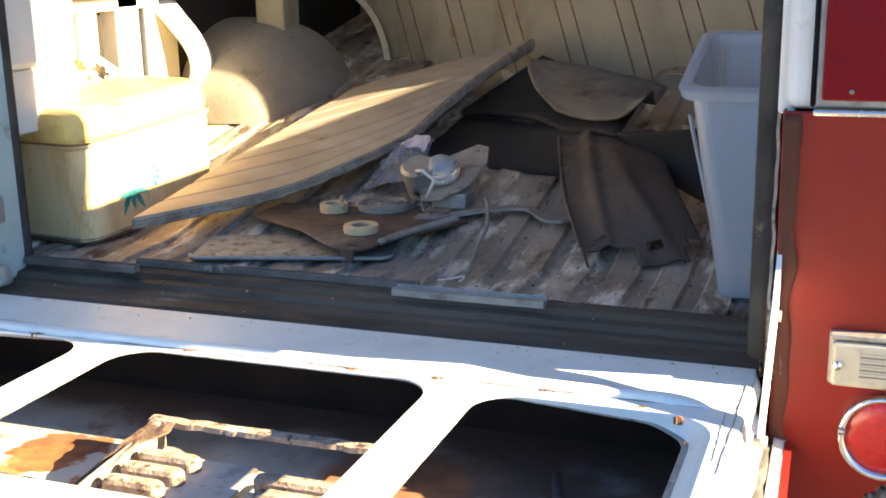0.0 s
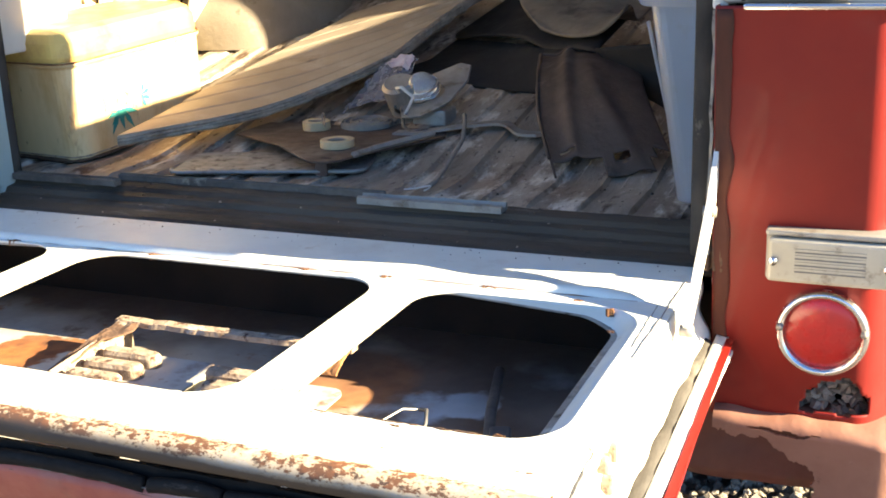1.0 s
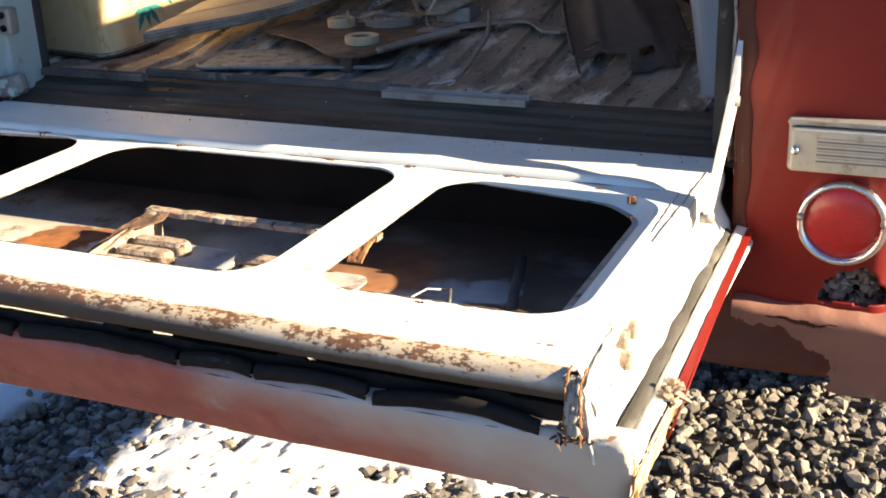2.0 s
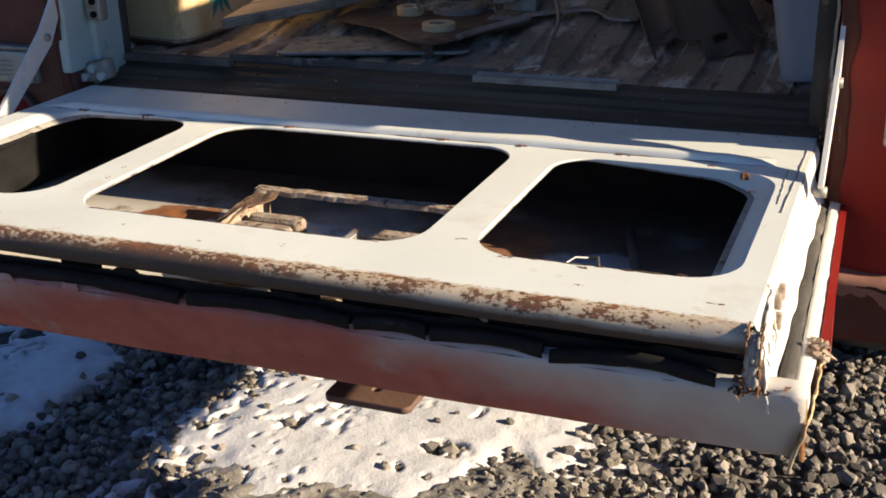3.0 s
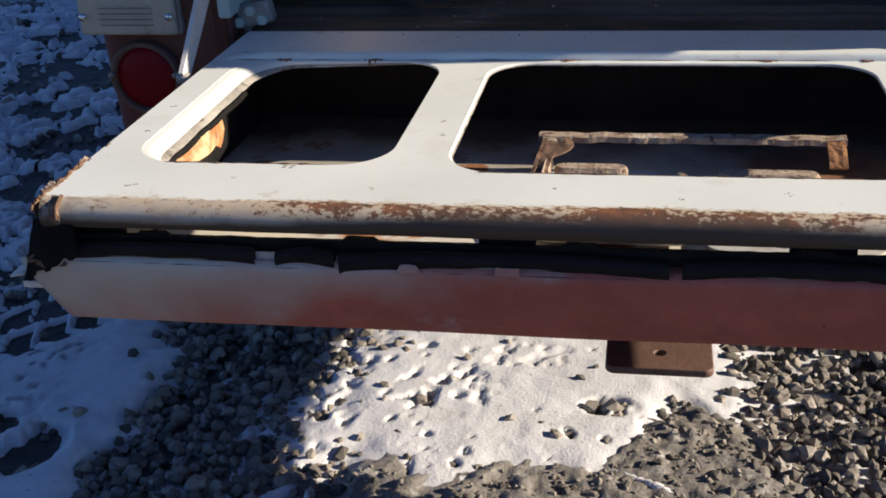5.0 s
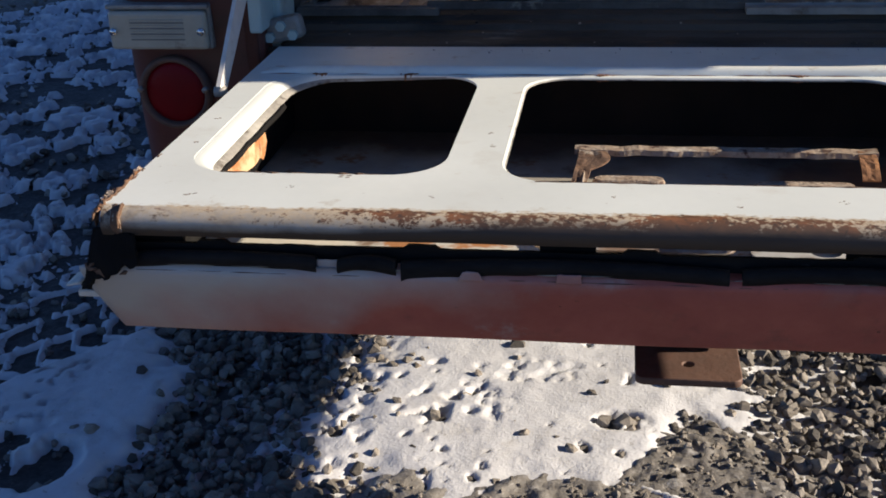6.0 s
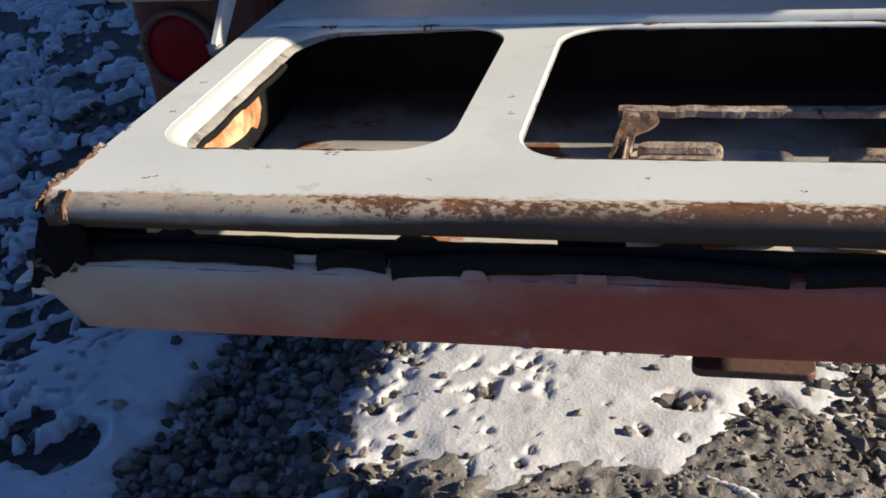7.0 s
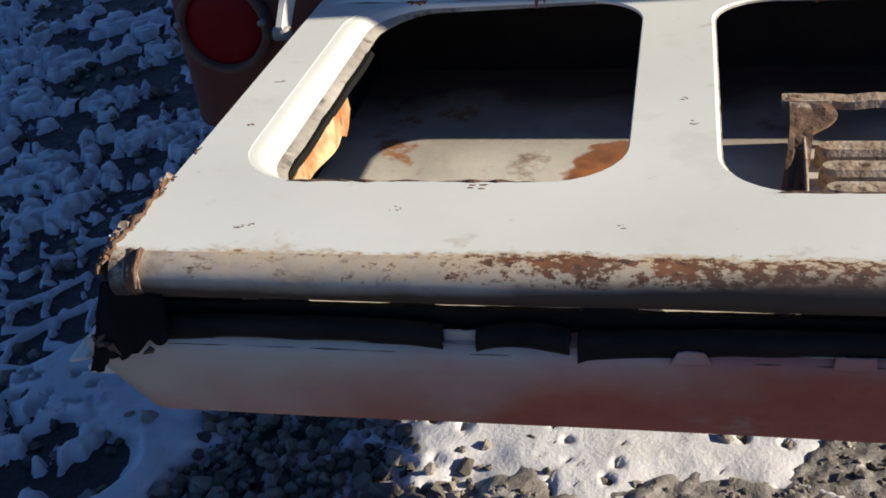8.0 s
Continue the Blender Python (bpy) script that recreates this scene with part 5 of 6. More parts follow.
slab("underbody", (-0.84, 0.78, 0.60), (0.84, FRONT, 0.79), "dark_under")


def wheel(s, y):
    bm = bmesh.new()
    rings = []
    for r, dx in ((0.20, -0.09), (0.33, -0.10), (0.365, -0.085), (0.372, -0.04), (0.372, 0.04), (0.365, 0.085), (0.33, 0.10), (0.20, 0.09)):
        rings.append([(s * 0.72 + dx, y + r * math.cos(a), 0.372 + r * math.sin(a)) for a in (2 * math.pi * k / 40 for k in range(40))])
    loft(bm, rings)
    w = part("wheel", bm, M["tyre"], truck, "black tyre on a steel rim", smooth=True)
    bm = bmesh.new()
    loft(bm, [[(s * 0.72 + s * dx, y + r * math.cos(a), 0.372 + r * math.sin(a)) for a in (2 * math.pi * k / 32 for k in range(32))] for r, dx in ((0.20, 0.06), (0.19, 0.10), (0.12, 0.07), (0.05, 0.09))])
    part("rim", bm, M["dull_metal"], w, smooth=True)


for s in (1, -1):
    wheel(s, WELL_Y)
    wheel(s, 4.75)
bm = bmesh.new()
tube(bm, [(-0.66, WELL_Y, 0.372), (0.66, WELL_Y, 0.372)], 0.045, 12)
part("rear_axle", bm, M["dark_under"], truck, smooth=True)


# crumbs of dirt, rust and paint lying on the sill, the floor and the gate
def crumbs(name, label, boxes, mt, seed):
    rs = random.Random(seed)
    bm = bmesh.new()
    for x0, x1, y0, y1, z, n, size in boxes:
        for _ in range(n):
            x, y, r = rs.uniform(x0, x1), rs.uniform(y0, y1), size * rs.uniform(0.4, 1.3)
            zz = z(y) if callable(z) else z
            a = rs.uniform(0, 6.28)
            ring = [(x + r * rs.uniform(0.5, 1.2) * math.cos(a + k * 1.257), y + r * rs.uniform(0.5, 1.2) * math.sin(a + k * 1.257)) for k in range(5)]
            h = r * rs.uniform(0.25, 0.7)
            loft(bm, [[(p, q, zz - 0.001) for p, q in ring], [((p - x) * 0.7 + x, (q - y) * 0.7 + y, zz + h) for p, q in ring]])
    return tagged(part(name, bm, M[mt], truck, label), kind="stuff")


def sill_z(y):
    return 0.862 if y < 0.718 else (0.868 if y < 0.742 else (0.878 if y < 0.767 else 0.888))


crumbs("dirt", "crumbs of dirt and flaked rust", ((-0.61, 0.61, 0.684, 0.800, sill_z, 30, 0.0022), (-0.60, 0.60, 0.81, 1.25, lambda y: bed_z0(y) - 0.001, 160, 0.0032)), "rust_tan", 5)
crumbs("grit", "dark grit", ((-0.61, 0.61, 0.684, 0.800, sill_z, 120, 0.0028), (-0.60, 0.60, 0.81, 1.25, lambda y: bed_z0(y) - 0.001, 110, 0.0028), (-0.60, 0.60, 0.620, 0.655, GZ, 50, 0.0016)), "sill", 6)


# ---- cargo ----
def bed_z(y):
    """Height of the load floor, which ramps up towards the front."""
    return FLOOR + 0.18 * max(0.0, y - 0.98)


def bil(a, b, c, d, u, v):
    """Point of the patch with corners a (0,0), b (1,0), c (1,1), d (0,1)."""
    a, b, c, d = Vector(a), Vector(b), Vector(c), Vector(d)
    return a.lerp(b, u).lerp(d.lerp(c, u), v)


def storage_tin():
    tin = thing("storage_tin", (-0.655, 1.07, FLOOR), "rusty cream tin box with yellow lid and flower print on floor", "storage box")
    m = Matrix.Translation((-0.660, 1.080, FLOOR + 0.012)) @ pose(0, 0, 0, 3.4, 0, -8)
    bm = bmesh.new()
    rings = []
    for z, g in ((0.0, -0.010), (0.006, -0.002), (0.10, 0.001), (0.178, 0.004), (0.184, 0.008), (0.190, 0.004)):
        rings.append([m @ Vector((p, q, z)) for p, q in round_rect(-0.115 - g, -0.185 - g, 0.115 + g, 0.185 + g, 0.035, 6)])
    loft(bm, rings)
    part("box_body", bm, M["tub"], tin, smooth=False)
    bm = bmesh.new()
    rings = []
    for z, g in ((0.1905, 0.004), (0.200, 0.006), (0.226, 0.005), (0.242, -0.002), (0.250, -0.014), (0.252, -0.06)):
        rings.append([m @ Vector((p, q, z)) for p, q in round_rect(-0.115 - g, -0.185 - g, 0.115 + g, 0.185 + g, 0.04 if g > -0.03 else 0.03, 6)])
    loft(bm, rings)
    part("lid", bm, M["tub_lid"], tin, "yellow lid with brown stains", smooth=False)
    for nm, z, g, r, mt in (("lid_seam", 0.1895, 0.008, 0.0022, "rust"), ("base_rim", 0.004, -0.003, 0.0045, "rust_dark"), ("base_stain", 0.011, 0.000, 0.0020, "rust_tan")):
        bm = bmesh.new()
        pts = [m @ Vector((p, q, z)) for p, q in round_rect(-0.115 - g, -0.185 - g, 0.115 + g, 0.185 + g, 0.035, 6)]
        tube(bm, pts + pts[:1], r, 6, [0.75 + 0.7 * wob(k * 0.7, z * 90) for k in range(len(pts) + 1)])
        part(nm, bm, M[mt], tin, "rusty edge")
    # printed flowers and leaves on the long side
    rs = random.Random(3)

    def stamp(cy, cz, pts, mt):
        b = bmesh.new()
        ring = [m @ Vector((0.1165, cy + 0.014 + 1.3 * p, cz + 1.3 * q)) for p, q in pts]
        ring2 = [m @ Vector((0.1172, cy + 0.014 + 1.3 * p, cz + 1.3 * q)) for p, q in pts]
        loft(b, [ring, ring2])
        part("print", b, M[mt], tin)
    for k in range(8):
        a = radians(-160 + 20 * k)
        l = 0.025 + 0.007 * (k % 3)
        n = (-math.sin(a) * 0.0045, math.cos(a) * 0.0045)
        stamp(-0.085 + 0.008 * (k % 2), 0.080, [(0, 0), (0.5 * l * math.cos(a) + n[0], 0.5 * l * math.sin(a) + n[1]), (l * math.cos(a), l * math.sin(a)), (0.5 * l * math.cos(a) - n[0], 0.5 * l * math.sin(a) - n[1])], "leaf_print")
    for cy, cz, r in ((-0.102, 0.096, 0.014), (-0.074, 0.103, 0.013), (-0.044, 0.100, 0.016)):
        stamp(cy, cz, [(r * (1 + 0.2 * math.cos(5 * a)) * math.cos(a), r * (1 + 0.2 * math.cos(5 * a)) * math.sin(a)) for a in (2 * math.pi * j / 20 for j in range(20))], "petal_print")
    for k in range(4):
        a = radians(-70 + 45 * k)
        stamp(-0.022, 0.094, [(0, 0), (0.014 * math.cos(a - 0.3), 0.014 * math.sin(a - 0.3)), (0.02 * math.cos(a), 0.02 * math.sin(a)), (0.014 * math.cos(a + 0.3), 0.014 * math.sin(a + 0.3))], "leaf_print")


storage_tin()


def panel_board():
    """Grooved sheet of wall board, tilted over the load."""
    A, B, C, D = (-0.495, 0.90, 0.944), (-0.140, 1.36, 1.040), (-0.060, 2.00, 1.178), (-0.455, 1.80, 1.075)
    board = thing("panel_board", (-0.36, 1.5, bed_z(1.5)), "bent tan grooved wall board with frayed edge, laid over the load", "board")
    groove = (0.10, 0.215, 0.34, 0.46, 0.585, 0.71, 0.84)

    def surf(u, v):
        p = bil(A, B, C, D, u, v)
        p.z += -0.020 * math.sin(math.pi * u) * (1 - v) ** 2 + 0.012 * math.sin(math.pi * v) * u + 0.003 * wob(u * 3, v * 5)
        p.x += 0.02 * math.sin(math.pi * u) * (1 - v) ** 2
        for g in groove:
            if abs(v - g) < 0.007:
                p.z -= 0.0022
        return p
    bm = bmesh.new()
    sheet(bm, surf, 22, 120, 0.005)
    part("board_face", bm, M["panel_tan"], board)
    for (u0, v0), (u1, v1), nm in (((0, 0), (1, 0), "near"), ((1, 0), (1, 1), "side")):
        for layer in range(3):
            bm = bmesh.new()
            pts = []
            for k in range(31):
                f = k / 30
                p = surf(u0 + (u1 - u0) * f, v0 + (v1 - v0) * f)
                pts.append(p + Vector((0.003 * wob(f * 20, layer) + (0.004 if nm == "side" else 0), 0.003 * wob(f * 17, layer + 4) - 0.002, -0.005 - 0.006 * layer + 0.003 * wob(f * 14, layer + 9))))
            tube(bm, pts, 0.0042, 5, [(0.9 + 0.6 * abs(wob(k * 0.6, layer))) * (1 + (1.6 * (k / 30) ** 2 if nm == "side" else 0)) for k in range(31)])
            part("frayed_ply", bm, M["panel_edge"], board, "frayed dusty layer")


panel_board()


def mats():
    m1 = thing("grey_mat", (0.26, 1.55, bed_z(1.55)), "stiff grey-brown rubber mat with a curled edge, crumpled on the load", "mat")
    bm = bmesh.new()

    def curl(u, v):
        p = bil((0.013, 1.72, 1.156), (0.135, 1.50, 1.074), (0.345, 1.33, 1.080), (0.345, 1.62, 1.108), v, u)
        e = max(0.0, u - 0.70) / 0.30
        p += Vector((0.012, 0.004, 0.040)) * (1 - math.cos(e * 2.0)) * smooth_step(0.45, 1.0, v) * (1.0 if u < 0.99 else 1.05)
        p.z += 0.010 * math.sin(math.pi * u) * (1 - v) - 0.010 * math.sin(math.pi * min(1.0, u / 0.75)) * v + 0.005 * wob(u * 4, v * 4, 2)
        p.x -= 0.018 * math.sin(math.pi * v) * (1 - u)
        return p
    sheet(bm, curl, 30, 24, 0.006)
    part("mat_sheet", bm, M["grey_mat"], m1, smooth=True)
    m2 = thing("black_mat", (0.15, 1.6, bed_z(1.6)), "black rubber sheet draped under the grey mat", "mat")
    bm = bmesh.new()

    def drape(u, v):
        p = bil((-0.175, 1.76, 1.022), (0.30, 1.325, 1.060), (0.30, 1.60, 1.095), (0.0, 1.90, 1.150), u, v)
        p.z += (0.016 * math.sin(math.pi * u * 1.05) - 0.016 * math.exp(-((u - 0.72) / 0.12) ** 2)) * (1 - v) ** 2
        return p
    sheet(bm, drape, 26, 14, 0.005)
    part("mat_sheet", bm, M["black_mat"], m2, smooth=True)
    # black sheet added under the mat, standing in for the dark void there
    bm = bmesh.new()
    sheet(bm, lambda u, v: bil((-0.20, 1.43, bed_z(1.43) + 0.002), (0.24, 1.385, bed_z(1.385) + 0.002), (0.245, 1.40, 1.050), (-0.165, 1.745, 1.020), u, v) + Vector((0, 0.02 * math.sin(5 * u), 0)), 14, 6, 0.004)
    part("void_sheet", bm, M["black_mat"], m2, smooth=True)
    m3 = thing("rubber_flap", (0.47, 1.2, bed_z(1.2)), "black curved rubber flap standing on the load floor", "mat")
    bm = bmesh.new()

    def wall(u, v):
        p = bil((0.385, 1.30, 0.985), (0.56, 1.19, 0.925), (0.60, 1.27, 1.110), (0.300, 1.32, 1.060), u, v)
        p.y += -0.05 * math.sin(math.pi * u) * v
        return p
    sheet(bm, wall, 20, 16, 0.006)
    part("flap_sheet", bm, M["black_mat"], m3, smooth=True)
    m4 = thing("brown_panel", (0.36, 1.15, bed_z(1.15)), "crumpled brown sheet metal with slotted tabs on the load floor", "sheet metal")
    bm = bmesh.new()

    def brown(u, v):
        p = bil((0.325, 0.985, 0.892), (0.530, 1.03, 0.900), (0.36, 1.40, 1.055), (0.175, 1.38, 1.040), u, v)
        p.z += 0.034 * math.sin(math.pi * v) * math.sin(math.pi * (0.15 + 0.8 * u)) + 0.010 * math.exp(-((u - 0.20 - 0.10 * v) / 0.06) ** 2) + 0.009 * math.exp(-((u - 0.70 + 0.3 * v) / 0.09) ** 2) * smooth_step(0.9, 0.5, v) + 0.010 * wob(u * 3, v * 3, 7)
        p.y -= 0.05 * math.sin(math.pi * v)
        if v < 0.16:
            p.z = max(p.z, 0.889 + 0.002)
        return p

    def cut(u, v):
        if v < 0.10 and (0.02 < u < 0.42 or u > 0.80):
            return True
        if v < 0.19 and u > 0.86:
            return True
        return (0.085 < v < 0.12 and 0.52 < u < 0.64) or (0.135 < v < 0.165 and 0.10 < u < 0.22)
    sheet(bm, brown, 50, 50, 0.003, skip=cut)
    part("panel_sheet", bm, M["brown_mat"], m4, smooth=True)
    for nm, pts in (("rolled_hem", [(0.0, 0.12 + 0.88 * k / 20) for k in range(21)]), ("top_hem", [(k / 20, 1.0) for k in range(21)])):
        bm = bmesh.new()
        tube(bm, [brown(*p) + Vector((0, -0.002, 0.001)) for p in pts], 0.004, 6, [0.8 + 0.5 * wob(k * 0.4, 3) for k in range(21)])
        part(nm, bm, M["brown_mat"], m4, smooth=True)
    m5 = thing("scrap_strip", (0.40, 1.62, bed_z(1.62)), "dusty twisted strip of scrap metal lying behind the mat", "scrap")
    bm = bmesh.new()
    sheet(bm, lambda u, v: Vector((0.32 + 0.16 * u, 1.62 - 0.12 * u + 0.05 * v, 1.135 + 0.012 * math.sin(5 * u) + 0.008 * v)), 20, 4, 0.004, skip=lambda u, v: 0.4 < v < 0.7 and 0.2 < u < 0.3)
    part("strip", bm, M["grey_mat"], m5)


mats()


def plastic_bin():
    b = thing("plastic_bin", (0.60, 0.955, FLOOR), "tall milky translucent plastic bin, empty, standing on the load floor", "bin")

    def ring(z, f, grow=0.0):
        x0, x1 = 0.546 - 0.056 * f - grow, 0.655 + 0.02 * f + grow
        y0, y1 = 0.885 + 0.035 * f - grow, 1.03 + 0.14 * f + grow
        return [Vector((p, q, z)) for p, q in round_rect(x0, y0, x1, y1, 0.025, 5)]
    def lean(r, f):
        return [p + Vector((0, 0, 0.24 * (p.y - 0.92) * f)) for p in r]
    bm = bmesh.new()
    out = [lean(ring(FLOOR + 0.002 + 0.310 * k / 8, k / 8), k / 8) for k in range(9)]
    inn = [lean(ring(FLOOR + 0.005 + 0.307 * k / 8, k / 8, -0.003), k / 8) for k in range(8, -1, -1)]
    loft(bm, out + inn)
    part("bin_body", bm, M["bin_plastic"], b, smooth=False)
    bm = bmesh.new()
    loft(bm, [lean(r, 1) for r in (ring(1.184, 0.97, 0.002), ring(1.184, 0.97, 0.013), ring(1.198, 1.0, 0.016), ring(1.202, 1.0, 0.006), ring(1.198, 1.0, 0.0))], caps=False)
    part("rim", bm, M["bin_plastic"], b)
    for y in (0.93, 1.06):
        bm = bmesh.new()
        box(bm, (0.514, y, 0.93), (0.519, y + 0.010, 1.16), 0.002, pose(0, 0, 0, 0, -13, 0))
        part("side_rib", bm, M["bin_plastic"], b)


plastic_bin()


def annulus(bm, c, r0, r1, h, n=32, tilt=None):
    c = Vector(c)
    t = (tilt or Matrix()).to_3x3()
    rings = []
    for r, z in ((r0, 0), (r1 - 0.001, 0), (r1, 0.001), (r1, h - 0.001), (r1 - 0.001, h), (r0 + 0.001, h), (r0, h - 0.001)):
        rings.append([c + t @ Vector((r * math.cos(a), r * math.sin(a), z)) for a in (2 * math.pi * k / n for k in range(n))])
    loft(bm, rings + [rings[0]], caps=False)


PLATE_Z = 0.9205
# flat pale panel with a folded rim
TRAY = Matrix.Translation((-0.345, 0.842, 0)) @ Matrix.Rotation(radians(15), 4, "Z") @ Matrix.Translation((0.372, -0.868, 0.002))
tray = thing("metal_panel", (-0.2, 0.93, FLOOR), "flat pale metal cover panel with round corners and screw holes", "panel")
me = flat_plate("panel_sheet", [round_rect(-0.372, 0.868, -0.022, 1.03, 0.022), *[[(x + 0.006 * math.cos(a), y + 0.004 * math.sin(a)) for a in (2 * math.pi * k / 14 for k in range(14))] for x, y in ((-0.30, 0.889), (-0.26, 0.887), (-0.20, 0.886), (-0.08, 0.889))]], 0.8945, 0.003)
me.transform(TRAY)
link("panel_sheet", me, M["flange_dirt"], tray)
bm = bmesh.new()
rim = round_rect(-0.374, 0.866, -0.020, 1.032, 0.022)
tube(bm, [TRAY @ Vector((x, y, 0.8945)) for x, y in rim[18:] + rim[:2]], 0.004, 6)
part("folded_rim", bm, M["dull_metal"], tray, smooth=True)
# brown mounting plate with slots
mount = thing("mounting_plate", (-0.13, 1.08, FLOOR), "brown steel mounting plate with slotted tabs, on the load floor", "plate")
slots = [round_rect(-0.072, 0.897, -0.049, 0.907, 0.0048, 4), round_rect(0.030, 1.125, 0.055, 1.135, 0.0048, 4)]
me = flat_plate("plate_sheet", [[(-0.34, 1.06), (-0.20, 0.985), (-0.115, 0.905), (-0.080, 0.878), (-0.050, 0.876), (-0.030, 0.895), (-0.018, 0.945), (0.055, 1.09), (0.070, 1.125), (0.055, 1.17), (-0.08, 1.29), (-0.33, 1.24)], *slots], PLATE_Z + 0.003, 0.004)
link("plate_sheet", me, M["brown_plate"], mount)
bm = bmesh.new()
tube(bm, [(-0.022, 0.93, PLATE_Z + 0.004), (0.000, 0.98, PLATE_Z + 0.008), (0.028, 1.04, PLATE_Z + 0.010), (0.058, 1.10, PLATE_Z + 0.012)], 0.006, 6)
part("bent_edge", bm, M["dull_metal"], mount)
for x, y in ((-0.30, 1.12), (-0.075, 0.92), (0.02, 1.15)):
    bm = bmesh.new()
    box(bm, (x - 0.012, y - 0.012, bed_z(y) + 0.0005), (x + 0.012, y + 0.012, PLATE_Z), 0.002)
    part("foot", bm, M["steel_brown"], mount)


def tape_roll(x, y, r, h, label):
    t = thing("tape_roll", (x, y, PLATE_Z + 0.003), label, "tape", "tape rolls")
    bm = bmesh.new()
    annulus(bm, (x, y, PLATE_Z + 0.0035), r * 0.58, r, h)
    part("tape_winding", bm, M["tape"], t)
    bm = bmesh.new()
    annulus(bm, (x, y, PLATE_Z + 0.0045), r * 0.50, r * 0.575, h - 0.002)
    part("core", bm, M["panel_tan"], t)
    return t


tape_roll(-0.083, 0.990, 0.031, 0.014, "small roll of yellowed masking tape on the brown plate")
t2 = tape_roll(-0.200, 1.128, 0.027, 0.017, "small roll of masking tape with a torn loose end")
bm = bmesh.new()
sheet(bm, lambda u, v: Vector((-0.181 + 0.012 * u, 1.115 - 0.01 * u, PLATE_Z + 0.012 + 0.024 * v + 0.004 * math.sin(3 * u))), 6, 6, 0.0008)
part("loose_end", bm, M["film"], t2)
roll = thing("strap_roll", (-0.118, 1.178, PLATE_Z + 0.003), "coil of grey webbing strap lying on the brown plate", "strap")
bm = bmesh.new()
rings = []
for k in range(261):
    a = k / 260 * 2 * math.pi * 7.2
    r = 0.006 + 0.044 * k / 260
    d = Vector((math.cos(a), math.sin(a), 0))
    c = Vector((-0.118, 1.178, PLATE_Z + 0.0035))
    h = 0.011 + 0.002 * math.sin(a * 0.37)
    rings.append([c + d * r, c + d * (r + 0.0036), c + d * (r + 0.0036) + Vector((0, 0, h)), c + d * r + Vector((0, 0, h))])
loft(bm, rings)
part("webbing", bm, M["strap"], roll)

# lamp assembly on a three-cornered bracket
lampset = thing("lamp_assembly", (0.01, 1.22, PLATE_Z + 0.005), "old glass lamp in a pale metal bracket, with wires", "lamp")
tip = Matrix.Translation((-0.012, 1.235, 0.980)) @ pose(0, 0, 0, 22, -16, 32)
me = flat_plate("bracket", [[(-0.062, -0.045), (-0.03, -0.062), (0.03, -0.05), (0.085, 0.0), (0.105, 0.045), (0.09, 0.065), (0.03, 0.06), (-0.05, 0.045)], [(0.005 + 0.034 * math.cos(a), 0.003 + 0.03 * math.sin(a)) for a in (2 * math.pi * k / 26 for k in range(26))], [(0.083 + 0.007 * math.cos(a), 0.045 + 0.004 * math.sin(a)) for a in (2 * math.pi * k / 12 for k in range(12))]], 0.0, 0.005, 0.001)
me.transform(tip)
link("bracket", me, M["dull_metal"], lampset)
bm = bmesh.new()
rings = []
for k in range(10):
    f = k / 9
    r = 0.034 * math.sqrt(max(0.0, 1 - (f * 0.98) ** 2))
    rings.append([tip @ Vector((-0.005 + r * math.cos(a), 0.003 + r * math.sin(a), 0.004 + 0.042 * f)) for a in (2 * math.pi * j / 28 for j in range(28))])
loft(bm, rings)
part("glass", bm, M["glass"], lampset, "ribbed clear glass", smooth=True)
for z, r in ((0.012, 0.0345), (0.022, 0.032)):
    bm = bmesh.new()
    tube(bm, [tip @ Vector((-0.005 + r * math.cos(a), 0.003 + r * math.sin(a), z)) for a in (2 * math.pi * j / 30 for j in range(31))], 0.0022, 6)
    part("glass_ring", bm, M["chrome"], lampset, smooth=True)
bm = bmesh.new()
loft(bm, [[tip @ Vector((-0.045 + r * math.cos(a), 0.02 + r * math.sin(a), z)) for a in (2 * math.pi * j / 24 for j in range(24))] for r, z in ((0.03, -0.03), (0.034, 0.03), (0.028, 0.036))])
part("housing", bm, M["dull_metal"], lampset)
for pts, mt in (([(-0.045, 1.20, 0.975), (-0.05, 1.18, 1.0), (-0.03, 1.16, 1.005), (-0.012, 1.17, 0.985), (-0.02, 1.15, 0.955)], "pale_wire"),
                ([(-0.045, 1.19, 0.955), (-0.03, 1.16, 0.93), (0.0, 1.13, 0.925), (0.03, 1.14, 0.93)], "wire"),
                ([(-0.05, 1.22, 0.94), (-0.06, 1.19, 0.955), (-0.05, 1.17, 0.965)], "wire")):
    bm = bmesh.new()
    tube(bm, pts, 0.0035, 6)
    part("lead", bm, M[mt], lampset, smooth=True)
bm = bmesh.new()
box(bm, (-0.03, 1.20, PLATE_Z + 0.003), (0.04, 1.26, 0.955), 0.004)
part("bracket_base", bm, M["dull_metal"], lampset)

bag = thing("plastic_bag", (-0.13, 1.28, PLATE_Z + 0.003), "crumpled clear plastic bag with a pink printed corner", "bag")
bm = bmesh.new()


BAG = ((-0.20, 1.235, 0.934), (-0.085, 1.25, 0.960), (-0.068, 1.33, 1.036), (-0.155, 1.33, 1.018))


def film(u, v):
    p = bil(BAG[0], BAG[1], BAG[2], BAG[3], u, v)
    p.z += 0.012 * wob(u * 4, v * 4, 3) + 0.012 * math.sin(math.pi * u) + 0.004 * wob(u * 10, v * 9, 8)
    p.x += 0.008 * wob(u * 6, v * 7, 5)
    return p


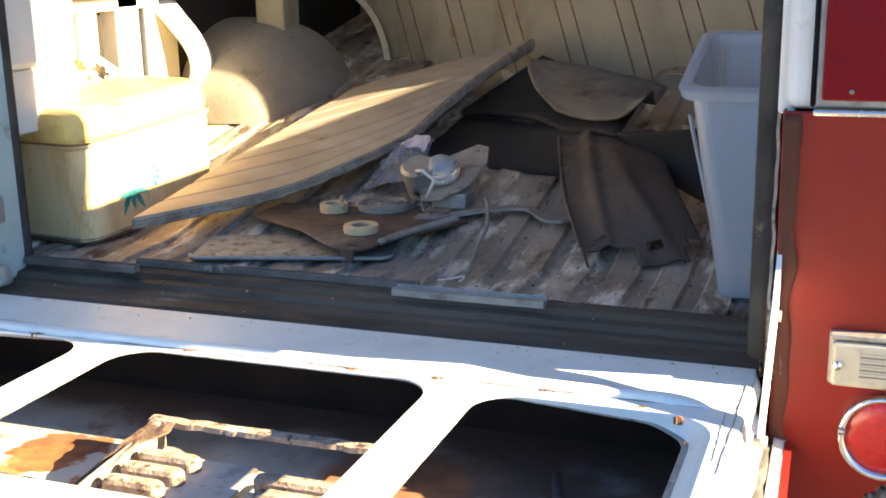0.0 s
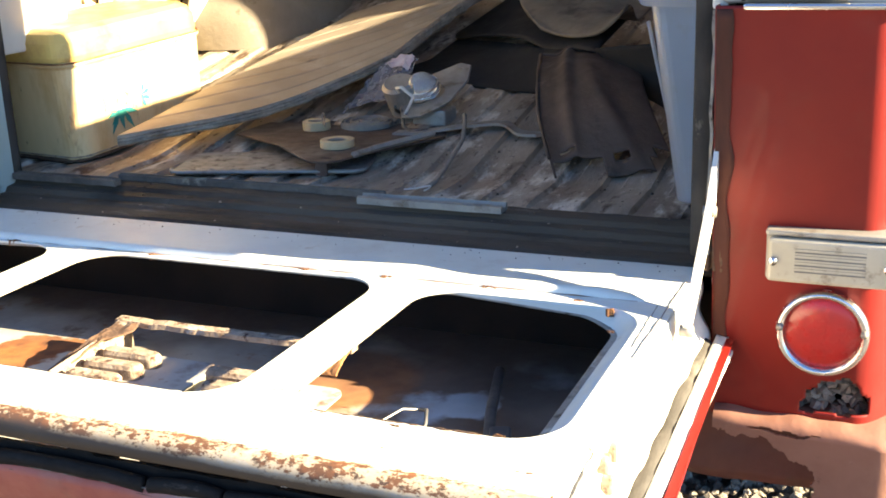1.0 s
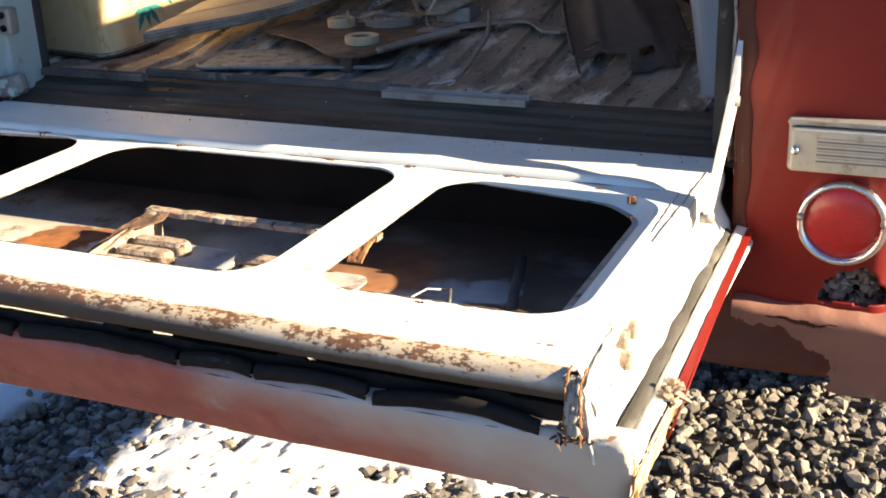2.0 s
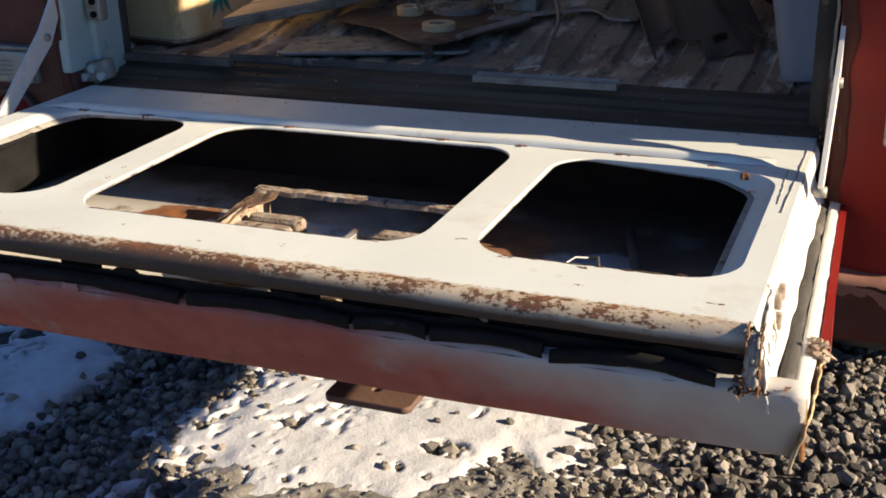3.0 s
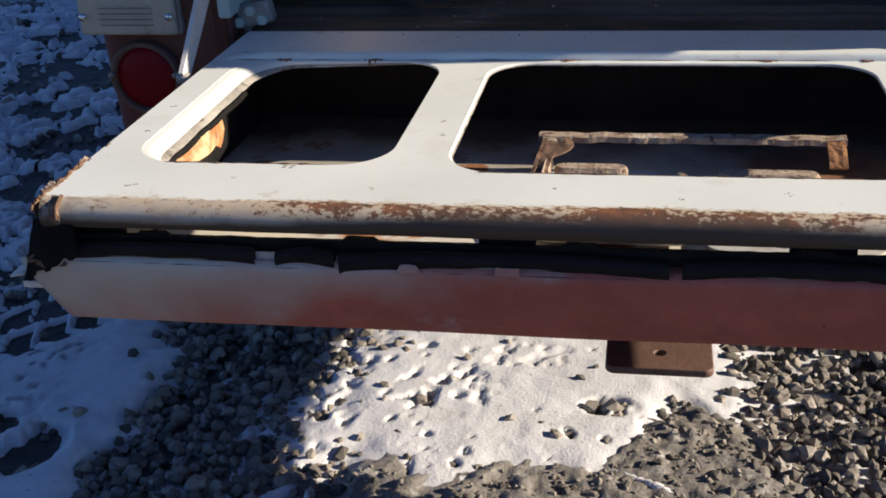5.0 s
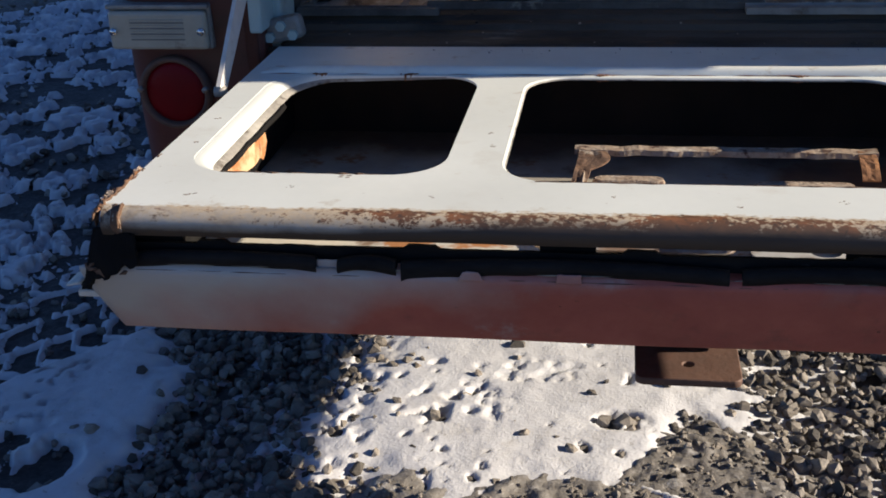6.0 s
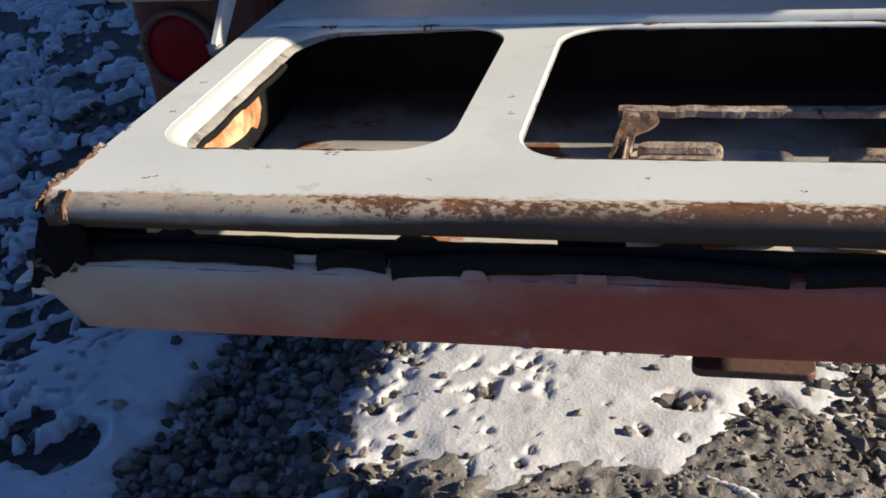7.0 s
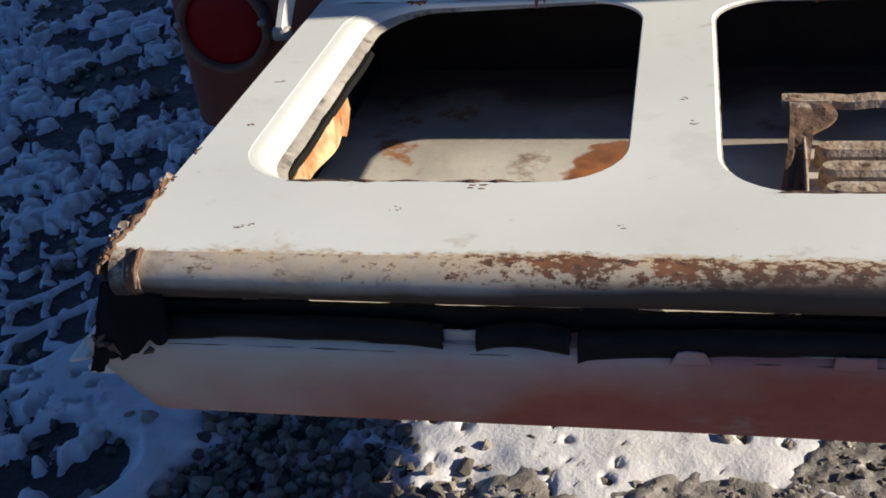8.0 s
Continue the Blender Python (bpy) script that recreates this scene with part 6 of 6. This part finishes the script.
sheet(bm, film, 30, 30, 0.0012)
part("bag_film", bm, M["film"], bag)
bm = bmesh.new()
sheet(bm, lambda u, v: film(0.35 + 0.6 * u, 0.72 + 0.26 * v) + Vector((0, -0.002, 0.004)), 12, 8, 0.001)
part("print_corner", bm, surface("pink_print", (0.42, 0.32, 0.35), (0.52, 0.48, 0.49), 40, (0.25, 0.4), bump=0.2), bag, "pale pink print")

bar = thing("flat_bar", (0.14, 1.14, bed_z(1.14)), "pale flat steel bar with hooked round end on the floor", "bar")
bm = bmesh.new()
rings = []
for k in range(25):
    f = k / 24
    x = -0.03 + 0.285 * f
    y = 1.125 + 0.070 * smooth_step(0.0, 0.66, f) - 0.046 * smooth_step(0.66, 0.86, f)
    z = bed_z(y) + 0.008
    w = 0.016 * (1 if f < 0.94 else math.sqrt(max(0.05, 1 - ((f - 0.94) / 0.06) ** 2)))
    rings.append([(x, y - w, z), (x, y + w, z), (x, y + w, z + 0.005), (x, y - w, z + 0.005)])
loft(bm, rings)
part("bar_body", bm, M["dull_metal"], bar)
cord = thing("cable", (0.11, 1.0, FLOOR), "old dusty cable with bare wire ends, lying on the load floor", "cable")
bm = bmesh.new()
tube(bm, [(0.080 + 0.006 * math.sin(k * 0.5) + 0.070 * math.sin(k / 15 * 1.5), 1.20 - 0.345 * k / 15, bed_z(1.20 - 0.345 * k / 15) + 0.012 + (0.010 if k < 4 else 0)) for k in range(16)], 0.004, 6)
part("cable_run", bm, M["strap"], cord, smooth=True)
for d in (-0.014, 0.008):
    bm = bmesh.new()
    tube(bm, [(0.155, 0.857, FLOOR + 0.011), (0.149 + d, 0.840, FLOOR + 0.009), (0.142 + 1.6 * d, 0.830, FLOOR + 0.009)], 0.0016, 5)
    part("wire_end", bm, M["pale_wire"], cord)

# leaning ribbed panel at the front of the load
ribbed = thing("ribbed_panel", (-0.05, 2.07, bed_z(2.07)), "leaning cream pressed steel panel with beads and wheel arch flange", "panel")
PX = Matrix.Translation((-0.06, 2.07, 1.02)) @ pose(0, 0, 0, -6, 0, -17)


def on_panel(x, z):
    """Panel coordinates: along it and up it."""
    return PX @ Vector((x, 0, z))


bm = bmesh.new()


def rib_face(u, v):
    x, z = -0.62 + 1.36 * u, 0.02 + 0.55 * v
    p = on_panel(x, z)
    return p


sheet(bm, rib_face, 240, 40, 0.003, skip=lambda u, v: ((-0.62 + 1.36 * u) + 0.70) ** 2 / 0.20 ** 2 + (0.02 + 0.55 * v) ** 2 / 0.26 ** 2 < 1)
part("pressed_sheet", bm, M["cream_shaded"], ribbed)
for k in range(7):
    for s in (-1, 1):
        bm = bmesh.new()
        pts = []
        for j in range(9):
            z = 0.05 + 0.02 * (k % 2) + 0.45 * j / 8
            pts.append(on_panel(-0.44 + 0.172 * k - 0.40 * (z - 0.2) + s * 0.0235, z) + (PX.to_3x3() @ Vector((0, -0.001, 0))))
        tube(bm, pts, 0.0021, 5)
        part("bead_edge", bm, M["rust"], ribbed)
bm = bmesh.new()
pts = [on_panel(-0.70 + 0.205 * math.cos(a), 0.265 * math.sin(a)) + (PX.to_3x3() @ Vector((0, -0.008, 0))) for a in (math.pi * 0.62 * k / 24 for k in range(25))]
loft(bm, [[p + PX.to_3x3() @ Vector((0, 0, 0)), p + PX.to_3x3() @ Vector((0.016, 0, 0.006)), p + PX.to_3x3() @ Vector((0.022, -0.012, 0.01)), p + PX.to_3x3() @ Vector((0.004, -0.012, 0.0))] for p in pts])
part("arch_flange", bm, M["cream"], ribbed, "rolled wheel arch flange")


# ---- ground, snow and gravel ----
def smooth01(a, b, x):
    t = min(1.0, max(0.0, (x - a) / (b - a)))
    return t * t * (3 - 2 * t)


def fade(x, y):
    """How far inside the snowy part of the yard a place lies, with a ragged border."""
    r = math.hypot((x + 1.6) / 3.1, (y - 2.2) / 3.6) + 0.10 * noise.noise((x * 0.9, y * 0.9, 7.0))
    return smooth01(1.05, 0.85, r)


def lug_tracks(x, y, n1):
    """Rows of block prints of a tractor tyre left of the truck: how far inside the track, and inside one print."""
    u, w = 0.64 * (x + 1.36) + 0.77 * (y - 1.20), -0.77 * (x + 1.36) + 0.64 * (y - 1.20)
    u, w = u + 0.018 * n1, w + 0.016 * n1
    band = smooth01(-0.075, -0.055, w) * smooth01(0.46, 0.40, w)
    if band <= 0:
        return 0.0, 0.0
    row = int(math.floor((w + 0.06) / 0.125))
    f = (w + 0.06) / 0.125 - row                      # across one row of blocks
    stray = 0.0 if row < 1 else 0.03 * noise.noise((x * 6, y * 6, 3.0))
    p = (u + stray + 0.034 * row - 0.085 * abs(f - 0.40)) / 0.086
    q = p - math.floor(p)
    f += 0.10 * noise.noise((x * 16, y * 16, 9.0))
    wall = 0.5 if row > 0 and noise.noise((math.floor(p) * 3.1, row * 5.3, 1.7)) > -0.05 else 1.0
    block = smooth01(0.06 * wall, 0.22 * wall, q) * smooth01(1 - 0.06 * wall, 1 - 0.22 * wall, q) * smooth01(0.04, 0.15, f) * smooth01(1.0, 0.88, f)
    return band, block


def lug_ridges(x, y, n1):
    """Low broken walls of packed snow left standing round lug prints in the slush."""
    a = noise.noise((x * 9.5 + 0.5 * n1, y * 6.0, 2.2))
    b = noise.noise((x * 6.0, y * 5.0, 7.7))
    f = smooth01(0.13, 0.02, abs(a + 0.12 * n1)) * smooth01(-0.38, -0.05, b) * smooth01(0.26, 0.36, y) * smooth01(0.76, 0.64, y)
    # slanting ribs reaching out of the snow patch
    v = x * 0.86 - y * 0.5 + 0.012 * n1
    q = (x * 0.5 + y * 0.86 + 0.022 * n1) / 0.085
    rib = smooth01(0.20, 0.05, abs(q - math.floor(q) - 0.5)) * smooth01(0.50, 0.60, y) * smooth01(0.88, 0.76, y) * smooth01(-0.52, -0.42, x) * smooth01(0.18, 0.04, x)
    rib *= smooth01(-0.10, 0.20, noise.noise((v * 6, math.floor(q) * 2.3, 3.0)))
    return max(f, rib)


def snow_depth(x, y):
    """Height of the snow over the gravel's mean level; below zero where the ground is bare."""
    n0 = noise.fractal((x * 1.7, y * 1.7, 3.3), 1.0, 2.0, 3)
    n1 = noise.fractal((x * 4.2, y * 4.2, 0.3), 1.0, 2.0, 4)
    n2 = noise.fractal((x * 11, y * 11, 5.1), 1.0, 2.0, 3)
    n3 = noise.fractal((x * 34, y * 34, 2.7), 1.0, 2.0, 2)
    if x > -0.92:
        # sunlit patch behind the gate, with lobes towards the slush
        near = 0.70 + 0.24 * smooth01(-0.26, 0.10, x) + 0.045 * math.sin(x * 21 + 0.4)
        e = min(y - near, x + 0.715 + 0.04 * math.sin(y * 9), 0.155 - x - 0.12 * smooth01(1.2, 1.5, y), 1.75 - y)
        e = 9.0 * (e + 0.05 * n1 + 0.03 * n2)
        thin = 0.75 * smooth01(-0.54, -0.68, x) * smooth01(0.06, 0.34, n2 + 0.6 * n3 + 0.12)
        for cx, cy, rx, ry in ((-0.095, 0.985, 0.050, 0.030), (-0.41, 1.02, 0.10, 0.10), (-0.28, 1.17, 0.12, 0.05)):
            g = ((x - cx) / rx) ** 2 + ((y - cy) / ry) ** 2
            if g < 1.6:
                thin += (1.6 if rx < 0.06 else 0.36) * smooth01(1.6, 0.3, g) * smooth01(0.04, 0.22, n3 + 0.5 * n2 + (0.3 if rx < 0.06 else 0.0))
        d = 0.0165 * math.tanh(max(-1.15, e)) - 0.019 * thin + 0.0022 * n2 + 0.0010 * n3 - 0.015 * smooth01(0.56, 0.86, n3 + 0.35 * n1)
        if 0.28 < y < 0.90 and -0.80 < x < 0.30:
            f = lug_ridges(x, y, n1) * smooth01(-0.78, -0.66, x) * smooth01(0.26, 0.12, x)
            d = max(d, -0.024 + 0.038 * f + 0.008 * n2 * f + 0.003 * n3)
        return d
    edge = -1.04 - 0.18 * max(0.0, y - 0.68) - 0.35 * max(0.0, 0.55 - y) + 0.05 * n1 + 0.03 * n2
    h = 1.2 - 14.0 * max(0.0, x - edge + 0.06) - 2.2 * smooth01(0.40, 0.26, y) * smooth01(-1.9, -1.3, x) + 0.3 * n1
    h -= 2.6 * (1 - fade(x, y))
    d = 0.021 * math.tanh(1.7 * max(-1.0, h)) + 0.004 * n2 + 0.002 * n3
    # the yard further off: trodden, mottled, pitted by hooves and boots
    off = smooth01(0.30, 0.55, -0.77 * (x + 1.36) + 0.64 * (y - 1.20))
    d -= off * (0.034 * smooth01(-0.05, 0.20, n1 + 0.5 * n2 - 0.5 * n0) + 0.014 * smooth01(0.10, 0.30, n2 + 0.4 * n3))
    # prints of blocks and a trampled spot
    g = ((x + 1.265) / 0.135) ** 2 + ((y - 0.745) / 0.125) ** 2
    spot = smooth01(1.3, 0.5, g) * smooth01(-0.06, 0.14, n2 + 0.6 * n1 + 0.5 * n3)
    g = ((x + 1.62) / 0.28) ** 2 + ((y - 0.72) / 0.22) ** 2
    spot = max(spot, smooth01(1.3, 0.6, g) * smooth01(0.06, 0.24, n2 + 0.8 * n1))
    band, block = lug_tracks(x, y, n1)
    band *= 1 - off
    d = d * (1 - band) + band * (0.006 + 0.004 * n2 + 0.002 * n3 - 0.036 * block)
    holes = smooth01(0.26, 0.40, n3 + 0.5 * n2) * smooth01(-1.20, -1.40, x)
    pits = off * smooth01(0.00, 0.18, noise.fractal((x * 34, y * 34, 4.4), 1.0, 2.0, 2) + 0.3 * n1)
    return d - 0.038 * spot - 0.030 * max(holes, pits)


def slush_depth(x, y):
    """Packed grey slush with lug prints in front of the snow patch."""
    n1 = noise.fractal((x * 4, y * 4, 8.3), 1.0, 2.0, 4)
    n2 = noise.fractal((x * 13, y * 13, 1.1), 1.0, 2.0, 3)
    n3 = noise.fractal((x * 40, y * 40, 4.7), 1.0, 2.0, 2)
    cover = 0.85 + 0.5 * n1 + 0.3 * n2 - 2.6 * smooth01(0.14, 0.34, x - 0.15 * (0.9 - y)) - 2.6 * smooth01(-0.50, -0.64, x - 0.5 * max(0.0, 0.52 - y))
    near = 0.70 + 0.24 * smooth01(-0.26, 0.10, x) + 0.045 * math.sin(x * 21 + 0.4)
    cover -= 2.4 * smooth01(near + 0.02, near + 0.13, y + 0.05 * n2)
    cover -= 0.9 * smooth01(0.05, 0.30, n2 + n1 - 0.05) * smooth01(-0.25, 0.0, x)
    w = y - 0.62 - 0.25 * (x + 0.3)
    c = math.sin(x * 58 + 2.4 * math.sin(w * 20 + 0.6) + 1.6 * n1)
    lug = smooth01(0.1, 0.8, c + 0.5 * n2) * smooth01(0.36, 0.2, abs(w))
    return 0.013 * math.tanh(1.6 * cover) - 0.001 + 0.006 * lug * (0.5 + n1) + 0.003 * n2 + 0.0075 * n3


def mud_depth(x, y):
    """Trodden wet fines in and between the prints left of the truck."""
    n1 = noise.fractal((x * 7, y * 7, 2.3), 1.0, 2.0, 3)
    n2 = noise.fractal((x * 30, y * 30, 6.1), 1.0, 2.0, 3)
    bare = smooth01(-1.06, -1.16, x + 0.18 * max(0.0, y - 0.68) + 0.04 * n1)
    return -0.030 + 0.021 * bare * fade(x, y) + 0.004 * n1 + 0.004 * n2


def snow_grid(name, x0, x1, y0, y1, step, snow_depth, mt, label):
    nx, ny = int((x1 - x0) / step), int((y1 - y0) / step)
    verts, idx = [], {}
    hs = [[snow_depth(x0 + i * step, y0 + j * step) for j in range(ny + 1)] for i in range(nx + 1)]
    faces = []

    def vid(i, j):
        if (i, j) not in idx:
            idx[(i, j)] = len(verts)
            verts.append((x0 + i * step, y0 + j * step, hs[i][j] + 0.012))
        return idx[(i, j)]
    for i in range(nx):
        for j in range(ny):
            if max(hs[i][j], hs[i + 1][j], hs[i][j + 1], hs[i + 1][j + 1]) > -0.016:
                faces.append((vid(i, j), vid(i + 1, j), vid(i + 1, j + 1), vid(i, j + 1)))
    me = bpy.data.meshes.new(name)
    me.from_pydata(verts, [], faces)
    me.shade_smooth()
    ob = link(name, me, M[mt])
    return tagged(ob, label, name, kind="stuff")


snow_grid("snow", -1.95, 0.4, 0.1, 2.2, 0.0075, snow_depth, "snow", "thin patchy snow pressed by tyre treads, lying on gravel")
snow_grid("snow", -5.0, -1.95, 0.1, 6.3, 0.0135, snow_depth, "snow", "trodden mottled snow over the yard in the truck's shadow")
snow_grid("snow", -1.95, -0.93, 2.2, 6.3, 0.016, snow_depth, "snow", "trodden mottled snow beside the truck's flank")
snow_grid("mud", -3.6, -1.0, 0.1, 4.6, 0.014, mud_depth, "mud", "dark wet trodden fines showing in the prints")
snow_grid("slush", -0.85, 0.35, 0.1, 1.2, 0.008, slush_depth, "slush", "grey packed slush with tyre lug prints over the gravel")

bm = bmesh.new()
bmesh.ops.create_grid(bm, x_segments=60, y_segments=60, size=400)
for v in bm.verts:
    v.co.z = -0.012
ground = part("ground", bm, M["soil"])
tagged(ground, "flat gravel yard with bare grey fines", "ground", kind="structure")


def gravel_field():
    rs = np.random.RandomState(4)
    shapes = []
    for k in range(14):
        b = bmesh.new()
        r = random.Random(100 + k)
        sc = (r.uniform(0.8, 1.25), r.uniform(0.65, 1.0), r.uniform(0.5, 0.85))
        pts = []
        dirs = []
        for _ in range(11 + k % 4):    # few, evenly spread corners give blocky, sharp-edged stones
            tries = [Vector((r.gauss(0, 1), r.gauss(0, 1), r.gauss(0, 1))).normalized() for _ in range(6)]
            dirs.append(max(tries, key=lambda q: min([(q - o).length for o in dirs] or [1])))
        for d in dirs:
            d = d * r.uniform(0.88, 1.12)
            pts.append(b.verts.new((d.x * sc[0], d.y * sc[1], d.z * sc[2])))
        hull = bmesh.ops.convex_hull(b, input=pts)
        bmesh.ops.delete(b, geom=[g for g in hull["geom_interior"] + hull["geom_unused"] if isinstance(g, bmesh.types.BMVert)], context="VERTS")
        bmesh.ops.triangulate(b, faces=b.faces)
        b.verts.index_update()
        shapes.append((np.array([v.co[:] for v in b.verts]), np.array([[v.index for v in f.verts] for f in b.faces])))
        b.free()
    vs, fs, n0 = [], [], 0
    for x, y, r, k in ((-0.473, 0.975, 0.020, 3), (-0.085, 0.985, 0.026, 5), (-0.125, 0.985, 0.020, 8), (-1.19, 0.86, 0.022, 2)):
        v, f = shapes[k]          # single larger stones lying in the snow
        vs.append(v * r + np.array((x, y, 0.022)))
        fs.append(f + n0)
        n0 += len(v)
    fields = ((-1.5, 1.9, -1.0, 2.9, 34000, 0.0128), (-2.6, -1.5, -0.6, 3.2, 6800, 0.014), (-5.2, -2.4, -0.6, 6.2, 9500, 0.017), (-0.80, 0.35, 0.15, 1.05, 2600, 0.0058))
    for x0, x1, y0, y1, count, size in fields:
        for _ in range(count):
            x, y = rs.uniform(x0, x1), rs.uniform(y0, y1)
            thin = smooth01(1.15, 1.85, x) + smooth01(0.1, -0.9, y) + smooth01(2.3, 2.9, y) * (x > -1.0) + (1 - fade(x, y)) * (x < -1.2)
            if rs.rand() < thin:
                continue
            d = snow_depth(x, y)
            on_snow = d > 0.004
            if not on_snow and -0.8 < x < 0.32 and slush_depth(x, y) > -0.002 and size > 0.01 and rs.rand() < 0.35:
                continue
            if not on_snow and mud_depth(x, y) > -0.014 and rs.rand() < 0.87:
                continue
            if on_snow and rs.rand() > (0.025 + 0.10 * (x < -0.52) if x > -1 else 0.012):
                continue
            v, f = shapes[rs.randint(len(shapes))]
            r = size * np.clip(np.exp(rs.normal(0, 0.33)), 0.45, 2.0)
            a, b2, c = rs.uniform(0, 6.28), rs.normal(0, 0.5), rs.normal(0, 0.5)
            q = np.array(Euler((b2, c, a)).to_matrix())
            p = (v * r) @ q.T + np.array((x, y, d + 0.012 + rs.uniform(-0.012, 0.002) if on_snow else (rs.uniform(-0.002, 0.016) if size > 0.01 else max(0.0, slush_depth(x, y) + 0.012 + rs.uniform(-0.003, 0.002)))))
            vs.append(p)
            fs.append(f + n0)
            n0 += len(v)
    me = bpy.data.meshes.new("gravel")
    me.from_pydata(np.concatenate(vs).tolist(), [], np.concatenate(fs).tolist())
    ob = link("gravel", me, M["gravel"])
    return tagged(ob, "angular grey limestone gravel, some tan stones", "gravel", kind="stuff")


gravel_field()
bm = bmesh.new()
rs = random.Random(77)
for cx, cy, n in ((-0.83, 0.40, 60), (-0.80, 0.52, 25), (-0.05, 0.52, 14)):
    for _ in range(n):
        x, y = rs.gauss(cx, 0.03), rs.gauss(cy, 0.025)
        a, l = rs.uniform(0, 6.28), rs.uniform(0.015, 0.04)
        tube(bm, [(x, y, 0.005), (x + 0.4 * l * math.cos(a), y + 0.4 * l * math.sin(a), 0.018), (x + l * math.cos(a), y + l * math.sin(a), 0.022)], 0.0009, 3)
tagged(part("dead_grass", bm, M["grass"]), "dry brown tufts of dead grass in the gravel", "grass", kind="stuff")
